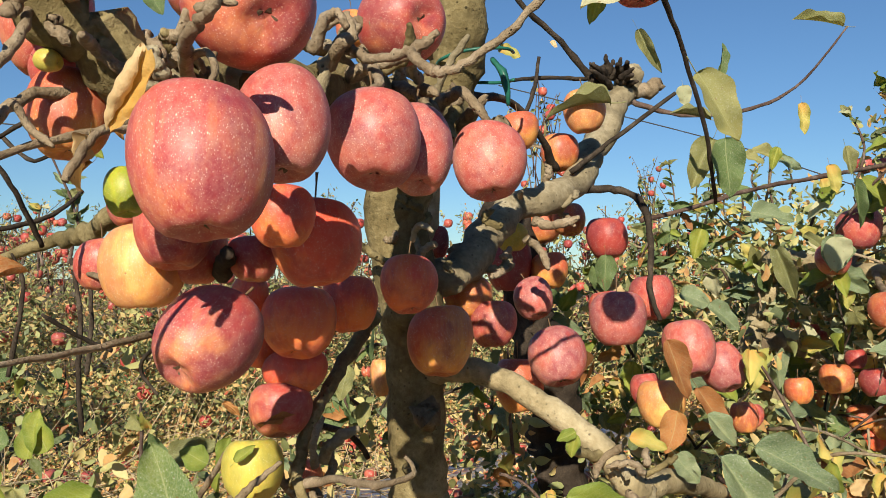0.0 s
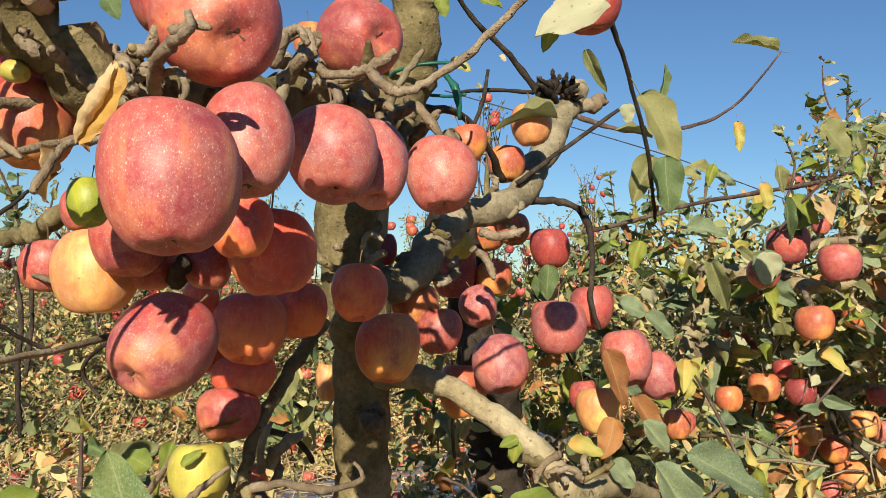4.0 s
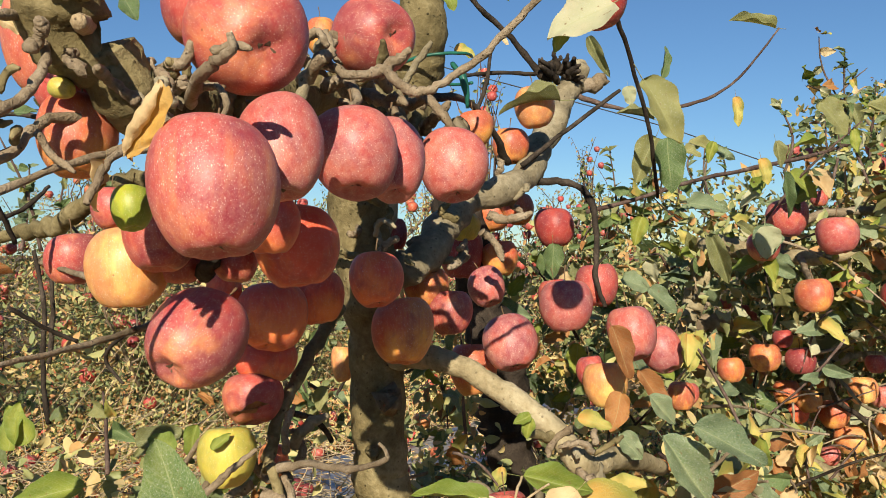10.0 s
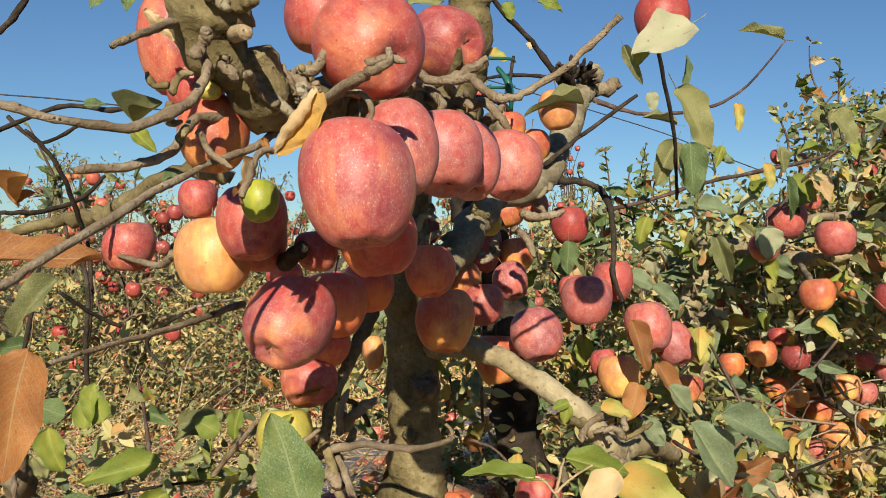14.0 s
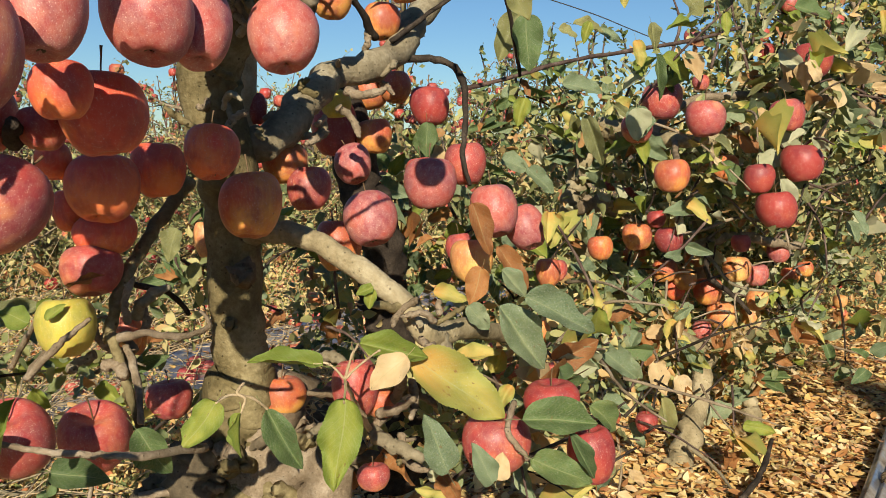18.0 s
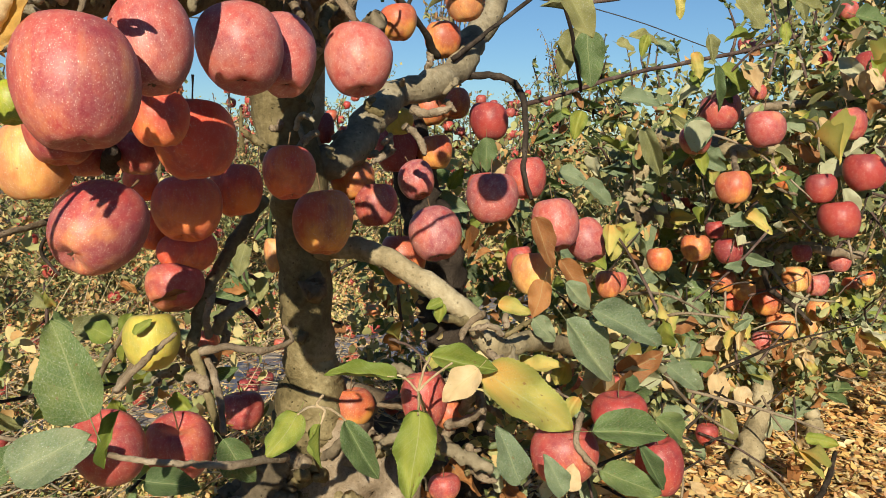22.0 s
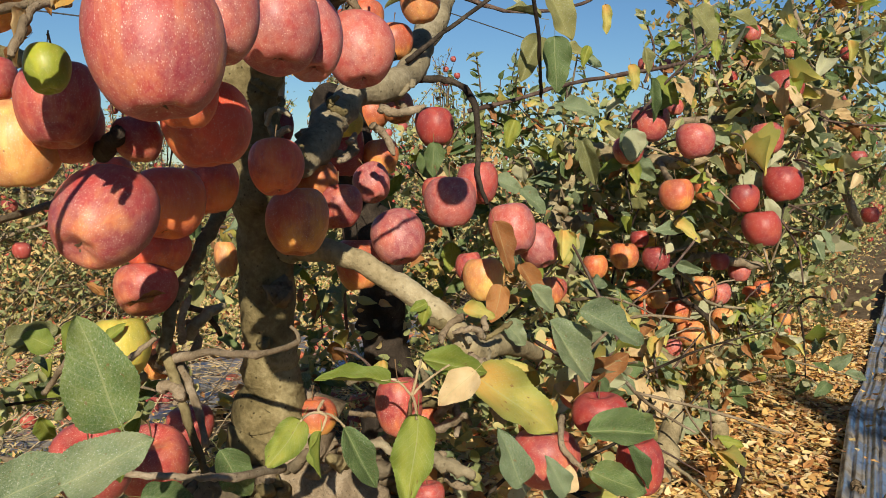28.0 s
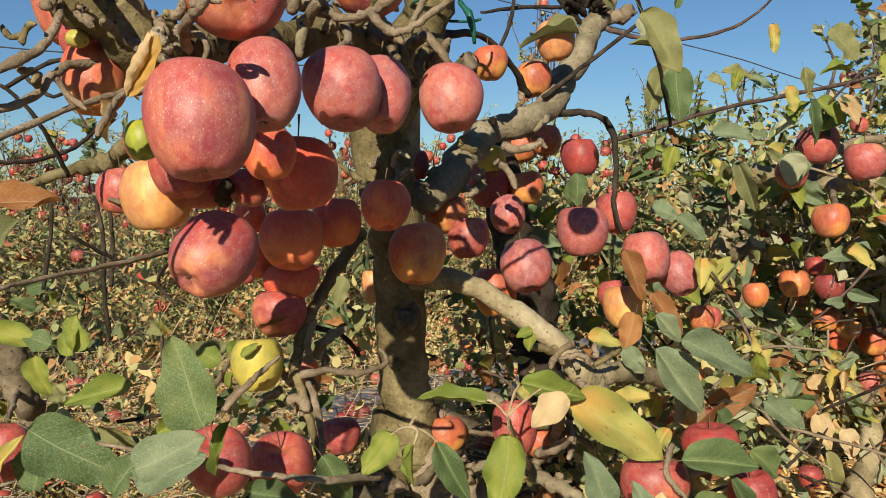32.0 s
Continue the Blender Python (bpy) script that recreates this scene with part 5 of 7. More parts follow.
apple(0.357, 1.5, 0.705, 0.052, 1.2, "red")
apple(0.549, 1.55, 0.647, 0.05, 1.217, "orange")
apple(0.313, 1.61, 0.977, 0.078, 1.086, "deep")
apple(0.244, 1.45, 1.188, 0.073, 1.083, "yellow")
apple(0.208, 1.5, 1.125, 0.068, 1.046, "orange")
apple(0.112, 1.25, 1.119, 0.06, 0.971, "orange")
apple(0.25, 1.68, 1.018, 0.068, 1.034, "orange")
apple(0.202, 1.72, 1.005, 0.083, 0.857, "orange")
apple(0.124, 1.52, 0.974, 0.059, 0.929, "lemon")
apple(0.123, 1.6, 0.931, 0.088, 1.375, "deep")
apple(0.165, 0.7, 1.154, 0.054, 1, "deep")
apple(-0.103, 0.95, 1.183, 0.037, 1.273, "orange")
apple(-0.097, 1.35, 0.743, 0.037, 1.75, "yellow")
apple(-0.009, 1.3, 0.956, 0.036, 1.5, "deep")
apple(-0.224, 0.8, 0.603, 0.077, 1.05, "red", (0.05, 0.42, -0.9))
apple(-0.182, 0.945, 0.551, 0.084, 1.08, "red", (-0.05, 0.42, -0.9))
apple(-0.154, 1.3, 0.487, 0.074, 0.897, "red")
apple(0.03, 1.22, 0.512, 0.074, 0.878, "orange")
apple(0.136, 1.08, 0.562, 0.068, 1.286, "red")
apple(0.174, 1.1, 0.533, 0.05, 1, "orange")
apple(-0.198, 1.25, 0.604, 0.045, 1.44, "orange")
apple(0.322, 0.99, 0.504, 0.092, 0.917, "red")
apple(0.395, 0.98, 0.563, 0.075, 0.816, "deep")
apple(0.436, 1.15, 0.545, 0.058, 0.909, "red")
apple(0.442, 0.95, 0.497, 0.063, 1.31, "deep")
apple(0.921, 1.9, 0.197, 0.057, 1.05, "deep")
apple(0.084, 2.4, 0.439, 0.051, 0.933, "yellow")
apple(0.155, 0.98, 0.47, 0.045, 0.833, "red")
apple(-0.496, 0.85, 0.602, 0.059, 1.279, "red")
limb(near_tree, "twig", "twig", (-0.56, 1, 0.644, 0.0055), (-0.522, 0.92, 0.644, 0.0037), (-0.499, 0.86, 0.638, 0.0028))
apple(1.242, 1.78, 1.104, 0.091, 1, "deep")
apple(0.905, 1.62, 0.961, 0.083, 1, "big")
apple(0.738, 1.4, 0.849, 0.065, 1, "orange")
apple(0.861, 1.75, 1.003, 0.091, 1, "red")
apple(0.785, 1.7, 0.94, 0.069, 1, "red")
apple(1.126, 1.68, 0.972, 0.077, 1, "red")
apple(1.139, 1.63, 0.868, 0.088, 1, "deep")
apple(1.04, 1.63, 0.834, 0.068, 1, "deep")
apple(1.068, 1.6, 0.768, 0.087, 1, "deep")
apple(1.036, 1.78, 0.853, 0.066, 1, "orange")
apple(0.844, 1.82, 0.686, 0.07, 1, "orange")
apple(0.897, 1.76, 0.685, 0.065, 1, "deep")
apple(0.703, 1.68, 0.679, 0.057, 1, "orange")
apple(0.847, 2.14, 0.688, 0.043, 1, "orange")
apple(1.104, 2.246, 0.534, 0.073, 1, "orange")
apple(1.169, 2.246, 0.508, 0.069, 1, "yellow")
apple(1.249, 2.259, 0.469, 0.087, 1, "orange")
apple(1.377, 2.331, 0.522, 0.086, 1, "yellow")
apple(1.49, 2.415, 0.488, 0.076, 1, "pink")
apple(1.296, 2.259, 0.395, 0.088, 1, "yellow")
apple(1.463, 2.9, 0.272, 0.068, 1, "pink")
apple(1.563, 2.415, 0.564, 0.076, 1, "pink")
apple(1.715, 2.506, 0.491, 0.056, 1, "orange")
apple(0.586, 1.62, 0.64, 0.048, 1, "red")
apple(1.55, 3.1, 1.316, 0.065, 1, "red")
apple(1.362, 2.24, 1.219, 0.048, 1, "red")
apple(1.09, 2.04, 1.065, 0.044, 1, "red")
apple(0.976, 2.24, 0.763, 0.039, 1, "red")
apple(0.997, 2.24, 0.747, 0.036, 1, "red")
apple(0.926, 2.24, 0.785, 0.035, 1, "red")
apple(1.12, 1.84, 0.666, 0.047, 1, "deep")
apple(0.919, 1.89, 0.721, 0.047, 1, "deep")
apple(1.26, 2.376, 0.554, 0.07, 1, "orange")
apple(1.523, 2.506, 0.331, 0.064, 1, "yellow")
apple(0.748, 1.7, 0.285, 0.046, 1, "orange")
apple(0.461, 1.5, 0.447, 0.056, 1, "orange")
apple(0.518, 1.5, 0.537, 0.049, 1, "yellow")
apple(1.008, 2.246, 0.579, 0.066, 1, "orange")
apple(1.439, 2.311, 0.427, 0.069, 1, "yellow")
apple(1.585, 2.376, 0.491, 0.06, 1, "orange")
apple(1.229, 2.246, 0.353, 0.057, 1, "pink")
apple(1.153, 2.278, 0.468, 0.061, 1, "bounce_warmed")
limb(second_tree, "trunk", "tan", (1.24, 2.3, 0.851, 0.0167), (1.277, 2.4, 0.638, 0.0193), (1.322, 2.4, 0.387, 0.0231), (1.229, 2.22, 0.206, 0.0267), (1.129, 2.1, 0.082, 0.0302), (1.083, 2.06, 0.001, 0.0345), (1.046, 2.02, -0.045, 0.0401), (1.018, 1.98, -0.137, 0.0456))
limb(second_tree, "stump", "tan", (1.428, 2.3, 0.156, 0.0208), (1.429, 2.29, 0.088, 0.0243), (1.43, 2.28, 0.01, 0.0278), (1.431, 2.28, -0.017, 0.0295))
limb(second_tree, "limb", "tan", (1.176, 2.12, 0.319, 0.0222), (0.984, 2.12, 0.454, 0.0219), (0.807, 2.08, 0.607, 0.0227), (0.745, 2.06, 0.717, 0.0253), (0.771, 2.08, 0.789, 0.0269), (0.775, 2.05, 0.865, 0.025), (0.775, 2, 0.951, 0.0215))
limb(second_tree, "limb", "twig", (0.745, 2.06, 0.732, 0.0223), (0.843, 2.1, 0.741, 0.0197), (0.922, 2.14, 0.713, 0.0171), (1.021, 2.18, 0.652, 0.0143), (1.164, 2.2, 0.613, 0.0162), (1.353, 2.3, 0.63, 0.0152), (1.632, 2.4, 0.576, 0.0125))
limb(second_tree, "limb", "tan", (0.775, 2, 0.937, 0.0287), (0.812, 1.9, 0.936, 0.0233), (0.876, 1.85, 0.918, 0.0174), (0.954, 1.75, 0.913, 0.0128), (1.073, 1.7, 0.955, 0.01), (1.267, 1.8, 1.008, 0.0093))
limb(second_tree, "limb", "twig", (0.876, 1.85, 0.918, 0.0121), (0.981, 1.9, 1.002, 0.0096), (1.151, 1.95, 1.03, 0.0099), (1.271, 1.9, 1.013, 0.0112), (1.371, 1.9, 1.025, 0.0126))
limb(second_tree, "twig", "twig", (0.917, 1.8, 0.914, 0.0079), (0.834, 1.6, 0.874, 0.0059), (0.785, 1.5, 0.855, 0.0044))
limb(second_tree, "twig", "dark", (1.214, 2.2, 0.628, 0.0081), (1.217, 2.2, 0.53, 0.0081), (1.305, 2.2, 0.461, 0.0074), (1.359, 2.2, 0.409, 0.0058))
leaf(near_tree, -0.169, 0.57, 0.709, -0.199, 0.57, 0.789, 0.051, "green", "flat", 0)
leaf(near_tree, -0.193, 0.47, 0.704, -0.14, 0.47, 0.73, 0.035, "teal", "flat", 0)
leaf(near_tree, -0.105, 0.8, 0.609, -0.07, 0.8, 0.55, 0.037, "green", "droop", 0)
leaf(near_tree, -0.161, 0.62, 0.7, -0.181, 0.62, 0.646, 0.014, "lime", "fold", 0)
leaf(near_tree, -0.023, 0.8, 0.636, -0.057, 0.8, 0.585, 0.036, "lime", "wavy", 0)
leaf(near_tree, 0.025, 0.84, 0.612, 0.067, 0.84, 0.536, 0.033, "green", "fold", 0)
leaf(near_tree, 0.113, 0.86, 0.615, 0.104, 0.86, 0.51, 0.05, "lime", "wavy", 0)
leaf(near_tree, 0.203, 0.95, 0.638, 0.329, 0.95, 0.55, 0.07, "yellow", "flat", 0)
leaf(near_tree, 0.134, 0.93, 0.661, 0.223, 0.93, 0.644, 0.037, "lime", "fold", 0)
leaf(near_tree, 0.187, 0.88, 0.658, 0.141, 0.88, 0.618, 0.038, "tan", "flat", 0)
leaf(near_tree, 0.089, 0.9, 0.643, 0.001, 0.9, 0.657, 0.025, "lime", "fold", 20)
leaf(near_tree, 0.321, 0.99, 0.692, 0.394, 0.99, 0.602, 0.053, "teal", "fold", 0)
leaf(near_tree, 0.344, 0.94, 0.714, 0.444, 0.94, 0.668, 0.043, "teal", "flat", 0)
leaf(near_tree, 0.326, 0.87, 0.577, 0.427, 0.87, 0.572, 0.045, "green", "fold", 0)
leaf(near_tree, 0.23, 0.83, 0.533, 0.202, 0.83, 0.602, 0.037, "teal", "flat", 0)
leaf(near_tree, 0.281, 0.82, 0.521, 0.256, 0.82, 0.569, 0.028, "teal", "flat", 0)
leaf(near_tree, 0.347, 0.9, 0.516, 0.432, 0.9, 0.478, 0.042, "green", "flat", 0)
leaf(near_tree, 0.394, 0.9, 0.547, 0.436, 0.9, 0.481, 0.022, "green", "fold", 0)
leaf(near_tree, 0.342, 1.3, 0.806, 0.379, 1.3, 0.716, 0.039, "brown", "flat", 0)
leaf(near_tree, 0.389, 1.3, 0.733, 0.445, 1.3, 0.655, 0.037, "brown", "flat", 0)
leaf(near_tree, 0.366, 1.32, 0.694, 0.346, 1.32, 0.63, 0.044, "brown", "wavy", 0)
leaf(near_tree, 0.267, 1.22, 0.672, 0.324, 1.22, 0.658, 0.029, "yellow", "flat", 0)
leaf(near_tree, 0.305, 1.12, 0.669, 0.338, 1.12, 0.63, 0.034, "teal", "flat", 0)
leaf(near_tree, 0.372, 1.2, 0.708, 0.418, 1.2, 0.664, 0.034, "teal", "fold", 0)
leaf(near_tree, -0.403, 1.25, 0.639, -0.329, 1.25, 0.655, 0.032, "olive", "flat", 0)
leaf(near_tree, -0.164, 1.5, 0.746, -0.187, 1.5, 0.683, 0.042, "olive", "flat", 0)
leaf(near_tree, 0.302, 1.66, 0.931, 0.319, 1.66, 0.869, 0.051, "green", "flat", 0)
leaf(near_tree, 0.376, 1.2, 0.58, 0.358, 1.2, 0.539, 0.033, "yellow", "curl", 0)
leaf(near_tree, 0.156, 1, 0.72, 0.133, 1, 0.71, 0.016, "lime", "fold", 0)
leaf(near_tree, 0.156, 1, 0.717, 0.15, 1, 0.689, 0.017, "lime", "fold", 0)
leaf(near_tree, -0.176, 0.75, 0.586, -0.121, 0.75, 0.576, 0.031, "green", "droop", 0)
leaf(near_tree, 0.473, 1.05, 0.531, 0.529, 1.05, 0.49, 0.037, "green", "droop", 0)
leaf(near_tree, 0.291, 0.85, 0.511, 0.298, 0.85, 0.545, 0.028, "tan", "flat", 0)
leaf(near_tree, 0.684, 1.606, 0.469, 0.78, 1.606, 0.402, 0.054, "teal", "flat", 0)
leaf(near_tree, 0.779, 1.95, 0.517, 0.854, 1.95, 0.493, 0.046, "green", "flat", 0)
leaf(near_tree, 0.867, 1.95, 0.565, 0.942, 1.95, 0.548, 0.045, "green", "flat", 0)
leaf(second_tree, 0.974, 1.998, 0.335, 1.012, 1.998, 0.239, 0.063, "tan", "wavy", 0)
leaf(second_tree, 1.079, 2.07, 0.268, 1.112, 2.07, 0.184, 0.059, "tan", "flat", 0)
leaf(second_tree, 1.169, 2.16, 0.182, 1.231, 2.16, 0.081, 0.062, "pale", "flat", 0)
leaf(second_tree, 1.011, 2.025, 0.225, 1.046, 2.025, 0.096, 0.049, "olive", "fold", 0)
leaf(second_tree, 0.725, 1.666, 0.453, 0.814, 1.666, 0.382, 0.045, "teal", "flat", 0)
leaf(second_tree, 1.067, 2.07, 0.364, 1.161, 2.07, 0.268, 0.044, "teal", "flat", 0)
leaf(second_tree, 1.259, 2.22, 0.098, 1.335, 2.22, 0.123, 0.058, "teal", "flat", 0)
leaf(second_tree, 1.478, 2.35, 0.163, 1.606, 2.35, 0.169, 0.035, "green", "fold", 0)
leaf(second_tree, 1.472, 2.35, 0.162, 1.59, 2.35, 0.116, 0.042, "green", "fold", 0)
leaf(second_tree, 0.783, 1.8, 0.495, 0.828, 1.8, 0.412, 0.041, "teal", "flat", 0)
leaf(second_tree, 0.973, 2.22, 0.535, 1.064, 2.22, 0.491, 0.04, "green", "flat", 0)
leaf(second_tree, 1.474, 2.448, 0.472, 1.406, 2.448, 0.395, 0.066, "pale", "flat", 0)
leaf(second_tree, 0.583, 1.6, 1.025, 0.671, 1.6, 1.015, 0.039, "teal", "flat", 0)
leaf(second_tree, 0.77, 1.66, 0.988, 0.774, 1.66, 0.912, 0.063, "teal", "wavy", 0)
leaf(second_tree, 0.975, 1.68, 0.867, 1.038, 1.68, 0.787, 0.045, "green", "flat", 0)
leaf(second_tree, 1.074, 1.7, 0.864, 1.144, 1.7, 0.888, 0.048, "pale", "wavy", 0)
leaf(second_tree, 0.644, 1.2, 1.158, 0.69, 1.2, 1.108, 0.047, "olive", "flat", 0)
leaf(second_tree, 0.838, 1.4, 1.188, 0.908, 1.4, 1.169, 0.033, "olive", "fold", 0)
leaf(second_tree, 1.081, 1.6, 1.194, 1.171, 1.6, 1.18, 0.042, "green", "flat", 0)
leaf(second_tree, 0.743, 1.62, 1.119, 0.76, 1.62, 1.064, 0.03, "yellow", "flat", 0)
leaf(second_tree, 0.774, 1.62, 1.155, 0.79, 1.62, 1.1, 0.03, "olive", "fold", 0)
leaf(second_tree, 0.78, 1.6, 1.09, 0.796, 1.6, 0.993, 0.023, "green", "fold", 0)
leaf(second_tree, 0.811, 1.64, 1.092, 0.877, 1.64, 1.041, 0.043, "lime", "flat", 0)
leaf(second_tree, 1.008, 1.7, 0.95, 1.065, 1.7, 0.888, 0.052, "brown", "wavy", 0)
leaf(second_tree, 1.178, 1.8, 1.112, 1.209, 1.8, 1.047, 0.053, "tan", "flat", 0)
leaf(second_tree, 1.174, 1.8, 1.041, 1.236, 1.8, 1.06, 0.045, "tan", "wavy", 0)
leaf(second_tree, 0.967, 1.75, 0.945, 1.009, 1.75, 0.868, 0.038, "yellow", "fold", 0)
leaf(second_tree, 1.127, 1.65, 0.831, 1.182, 1.65, 0.781, 0.044, "olive", "flat", 0)
leaf(second_tree, 1.083, 1.62, 0.833, 1.112, 1.62, 0.754, 0.041, "pale", "fold", 0)
leaf(second_tree, 0.636, 1.6, 1.15, 0.625, 1.6, 1.106, 0.023, "lime", "fold", 0)
leaf(second_tree, 0.572, 1.6, 1.134, 0.613, 1.6, 1.122, 0.025, "olive", "flat", 0)
leaf(second_tree, 0.555, 1.6, 1.072, 0.59, 1.6, 1.038, 0.027, "green", "fold", 0)
leaf(second_tree, 1.163, 2.22, 0.429, 1.114, 2.22, 0.346, 0.049, "brown", "flat", 0)
leaf(second_tree, 1.002, 2.16, 0.446, 1.056, 2.16, 0.379, 0.048, "tan", "wavy", 0)
leaf(second_tree, 0.959, 1.98, 0.409, 0.945, 1.98, 0.319, 0.051, "brown", "flat", 0)
leaf(second_tree, 1.498, 2.48, 0.365, 1.559, 2.48, 0.269, 0.055, "tan", "flat", 0)
leaf(second_tree, 1.549, 2.48, 0.288, 1.622, 2.48, 0.19, 0.056, "brown", "wavy", 0)
leaf(second_tree, 1.674, 2.48, 0.36, 1.77, 2.48, 0.384, 0.056, "teal", "flat", 0)
leaf(second_tree, 1.656, 2.48, 0.303, 1.733, 2.48, 0.338, 0.052, "teal", "flat", 0)
leaf(second_tree, 1.305, 2.285, 0.271, 1.362, 2.285, 0.182, 0.044, "brown", "fold", 0)
leaf(second_tree, 1.427, 2.415, 0.308, 1.505, 2.415, 0.249, 0.044, "yellow", "flat", 0)
leaf(second_tree, 1.234, 2.415, 0.495, 1.291, 2.415, 0.422, 0.046, "olive", "fold", 0)
limb(near_tree, "petiole", "cut", (0.115, 0.9, 0.626, 0.0017), (0.122, 0.905, 0.648, 0.0017), (0.133, 0.93, 0.662, 0.0014))
limb(near_tree, "petiole", "cut", (0.115, 0.9, 0.626, 0.0017), (0.097, 0.9, 0.645, 0.0014), (0.078, 0.9, 0.647, 0.0014))
limb(near_tree, "petiole", "cut", (0.115, 0.9, 0.626, 0.0017), (0.115, 0.88, 0.62, 0.0017), (0.112, 0.86, 0.609, 0.0013))
limb(near_tree, "petiole", "cut", (0.115, 0.9, 0.626, 0.0017), (0.135, 0.9, 0.645, 0.0014), (0.155, 0.88, 0.666, 0.0014))
limb(near_tree, "petiole", "cut", (0.115, 0.9, 0.626, 0.0017), (0.128, 0.97, 0.58, 0.003), (0.156, 1.05, 0.508, 0.0048))
limb(near_tree, "twig", "grey", (0.156, 1.05, 0.508, 0.0104), (0.185, 1.02, 0.497, 0.0094), (0.222, 1, 0.484, 0.007))
limb(near_tree, "spur", "twig", (0.171, 1.08, 0.522, 0.0074), (0.196, 1.04, 0.543, 0.0064), (0.211, 1, 0.567, 0.0038))
limb(near_tree, "spur", "twig", (0.22, 1.1, 0.565, 0.0067), (0.222, 1.08, 0.537, 0.0058), (0.213, 1.05, 0.522, 0.0032))
limb(near_tree, "twig", "twig", (0.348, 1, 0.557, 0.0047), (0.328, 0.95, 0.536, 0.0041), (0.345, 0.93, 0.511, 0.0033), (0.354, 0.92, 0.5, 0.0026))
leaf(near_tree, 0.147, 0.58, 1.117, 0.094, 0.58, 1.092, 0.04, "pale", "flat", 0)
leaf(near_tree, 0.116, 0.6, 1.107, 0.104, 0.6, 1.083, 0.015, "lime", "flat", 0)
leaf(near_tree, 0.314, 1.04, 1.155, 0.372, 1.04, 1.072, 0.051, "olive", "flat", 0)
leaf(near_tree, 0.414, 1.29, 1.114, 0.378, 1.29, 1.04, 0.045, "olive", "fold", 0)
leaf(near_tree, 0.403, 1.2, 1.101, 0.41, 1.2, 1.015, 0.049, "green", "flat", 0)
leaf(near_tree, 0.398, 1.25, 1.136, 0.34, 1.25, 1.154, 0.026, "olive", "fold", 40)
leaf(near_tree, 0.75, 1.57, 1.373, 0.661, 1.57, 1.396, 0.026, "olive", "fold", 0)
leaf(near_tree, 0.832, 1.95, 1.308, 0.841, 1.95, 1.234, 0.03, "yellow", "flat", 0)
leaf(near_tree, 0.28, 1.4, 1.192, 0.174, 1.4, 1.204, 0.03, "olive", "droop", 30)
leaf(near_tree, 0.256, 1.1, 1.227, 0.286, 1.1, 1.169, 0.018, "olive", "fold", 30)
leaf(near_tree, 0.427, 1.3, 1.212, 0.438, 1.3, 1.268, 0.017, "green", "fold", 30)
leaf(near_tree, 0.823, 2.3, 1.056, 0.948, 2.3, 1.064, 0.051, "teal", "flat", 0)
leaf(near_tree, 0.75, 1.62, 0.98, 0.756, 1.62, 0.912, 0.056, "pale", "flat", 0)
leaf(near_tree, 0.566, 1.8, 0.848, 0.633, 1.8, 0.79, 0.043, "teal", "flat", 0)
leaf(near_tree, 0.503, 1.8, 0.866, 0.573, 1.8, 0.848, 0.05, "teal", "flat", 0)
leaf(near_tree, 0.582, 1.9, 1.012, 0.562, 1.9, 0.943, 0.042, "lime", "fold", 0)
leaf(near_tree, 0.667, 1.7, 0.967, 0.711, 1.7, 0.854, 0.043, "olive", "fold", 30)
leaf(near_tree, 0.303, 1.58, 0.945, 0.304, 1.58, 0.874, 0.04, "green", "flat", 0)
leaf(near_tree, 0.855, 1.7, 1.097, 0.862, 1.7, 1.013, 0.024, "green", "fold", 40)
leaf(near_tree, 1.119, 2.1, 1.319, 1.218, 2.1, 1.255, 0.07, "olive", "flat", 0)
leaf(near_tree, 0.694, 1.9, 1.185, 0.776, 1.9, 1.174, 0.033, "olive", "fold", 0)
leaf(near_tree, 0.895, 2, 1.14, 0.917, 2, 1.091, 0.032, "yellow", "fold", 0)
leaf(near_tree, 0.371, 1.3, 1.199, 0.376, 1.3, 1.167, 0.025, "pale", "flat", 0)
leaf(near_tree, 0.192, 1.5, 1.324, 0.205, 1.5, 1.314, 0.012, "tan", "flat", 0)
leaf(near_tree, 0.083, 0.9, 1.224, 0.116, 0.9, 1.216, 0.023, "lime", "fold", 0)
leaf(near_tree, 0.044, 0.9, 1.223, 0.051, 0.9, 1.201, 0.017, "lime", "flat", 0)
leaf(near_tree, -0.07, 1, 1.244, -0.021, 1, 1.253, 0.025, "olive", "flat", 0)
leaf(near_tree, -0.318, 0.9, 1.21, -0.301, 0.9, 1.185, 0.023, "green", "flat", 0)
leaf(near_tree, 0.086, 1.3, 1.256, 0.121, 1.3, 1.245, 0.025, "yellow", "flat", 0)
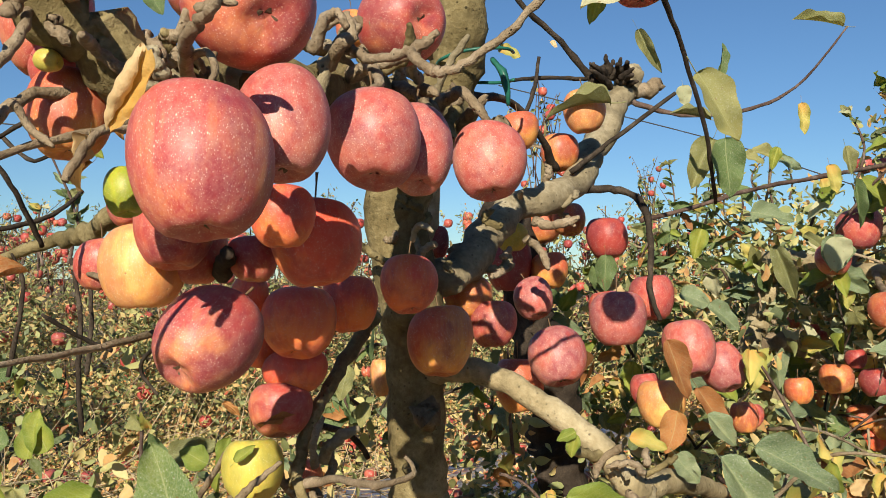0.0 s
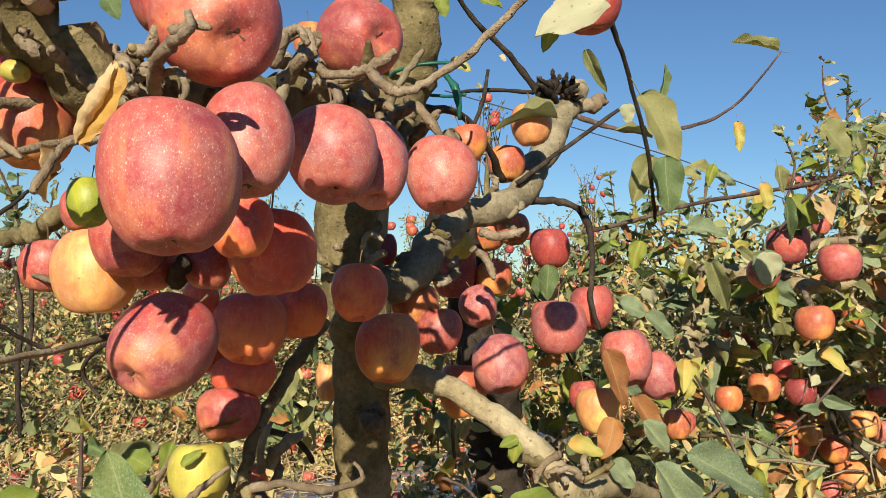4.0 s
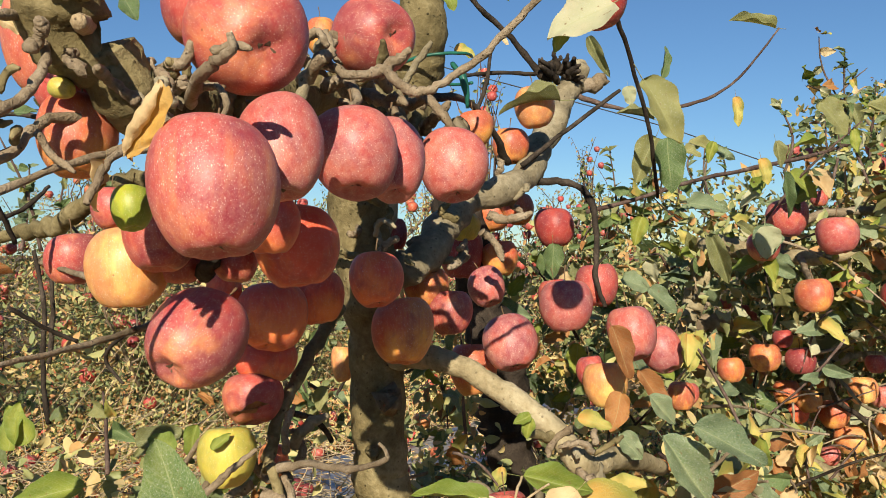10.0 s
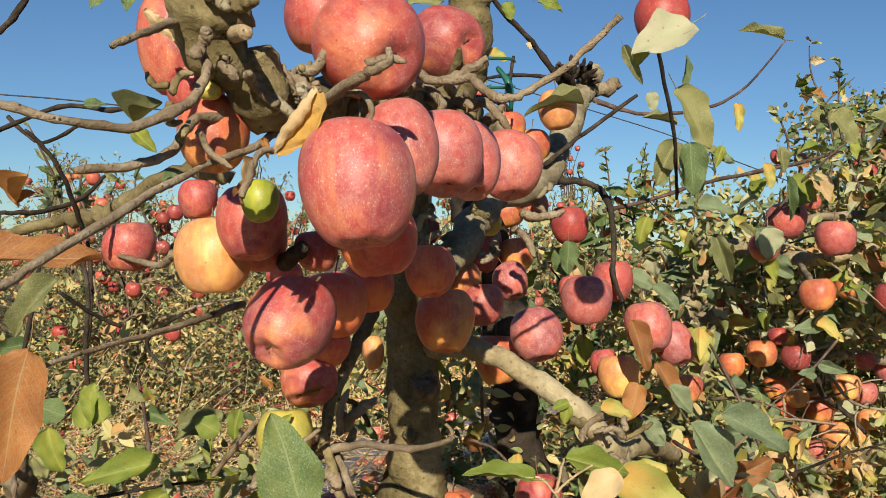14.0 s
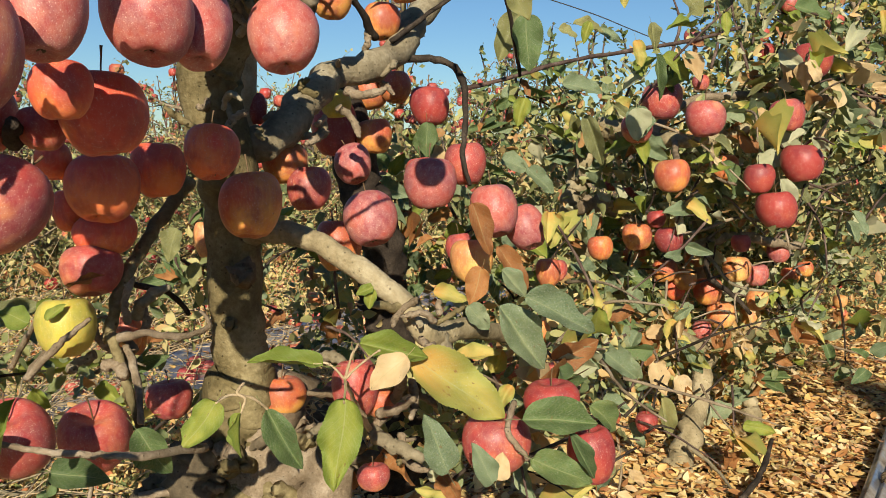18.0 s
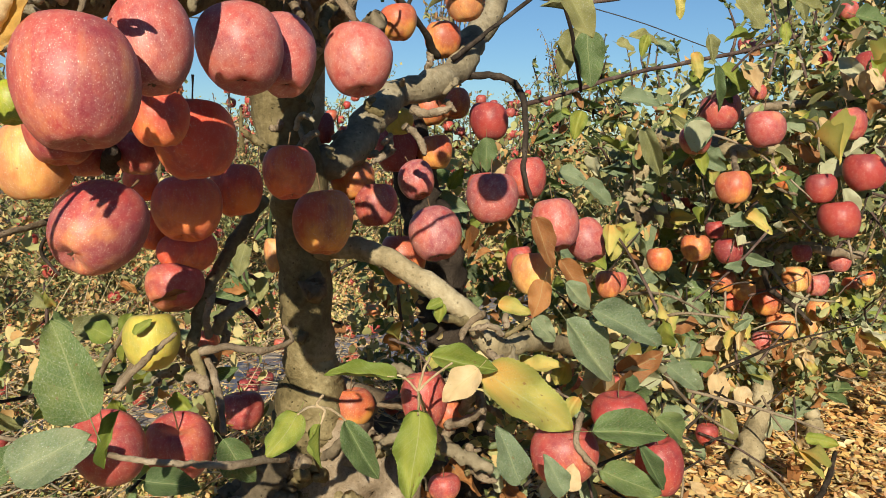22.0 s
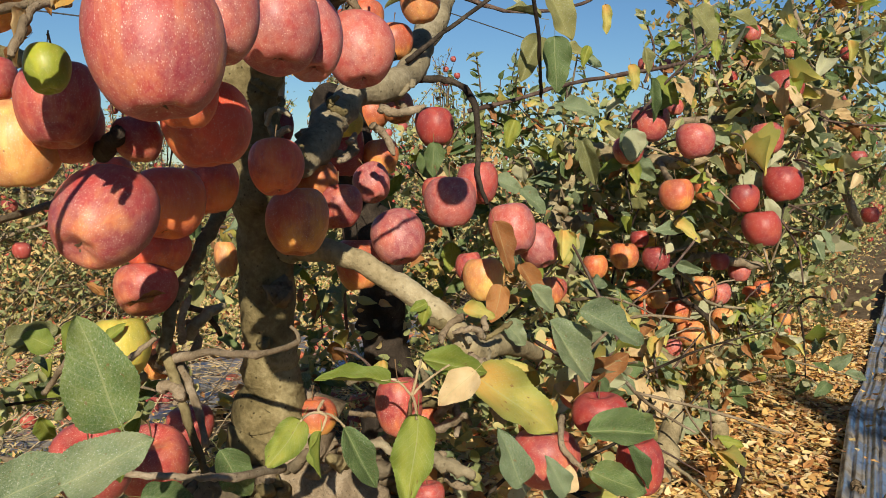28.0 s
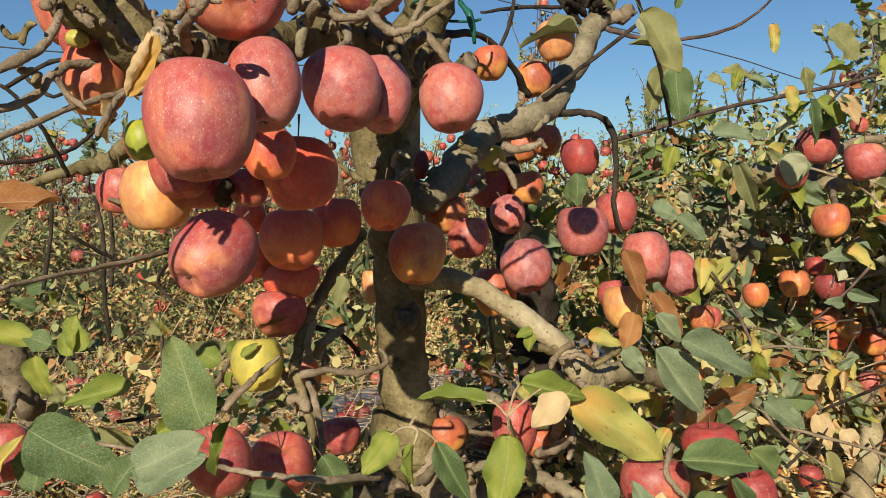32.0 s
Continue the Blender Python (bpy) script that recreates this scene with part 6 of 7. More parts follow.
def rolled_leaf(tree, base, tip, width):
    """A dead leaf, its one side rolled in over a puckered, open amber face."""
    a, b = Vector(base), Vector(tip)
    along, size = (b - a).normalized(), (b - a).length
    face = Vector((-0.1, -0.95, 0.25))
    face = (face - along * face.dot(along)).normalized()
    side = face.cross(along)
    for name, s0, s1, mat in (("rolled_edge", -1.0, 0.0, LEAF["tan"]), ("leaf", 0.0, 1.0, LEAF["amber"])):
        verts, faces, uvs = [], [], []
        nu, nv = 30, 14
        for i in range(nu + 1):
            t = i / nu
            half = width * 0.5 * math.sin(math.pi * min(0.98, 0.10 + 0.88 * t)) ** 0.6
            for j in range(nv + 1):
                u = s0 + (s1 - s0) * j / nv
                if u < 0:
                    ang, r = -u * 4.6 * (0.7 + 0.4 * math.sin(3 * t)), half * 0.42 * (1 + 0.45 * u)
                    x, z = -r * math.sin(ang) * 1.1, r * (1 - math.cos(ang))
                else:
                    x, z = half * 1.3 * u, half * (0.5 * u * u + 0.22 * math.sin(9 * t + 5 * u) * u + 0.10 * math.sin(23 * t + 9 * u) * u)
                x += width * 0.10 * math.sin(4 * t + 1) + width * 0.02 * math.sin(31 * t + 6 * u)
                verts.append(a + along * (size * (t + 0.02 * math.sin(7 * u + 5 * t))) + side * x + face * z)
                uvs.append((0.5 + 0.5 * u, t))
        w = nv + 1
        faces = [(i * w + j, i * w + j + 1, (i + 1) * w + j + 1, (i + 1) * w + j) for i in range(nu) for j in range(nv)]
        under(name, mesh_of(name, verts, faces, mat, True, uvs), tree, "dry cream leaf edge rolled inwards" if s0 < 0 else "dead leaf with a puckered amber face")


rolled_leaf(near_tree, (-0.163, 0.455, 1.027), (-0.187, 0.475, 0.983), 0.026)
leaf(near_tree, -0.226, 0.927, 0.700, -0.206, 0.931, 0.719, 0.013, "lime", "flat", 0)
leaf(near_tree, -0.208, 0.5, 0.969, -0.222, 0.5, 0.957, 0.006, "brown", "fold", 0)
leaf(near_tree, -0.384, 0.575, 0.839, -0.408, 0.575, 0.731, 0.051, "brown", "flat", -20)
leaf(near_tree, -0.55, 0.82, 0.895, -0.396, 0.79, 0.92, 0.042, "brown", "flat", -15)
leaf(near_tree, -0.431, 0.78, 0.886, -0.48, 0.78, 0.828, 0.034, "olive", "fold", 0)
leaf(near_tree, -0.44, 0.9, 0.709, -0.43, 0.9, 0.763, 0.027, "lime", "flat", 0)
leaf(near_tree, -0.46, 0.9, 0.724, -0.499, 0.9, 0.737, 0.03, "green", "flat", 0)
leaf(near_tree, -0.473, 0.88, 0.714, -0.458, 0.88, 0.662, 0.033, "lime", "fold", 0)
leaf(near_tree, -0.344, 0.86, 0.679, -0.436, 0.86, 0.661, 0.033, "lime", "flat", 0)
leaf(near_tree, -0.332, 1.25, 0.657, -0.411, 1.25, 0.62, 0.036, "olive", "flat", 0)
leaf(near_tree, -0.301, 1.2, 0.676, -0.313, 1.2, 0.626, 0.026, "lime", "fold", 0)
leaf(near_tree, -0.451, 0.75, 0.988, -0.464, 0.75, 0.956, 0.027, "brown", "curl", 0)
leaf(near_tree, -0.464, 0.75, 0.962, -0.444, 0.75, 0.972, 0.016, "brown", "fold", 0)
leaf(near_tree, -0.393, 0.8, 1.192, -0.412, 0.8, 1.166, 0.026, "green", "flat", 0)
leaf(near_tree, -0.368, 0.8, 1.19, -0.376, 0.8, 1.165, 0.021, "green", "flat", 0)
leaf(near_tree, -0.391, 0.9, 1.053, -0.363, 0.9, 1.03, 0.02, "lime", "fold", 0)
leaf(near_tree, -0.476, 1, 1.095, -0.449, 1, 1.099, 0.015, "green", "fold", 0)
leaf(near_tree, -0.401, 0.95, 1.068, -0.372, 0.95, 1.099, 0.03, "olive", "curl", 0)
leaf(near_tree, -0.359, 1, 1.012, -0.383, 1, 0.988, 0.022, "green", "flat", 0)
limb(near_tree, "twig", "dark", (-0.428, 0.62, 1.093, 0.002), (-0.414, 0.62, 1.111, 0.0029), (-0.401, 0.62, 1.134, 0.0027))
leaf(near_tree, -0.275, 0.5, 1.076, -0.251, 0.5, 1.062, 0.011, "tan", "crumple", 0)
leaf(near_tree, -0.284, 0.5, 1.085, -0.272, 0.5, 1.075, 0.008, "tan", "crumple", 0)
leaf(near_tree, -0.206, 0.49, 0.983, -0.216, 0.49, 0.951, 0.008, "tan", "crumple", 0)
leaf(near_tree, -0.202, 0.52, 1.001, -0.199, 0.52, 0.986, 0.006, "brown", "crumple", 0)
limb(near_tree, "twig", "twig", (-0.252, 0.93, 0.63, 0.0044), (-0.215, 0.91, 0.669, 0.0043), (-0.191, 0.905, 0.69, 0.0036), (-0.17, 0.9, 0.707, 0.0021))
limb(near_tree, "twig", "twig", (-0.252, 0.93, 0.63, 0.0052), (-0.24, 0.95, 0.651, 0.0045), (-0.223, 0.96, 0.664, 0.003))
limb(near_tree, "twig", "twig", (-0.151, 0.98, 0.654, 0.0054), (-0.132, 0.95, 0.619, 0.0045), (-0.12, 0.9, 0.581, 0.0036))
leaf(near_tree, -0.25, 0.97, 0.759, -0.23, 0.97, 0.744, 0.01, "brown", "crumple", 0)
leaf(near_tree, -0.2, 0.93, 0.737, -0.165, 0.93, 0.755, 0.007, "brown", "crumple", 0)
leaf(near_tree, -0.532, 0.9, 0.74, -0.468, 0.9, 0.728, 0.032, "lime", "flat", 0)
leaf(near_tree, -0.418, 0.9, 0.717, -0.441, 0.9, 0.76, 0.03, "lime", "flat", 0)
leaf(near_tree, -0.492, 0.8, 0.578, -0.456, 0.8, 0.637, 0.026, "yellow", "fold", 0)
leaf(near_tree, -0.331, 1.2, 0.64, -0.372, 1.2, 0.659, 0.037, "lime", "flat", 0)
leaf(near_tree, -0.443, 0.8, 0.644, -0.337, 0.8, 0.583, 0.072, "green", "flat", 0)
leaf(near_tree, -0.45, 0.82, 0.563, -0.426, 0.82, 0.651, 0.053, "green", "flat", 0)
leaf(near_tree, -0.282, 0.7, 0.611, -0.211, 0.7, 0.646, 0.047, "teal", "flat", 0)
leaf(near_tree, -0.327, 0.75, 0.584, -0.297, 0.75, 0.632, 0.037, "green", "fold", 0)
third_tree = tagged(new("apple_tree"), "leafy apple tree with grey-green leaves and small fruit", "apple tree", "apple trees in the rows")
third_tree.location = at_row(2.75, 0)
crng = np.random.RandomState(77)
# spots cleared of leaves so the camera and the sun reach them
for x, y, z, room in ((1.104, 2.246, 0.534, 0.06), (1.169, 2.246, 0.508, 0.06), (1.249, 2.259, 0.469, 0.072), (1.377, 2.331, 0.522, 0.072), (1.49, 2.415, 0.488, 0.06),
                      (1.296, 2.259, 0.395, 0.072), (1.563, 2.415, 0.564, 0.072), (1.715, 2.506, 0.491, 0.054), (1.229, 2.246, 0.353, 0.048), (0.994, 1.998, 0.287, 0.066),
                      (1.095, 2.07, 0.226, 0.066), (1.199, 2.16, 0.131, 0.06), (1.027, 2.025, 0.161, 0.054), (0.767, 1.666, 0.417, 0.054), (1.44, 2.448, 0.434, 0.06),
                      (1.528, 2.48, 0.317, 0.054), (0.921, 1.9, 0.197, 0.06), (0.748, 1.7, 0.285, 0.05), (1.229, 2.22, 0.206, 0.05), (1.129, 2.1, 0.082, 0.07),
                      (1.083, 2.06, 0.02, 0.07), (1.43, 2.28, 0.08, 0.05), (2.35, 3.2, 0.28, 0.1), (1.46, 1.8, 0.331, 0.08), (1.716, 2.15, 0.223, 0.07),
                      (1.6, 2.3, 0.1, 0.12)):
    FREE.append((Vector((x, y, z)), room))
clothe(second_tree, crng, (0.873, 2.050, 0.991), (0.18, 0.10, 0.09), 18, MIX_GREEN, 50)
clothe(second_tree, crng, (1.048, 2.050, 1.017), (0.16, 0.10, 0.14), 20, MIX_GREEN, 80)
clothe(second_tree, crng, (1.196, 2.000, 1.054), (0.14, 0.10, 0.16), 20, MIX_ALL, 90)
clothe(second_tree, crng, (1.271, 1.800, 0.915), (0.12, 0.12, 0.22), 26, MIX_LIT, 180)
clothe(second_tree, crng, (1.179, 1.880, 0.834), (0.16, 0.1, 0.12), 24, MIX_LIT, 120)
clothe(second_tree, crng, (1.199, 2.250, 0.804), (0.2, 0.14, 0.12), 18, MIX_ALL, 200)
clothe(third_tree, crng, (0.993, 2.200, 0.794), (0.2, 0.12, 0.14), 16, MIX_GREEN, 220)
clothe(second_tree, crng, (0.931, 2.200, 0.571), (0.14, 0.12, 0.1), 18, MIX_GREEN, 160)
clothe(third_tree, crng, (1.253, 2.500, 0.519), (0.24, 0.12, 0.14), 16, MIX_ALL, 240)
clothe(third_tree, crng, (1.609, 2.620, 0.510), (0.22, 0.14, 0.14), 22, MIX_ALL, 240)
clothe(second_tree, crng, (0.814, 1.845, 0.431), (0.138, 0.092, 0.115), 24, MIX_GREEN, 60)
clothe(second_tree, crng, (1.04, 2.023, 0.364), (0.161, 0.115, 0.115), 28, MIX_DRY, 110)
clothe(second_tree, crng, (1.369, 2.32, 0.225), (0.184, 0.115, 0.138), 24, MIX_DRY, 160)
clothe(third_tree, crng, (1.490, 2.300, 0.331), (0.2, 0.14, 0.14), 26, MIX_GREEN, 200)
clothe(second_tree, crng, (0.822, 1.785, 0.294), (0.092, 0.092, 0.092), 15, MIX_DRY, 40)
clothe(third_tree, crng, (1.743, 2.500, 0.391), (0.2, 0.2, 0.2), 16, MIX_GREEN, 200)
clothe(third_tree, crng, (2.010, 2.600, 0.699), (0.25, 0.2, 0.35), 20, MIX_GREEN, 420)
clothe(third_tree, crng, (2.097, 2.600, 1.213), (0.3, 0.25, 0.3), 18, MIX_ALL, 420)
clothe(second_tree, crng, (1.434, 2.300, 1.231), (0.16, 0.14, 0.12), 18, MIX_GREEN, 150)
clothe(second_tree, crng, (1.704, 2.400, 1.345), (0.18, 0.14, 0.14), 20, MIX_GREEN, 200)
clothe(second_tree, crng, (1.805, 2.300, 1.211), (0.16, 0.14, 0.14), 22, MIX_ALL, 200)
clothe(second_tree, crng, (2.019, 2.400, 1.380), (0.14, 0.14, 0.18), 18, MIX_GREEN, 200)
clothe(second_tree, crng, (1.492, 2.600, 1.364), (0.14, 0.12, 0.1), 12, MIX_ALL, 80)
clothe(second_tree, crng, (1.863, 2.300, 0.978), (0.16, 0.14, 0.14), 18, MIX_GREEN, 200)
limb(second_tree, "limb", "twig", (1.968, 2.35, 0.717, 0.0152), (1.839, 2.35, 0.979, 0.0121), (1.796, 2.4, 1.24, 0.0084), (1.734, 2.45, 1.465, 0.0056), (1.741, 2.5, 1.586, 0.0029))
limb(second_tree, "twig", "twig", (1.839, 2.35, 0.979, 0.0093), (1.573, 2.35, 1.172, 0.0063), (1.445, 2.35, 1.273, 0.0045), (1.39, 2.4, 1.382, 0.0027))
limb(second_tree, "twig", "red", (1.796, 2.4, 1.24, 0.0056), (1.92, 2.4, 1.356, 0.0047), (1.999, 2.4, 1.508, 0.0028))
apple(1.422, 2.2, 1.302, 0.057, 1, "red")
apple(1.385, 2.25, 1.173, 0.051, 1, "deep")
apple(1.597, 2.25, 1.267, 0.052, 1, "red")
apple(1.581, 2.1, 1.101, 0.056, 1, "red")
apple(1.843, 2.3, 1.275, 0.047, 1, "deep")
apple(1.203, 2.3, 1.208, 0.045, 1, "red")
apple(1.824, 2.2, 0.94, 0.05, 1, "red")
apple(1.744, 2.2, 0.904, 0.042, 1, "orange")
apple(1.879, 2.2, 0.763, 0.054, 1, "deep")
clothe(second_tree, crng, (1.203, 2.356, 0.611), (0.161, 0.092, 0.115), 15, MIX_GREEN, 30)
clothe(second_tree, crng, (1.345, 2.32, 0.68), (0.161, 0.092, 0.115), 15, MIX_GREEN, 30)
clothe(second_tree, crng, (0.959, 2.000, 0.732), (0.1, 0.08, 0.08), 10, MIX_ALL, 20)
clothe(second_tree, crng, (1.455, 2.32, 0.643), (0.138, 0.092, 0.115), 15, MIX_GREEN, 40)
clothe(second_tree, crng, (1.323, 2.000, 0.497), (0.14, 0.08, 0.08), 12, MIX_GREEN, 40)
limb(second_tree, "twig", "twig", (0.907, 2.1, 0.717, 0.0069), (0.966, 1.98, 0.675, 0.0051), (1.058, 1.95, 0.683, 0.0043), (1.152, 1.93, 0.719, 0.0036), (1.258, 1.93, 0.702, 0.0029))
limb(second_tree, "twig", "grey", (1.157, 2.15, 0.62, 0.0063), (1.131, 2, 0.594, 0.0045), (1.185, 1.98, 0.535, 0.0037), (1.295, 1.98, 0.517, 0.003))
clothe(second_tree, crng, (0.703, 2.100, 0.775), (0.14, 0.12, 0.14), 14, MIX_GREEN, 120)
clothe(second_tree, crng, (0.586, 1.500, 0.591), (0.08, 0.06, 0.06), 8, MIX_GREEN, 30)
clothe(near_tree, crng, (0.476, 1.250, 0.548), (0.12, 0.06, 0.08), 10, MIX_DRY, 20)
clothe(near_tree, crng, (0.303, 1.250, 0.498), (0.14, 0.06, 0.12), 8, MIX_DRY, 20)
clothe(near_tree, crng, (0.523, 1.750, 0.712), (0.2, 0.1, 0.14), 10, MIX_GREEN, 60)
clothe(near_tree, crng, (0.132, 1.600, 0.517), (0.14, 0.1, 0.1), 10, MIX_GREEN, 40)
clothe(near_tree, crng, (-0.234, 1.300, 0.410), (0.2, 0.06, 0.06), 6, MIX_SHOOT, 20)
clothe(near_tree, crng, (-0.464, 1.200, 0.549), (0.2, 0.1, 0.08), 8, MIX_SHOOT, 30)
clothe(near_tree, crng, (-0.636, 1.200, 0.644), (0.12, 0.1, 0.15), 10, MIX_SHOOT, 30)
limb(near_tree, "limb", "rough", (-0.598, 1.0, 0.739, 0.02), (-0.569, 1.0, 0.699, 0.021), (-0.559, 1.0, 0.66, 0.019), (-0.555, 1.01, 0.621, 0.018), (-0.547, 1.03, 0.583, 0.017), (-0.551, 1.05, 0.531, 0.018), wobble=0.3)
limb(third_tree, "trunk", "bark", (*at_row(2.75, 0, -0.05), 0.055), (*at_row(2.75, 0.02, 0.3), 0.045), (*at_row(2.8, 0.0, 0.8), 0.035), (*at_row(2.7, 0.05, 1.2), 0.015), (*at_row(2.75, 0.0, 1.45), 0.004))
for k in range(7):
    limb(third_tree, "limb", "twig", (*at_row(2.75, 0, 0.35 + 0.11 * k), 0.016), (*at_row(2.75 + 0.3 * math.cos(k * 2.2), 0.3 * math.sin(k * 2.2), 0.45 + 0.11 * k), 0.011), (*at_row(2.75 + 0.6 * math.cos(k * 2.2 + 0.3), 0.55 * math.sin(k * 2.2 + 0.3), 0.5 + 0.11 * k), 0.004))
for k, (u, v, z) in enumerate(((0, 0, 0.5), (0.35, -0.2, 0.7), (-0.35, 0.1, 0.8), (0.1, -0.3, 0.95), (0.3, 0.2, 1.0), (0.4, -0.3, 0.4), (-0.1, -0.35, 0.6))):
    clothe(third_tree, crng, at_row(2.75 + u, v, z), (0.28, 0.24, 0.2), 12, MIX_ALL, 420)
wrng = np.random.RandomState(99)
whip(second_tree, (1.199, 2.0, 1.099), (1.138, 2.0, 1.441), wrng, 18, 0.036)
whip(second_tree, (1.048, 1.9, 1.09), (1.034, 1.9, 1.304), wrng, 14, 0.034)
whip(second_tree, (1.027, 2.1, 1.135), (1.008, 2.1, 1.324), wrng, 9, 0.034)
whip(second_tree, (1.249, 2.1, 1.104), (1.281, 2.1, 1.373), wrng, 18, 0.036)
whip(second_tree, (1.265, 2.3, 1.17), (1.249, 2.3, 1.308), wrng, 9, 0.034)
whip(second_tree, (1.413, 2.0, 1.061), (1.434, 2.0, 1.287), wrng, 16, 0.04)
whip(second_tree, (1.261, 2.1, 1.13), (1.278, 2.1, 1.334), wrng, 14, 0.036)
whip(second_tree, (1.595, 2.1, 1.037), (1.616, 2.1, 1.277), wrng, 16, 0.036)
whip(second_tree, (1.437, 2.2, 1.03), (1.413, 2.2, 1.233), wrng, 14, 0.036)
whip(third_tree, (0.965, 2.9, 0.982), (0.933, 2.9, 1.329), wrng, 18, 0.034)
whip(third_tree, (0.808, 2.9, 0.981), (0.776, 2.9, 1.303), wrng, 18, 0.032)
whip(third_tree, (0.925, 3.0, 1.026), (0.904, 3.0, 1.236), wrng, 12, 0.032)
whip(third_tree, (0.637, 2.8, 1.018), (0.648, 2.8, 1.214), wrng, 12, 0.03)
whip(third_tree, (1.154, 3.0, 0.984), (1.169, 3.0, 1.218), wrng, 14, 0.034)
whip(third_tree, (0.782, 3.1, 0.963), (0.792, 3.1, 1.18), wrng, 12, 0.032)
whip(third_tree, (1.233, 3.0, 1.182), (1.223, 3.0, 1.318), wrng, 12, 0.032)
whip(third_tree, (1.127, 3.0, 1.181), (1.159, 3.0, 1.349), wrng, 12, 0.032)
whip(third_tree, (1.15, 2.9, 1.101), (1.128, 2.9, 1.318), wrng, 18, 0.034)
whip(third_tree, (1.033, 3.0, 1.028), (1.044, 3.0, 1.292), wrng, 14, 0.034)
whip(near_tree, (-0.716, 1.7, 0.932), (-0.8, 1.7, 1.166), wrng, 16, 0.03)
whip(near_tree, (-0.797, 1.8, 0.932), (-0.78, 1.8, 1.113), wrng, 14, 0.03)
whip(near_tree, (-0.726, 2.0, 0.946), (-0.772, 2.0, 1.121), wrng, 12, 0.03)
whip(near_tree, (-0.679, 2.3, 0.95), (-0.732, 2.3, 1.15), wrng, 14, 0.032)
whip(near_tree, (-0.834, 2.6, 0.952), (-0.86, 2.6, 1.126), wrng, 12, 0.034)
whip(near_tree, (-1.04, 2.2, 0.933), (-1.047, 2.2, 1.093), wrng, 12, 0.034)
clothe(near_tree, crng, (0.25, 1.22, 0.4), (0.12, 0.06, 0.09), 14, MIX_DRY, 70)
clothe(near_tree, crng, (0.46, 1.22, 0.42), (0.12, 0.06, 0.09), 18, MIX_DRY, 70)
clothe(near_tree, crng, (0.62, 1.42, 0.38), (0.12, 0.08, 0.1), 18, MIX_DRY, 80)
clothe(second_tree, crng, (0.992, 1.928, 0.27), (0.149, 0.069, 0.092), 26, MIX_DRY, 60)
clothe(second_tree, crng, (1.182, 2.047, 0.294), (0.149, 0.092, 0.115), 24, MIX_DRY, 80)
clothe(second_tree, crng, (1.312, 2.166, 0.352), (0.161, 0.092, 0.115), 24, MIX_DRY, 80)
clothe(second_tree, crng, (0.56, 1.32, 0.52), (0.1, 0.06, 0.08), 12, MIX_GREEN, 30)
clothe(second_tree, crng, (1.02, 1.66, 0.79), (0.13, 0.05, 0.07), 16, MIX_GREEN, 40)
clothe(second_tree, crng, (1.406, 2.023, 0.683), (0.161, 0.057, 0.081), 19, MIX_GREEN, 50)
clothe(second_tree, crng, (1.005, 2.071, 0.707), (0.103, 0.057, 0.081), 13, MIX_ALL, 40)
clothe(second_tree, crng, (1.146, 2.094, 0.565), (0.161, 0.057, 0.069), 17, MIX_ALL, 50)
clothe(second_tree, crng, (1.25, 1.75, 0.8), (0.16, 0.08, 0.14), 22, MIX_LIT, 80)
limb(near_tree, "petiole", "cut", (-0.0, 0.82, 0.636, 0.0014), (-0.013, 0.815, 0.637, 0.0014), (-0.024, 0.8, 0.634, 0.0013))
limb(near_tree, "petiole", "cut", (-0.0, 0.82, 0.636, 0.0014), (0.014, 0.83, 0.627, 0.0014), (0.028, 0.84, 0.612, 0.0013))
limb(near_tree, "petiole", "cut", (0.003, 0.83, 0.646, 0.0016), (-0.004, 0.82, 0.638, 0.0018), (0.005, 0.82, 0.631, 0.0013), (-0.0, 0.82, 0.615, 0.0012))
leaf(near_tree, -0.0, 0.82, 0.616, -0.007, 0.82, 0.564, 0.012, "lime", "fold", 60)
clothe(second_tree, crng, (1.34, 1.92, 1.06), (0.16, 0.08, 0.1), 26, MIX_GREEN, 60)
clothe(second_tree, crng, (1.48, 2.05, 0.92), (0.16, 0.08, 0.12), 26, MIX_GREEN, 60)
clothe(second_tree, crng, (1.45, 2.05, 0.7), (0.16, 0.08, 0.1), 24, MIX_ALL, 60)
clothe(second_tree, crng, (1.52, 2.1, 1.14), (0.16, 0.08, 0.1), 24, MIX_GREEN, 60)
clothe(second_tree, crng, (0.815, 1.928, 0.542), (0.115, 0.069, 0.081), 15, MIX_GREEN, 30)
clothe(second_tree, crng, (1.6, 2.15, 0.55), (0.16, 0.08, 0.12), 22, MIX_GREEN, 60)
clothe(near_tree, crng, (0.14, 1.95, 0.6), (0.12, 0.08, 0.1), 16, MIX_DEEP, 70)
clothe(near_tree, crng, (0.34, 1.95, 0.58), (0.12, 0.08, 0.12), 18, MIX_DEEP, 80)
clothe(near_tree, crng, (0.5, 1.95, 0.74), (0.14, 0.08, 0.12), 18, MIX_DEEP, 80)
clothe(near_tree, crng, (0.3, 1.85, 0.84), (0.1, 0.06, 0.1), 12, MIX_DEEP, 40)
clothe(near_tree, crng, (-0.06, 1.85, 0.74), (0.06, 0.06, 0.1), 10, MIX_DEEP, 30)
clothe(near_tree, crng, (0.08, 2.1, 0.42), (0.12, 0.08, 0.1), 14, MIX_DEEP, 60)
clothe(near_tree, crng, (0.42, 1.75, 0.42), (0.12, 0.08, 0.1), 14, MIX_DEEP, 60)
clothe(near_tree, crng, (-0.17, 1.65, 0.62), (0.06, 0.06, 0.1), 10, MIX_DEEP, 20)
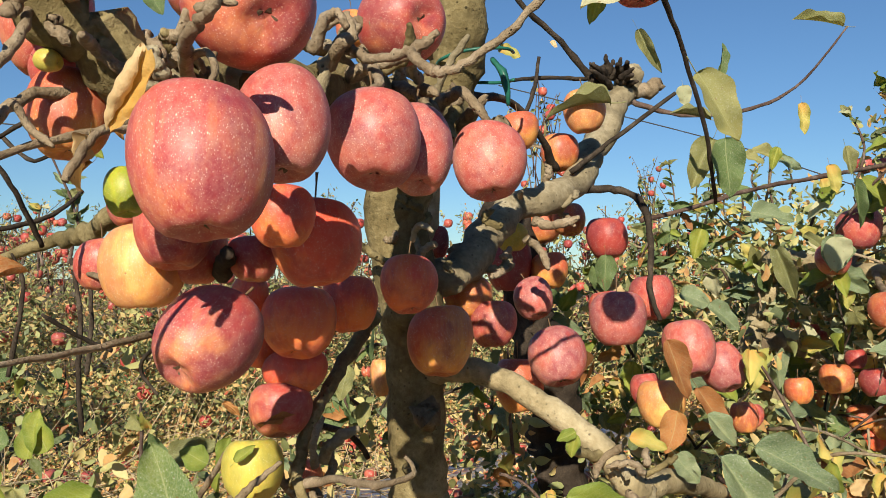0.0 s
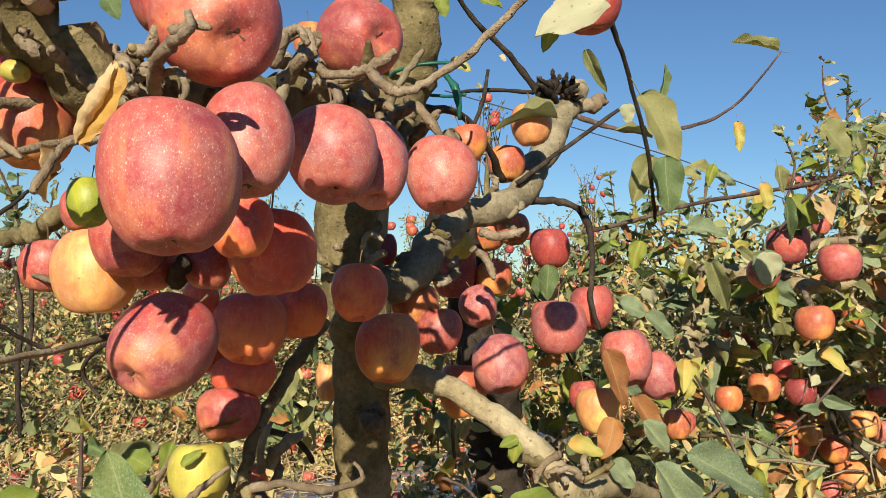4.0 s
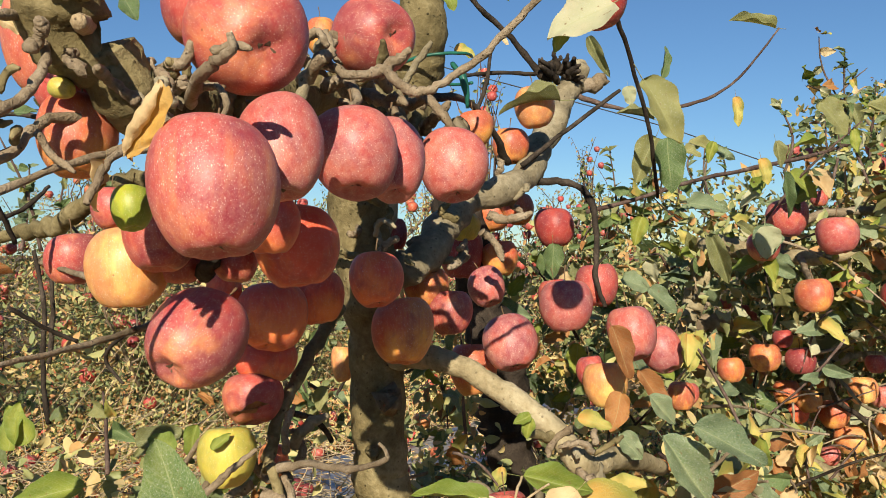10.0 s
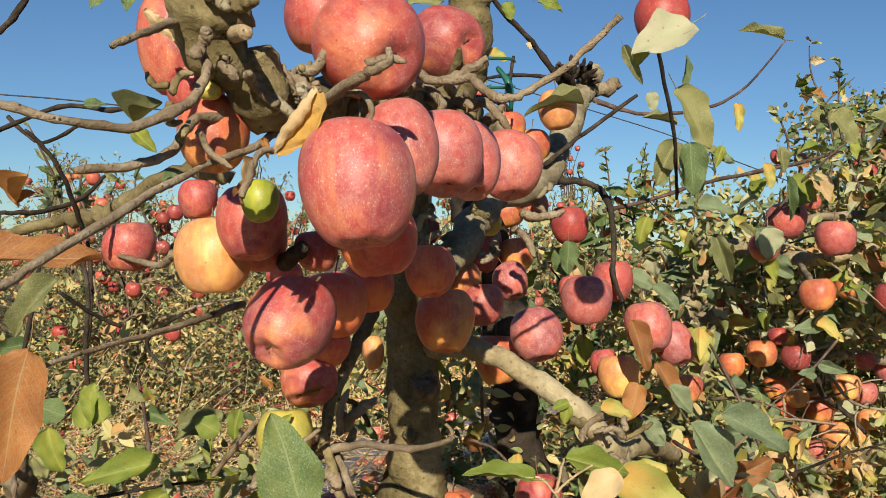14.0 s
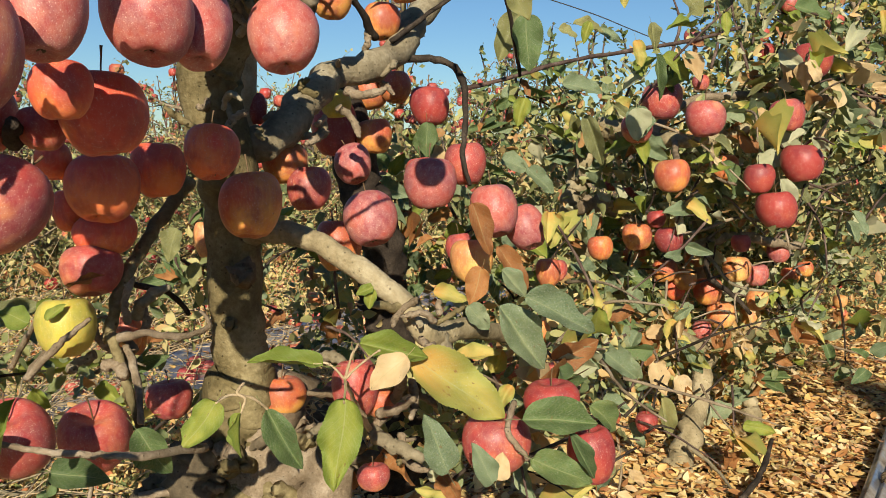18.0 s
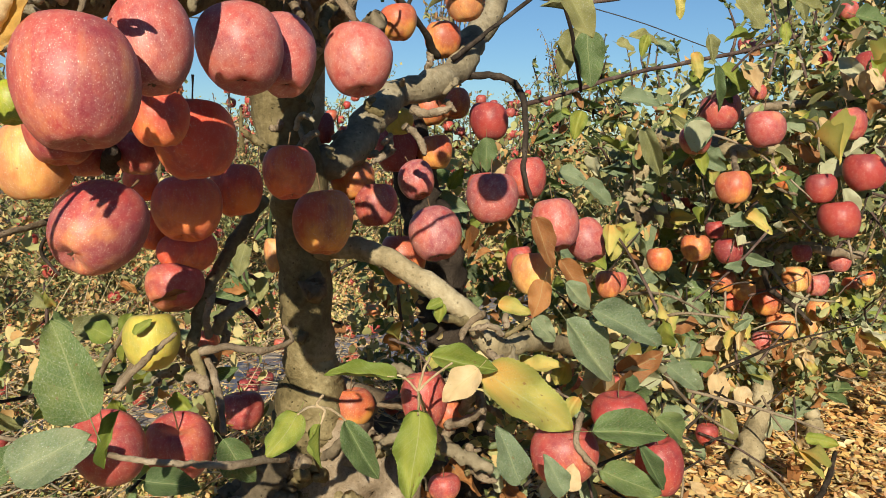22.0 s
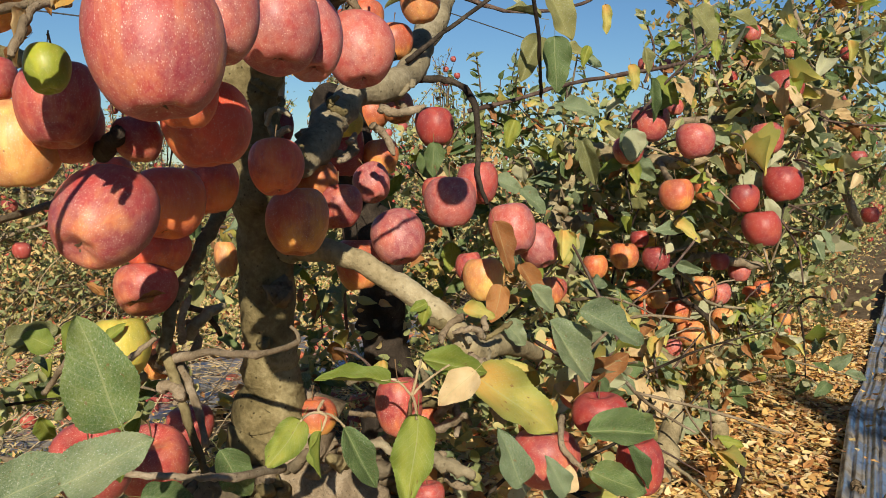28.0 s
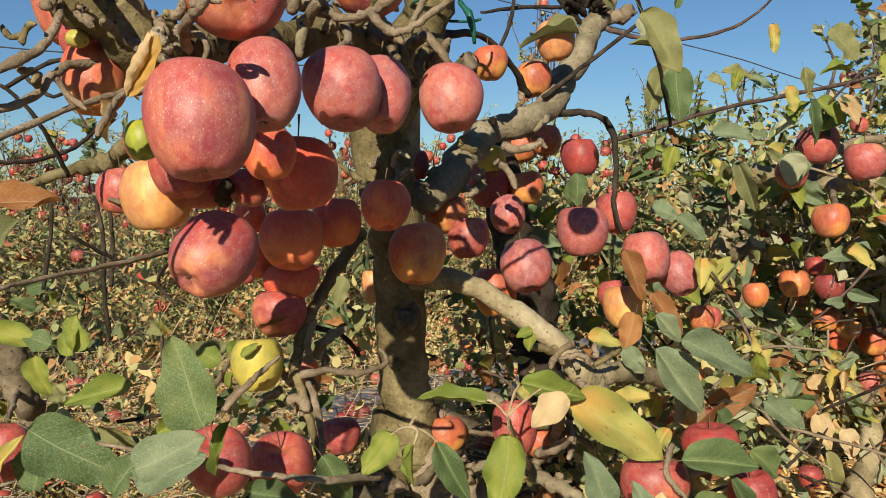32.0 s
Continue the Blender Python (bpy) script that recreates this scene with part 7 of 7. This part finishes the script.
clothe(near_tree, crng, (-0.28, 1.55, 0.52), (0.1, 0.06, 0.08), 10, MIX_DEEP, 20)
clothe(near_tree, crng, (0.62, 1.95, 0.58), (0.12, 0.08, 0.12), 16, MIX_DEEP, 70)
limb(near_tree, "knot", "rough", (-0.019, 1.175, 0.714, 0.020), (-0.019, 1.158, 0.714, 0.015), (-0.02, 1.15, 0.715, 0.009), wobble=0.5, sides=18)
# solid plug of dark bark on the knot's face; nothing is hollowed out
limb(near_tree, "knot_hollow", "dark", (-0.022, 1.162, 0.711, 0.008), (-0.023, 1.147, 0.713, 0.006), wobble=0.5, sides=14)
limb(near_tree, "knot", "bark", (-0.042, 1.185, 0.633, 0.011), (-0.043, 1.165, 0.637, 0.008), (-0.044, 1.158, 0.637, 0.003), wobble=0.5, sides=14)
clothe(third_tree, crng, (0.85, 2.85, 1.02), (0.22, 0.12, 0.1), 20, MIX_DEEP, 120)
clothe(third_tree, crng, (1.1, 2.85, 1.1), (0.2, 0.12, 0.12), 20, MIX_DEEP, 120)
clothe(third_tree, crng, (0.62, 2.85, 0.94), (0.16, 0.12, 0.1), 16, MIX_DEEP, 100)
clothe(third_tree, crng, (0.95, 2.7, 0.86), (0.25, 0.12, 0.1), 18, MIX_DEEP, 120)
srng = np.random.RandomState(88)
spurs(near_tree, srng, (-0.084, 0.800, 1.117), (0.035, 0.05, 0.02), 12, 0.045)
spurs(near_tree, srng, (-0.042, 0.880, 1.106), (0.04, 0.05, 0.025), 12, 0.045)
spurs(near_tree, srng, (-0.180, 0.530, 1.035), (0.02, 0.02, 0.02), 8, 0.03)
spurs(near_tree, srng, (-0.162, 0.580, 1.043), (0.03, 0.03, 0.015), 6, 0.03)
spurs(near_tree, srng, (0.010, 1.000, 1.084), (0.03, 0.03, 0.05), 10, 0.05)
spurs(near_tree, srng, (-0.040, 1.140, 0.962), (0.05, 0.02, 0.05), 8, 0.04)
spurs(near_tree, srng, (0.078, 1.250, 0.952), (0.05, 0.04, 0.05), 8, 0.05)
spurs(near_tree, srng, (0.176, 1.420, 1.049), (0.05, 0.03, 0.03), 7, 0.05)
spurs(near_tree, srng, (-0.238, 0.480, 1.069), (0.02, 0.015, 0.03), 6, 0.03)
spurs(near_tree, srng, (-0.241, 0.460, 1.011), (0.02, 0.015, 0.02), 5, 0.022)
spurs(near_tree, srng, (0.235, 1.050, 0.660), (0.03, 0.03, 0.03), 6, 0.04)
spurs(near_tree, srng, (0.179, 1.150, 0.508), (0.05, 0.05, 0.05), 14, 0.06)
spurs(near_tree, srng, (-0.161, 0.980, 0.655), (0.04, 0.04, 0.03), 8, 0.05)
spurs(near_tree, srng, (0.779, 2.050, 0.820), (0.04, 0.04, 0.06), 6, 0.06)
apple(-0.241, 0.512, 1.033, 0.0145, 1.25, "lemon", (0.9, -0.2, -0.3), label="small shrivelled green fruit on a twig")
limb(near_tree, "trunk_stub", "rough", (0.046, 1.17, 1.064, 0.0164), (0.067, 1.12, 1.082, 0.0173), (0.077, 1.1, 1.102, 0.0139))
limb(near_tree, "spur", "dark", (-0.21, 0.8, 0.904, 0.0095), (-0.193, 0.75, 0.915, 0.0079), (-0.184, 0.72, 0.922, 0.0051))
stake = tagged(new("tree_stake"), "weathered tan wooden stake tied to the trunk", "stake")
stake.location = (-0.02, 1.34, 0)
v, f = tube([(-0.04, 1.34, 0), (-0.017, 1.290, 1.050), (0.023, 1.240, 1.148), (0.057, 1.140, 1.352)], [0.013, 0.013, 0.0125, 0.012], 10, 0.04, 5)
under("pole", mesh_of("pole", v, f, BARK["cut"]), stake)
v, f = tube([(0.042 + 0.05 * math.cos(k * 0.7), 1.090 + 0.05 * math.sin(k * 0.7), 1.158 + 0.004 * k) for k in range(10)], [0.0022] * 10, 6, 0.1, 2)
under("tape", mesh_of("tape", v, f, TAPE), stake, "green plastic tying tape")
v, f = tube([(0.062, 1.060, 1.178), (0.077, 1.050, 1.153), (0.082, 1.060, 1.118)], [0.003, 0.0045, 0.002], 6, 0.3, 3)
under("tape_end", mesh_of("tape_end", v, f, TAPE), stake, "loose end of green tape")
wire = tagged(new("overhead_wire", mesh_of("overhead_wire", *tube([(0.33, 5.00, 2.05), (1.63, 5.00, 1.72), (2.18, 5.00, 1.54), (3.92, 5.00, 0.96)], [0.0035] * 4, 5), plain("dark_wire", (0.05, 0.05, 0.05)))), "thin dark overhead wire against the sky", "wire")
wire = tagged(new("overhead_wire", mesh_of("overhead_wire", *tube([(-2.31, 4.00, 1.66), (-1.82, 4.00, 1.61), (-1.44, 4.00, 1.59), (-0.53, 4.00, 1.52)], [0.0035] * 4, 5), plain("dark_wire", (0.05, 0.05, 0.05)))), "thin dark overhead wire against the sky", "wire")
apple(2.329, 3.2, 0.235, 0.06, 1.0, "yellow")
apple(2.33, 3.2, 0.114, 0.07, 1.0, "yellow")
apple(2.376, 3.25, 0.164, 0.05, 1.0, "orange")
leaf(third_tree, 2.293, 3.13, 0.176, 2.347, 3.12, 0.115, 0.045, "brown", "wavy", 0)
leaf(third_tree, 2.251, 3.13, 0.207, 2.304, 3.12, 0.152, 0.04, "brown", "fold", 20)
limb(third_tree, "twig", "twig", (1.62, 2.36, 0.30, 0.005), (1.68, 2.25, 0.285, 0.004), (1.74, 2.14, 0.275, 0.003), (1.79, 2.1, 0.262, 0.0018), sides=6)
leaf(third_tree, 1.69, 2.12, 0.252, 1.635, 2.1, 0.215, 0.04, "green", "flat", 0)
leaf(third_tree, 1.70, 2.14, 0.28, 1.642, 2.12, 0.315, 0.03, "green", "fold", 0)
leaf(third_tree, 1.725, 2.15, 0.29, 1.762, 2.1, 0.34, 0.042, "teal", "flat", 10)
leaf(third_tree, 1.75, 2.12, 0.275, 1.825, 2.1, 0.255, 0.032, "teal", "fold", 0)
leaf(third_tree, 1.66, 2.28, 0.29, 1.672, 2.25, 0.225, 0.032, "green", "droop", 20)
leaf(second_tree, 1.355, 2.2, 0.07, 1.448, 2.19, 0.042, 0.045, "lime", "wavy", 0)
limb(second_tree, "twig", "dark", (1.36, 2.05, 0.075, 0.006), (1.28, 1.94, 0.058, 0.007), (1.19, 1.83, 0.05, 0.008), (1.11, 1.75, 0.045, 0.007), sides=8)
limb(second_tree, "twig", "grey", (1.09, 2.01, 0.085, 0.0065), (1.12, 1.95, 0.062, 0.005), (1.13, 1.88, 0.045, 0.004), (1.125, 1.81, 0.03, 0.003), sides=8)
clothe(second_tree, crng, (1.32, 2.62, 0.36), (0.2, 0.08, 0.12), 26, MIX_DRY, 90)
clothe(second_tree, crng, (1.16, 2.5, 0.28), (0.16, 0.08, 0.1), 20, MIX_DRY, 80)
clothe(third_tree, crng, (1.6, 2.75, 0.4), (0.2, 0.08, 0.12), 24, MIX_LIT, 90)
clothe(third_tree, crng, (1.64, 2.42, 0.36), (0.12, 0.07, 0.1), 22, MIX_LIT, 40)
clothe(second_tree, crng, (1.5, 2.62, 0.56), (0.2, 0.08, 0.1), 20, MIX_DRY, 60)
clothe(second_tree, crng, (0.76, 1.74, 0.94), (0.09, 0.04, 0.05), 14, MIX_LIT, 20)
clothe(second_tree, crng, (1.06, 1.74, 0.96), (0.09, 0.04, 0.05), 14, MIX_LIT, 20)
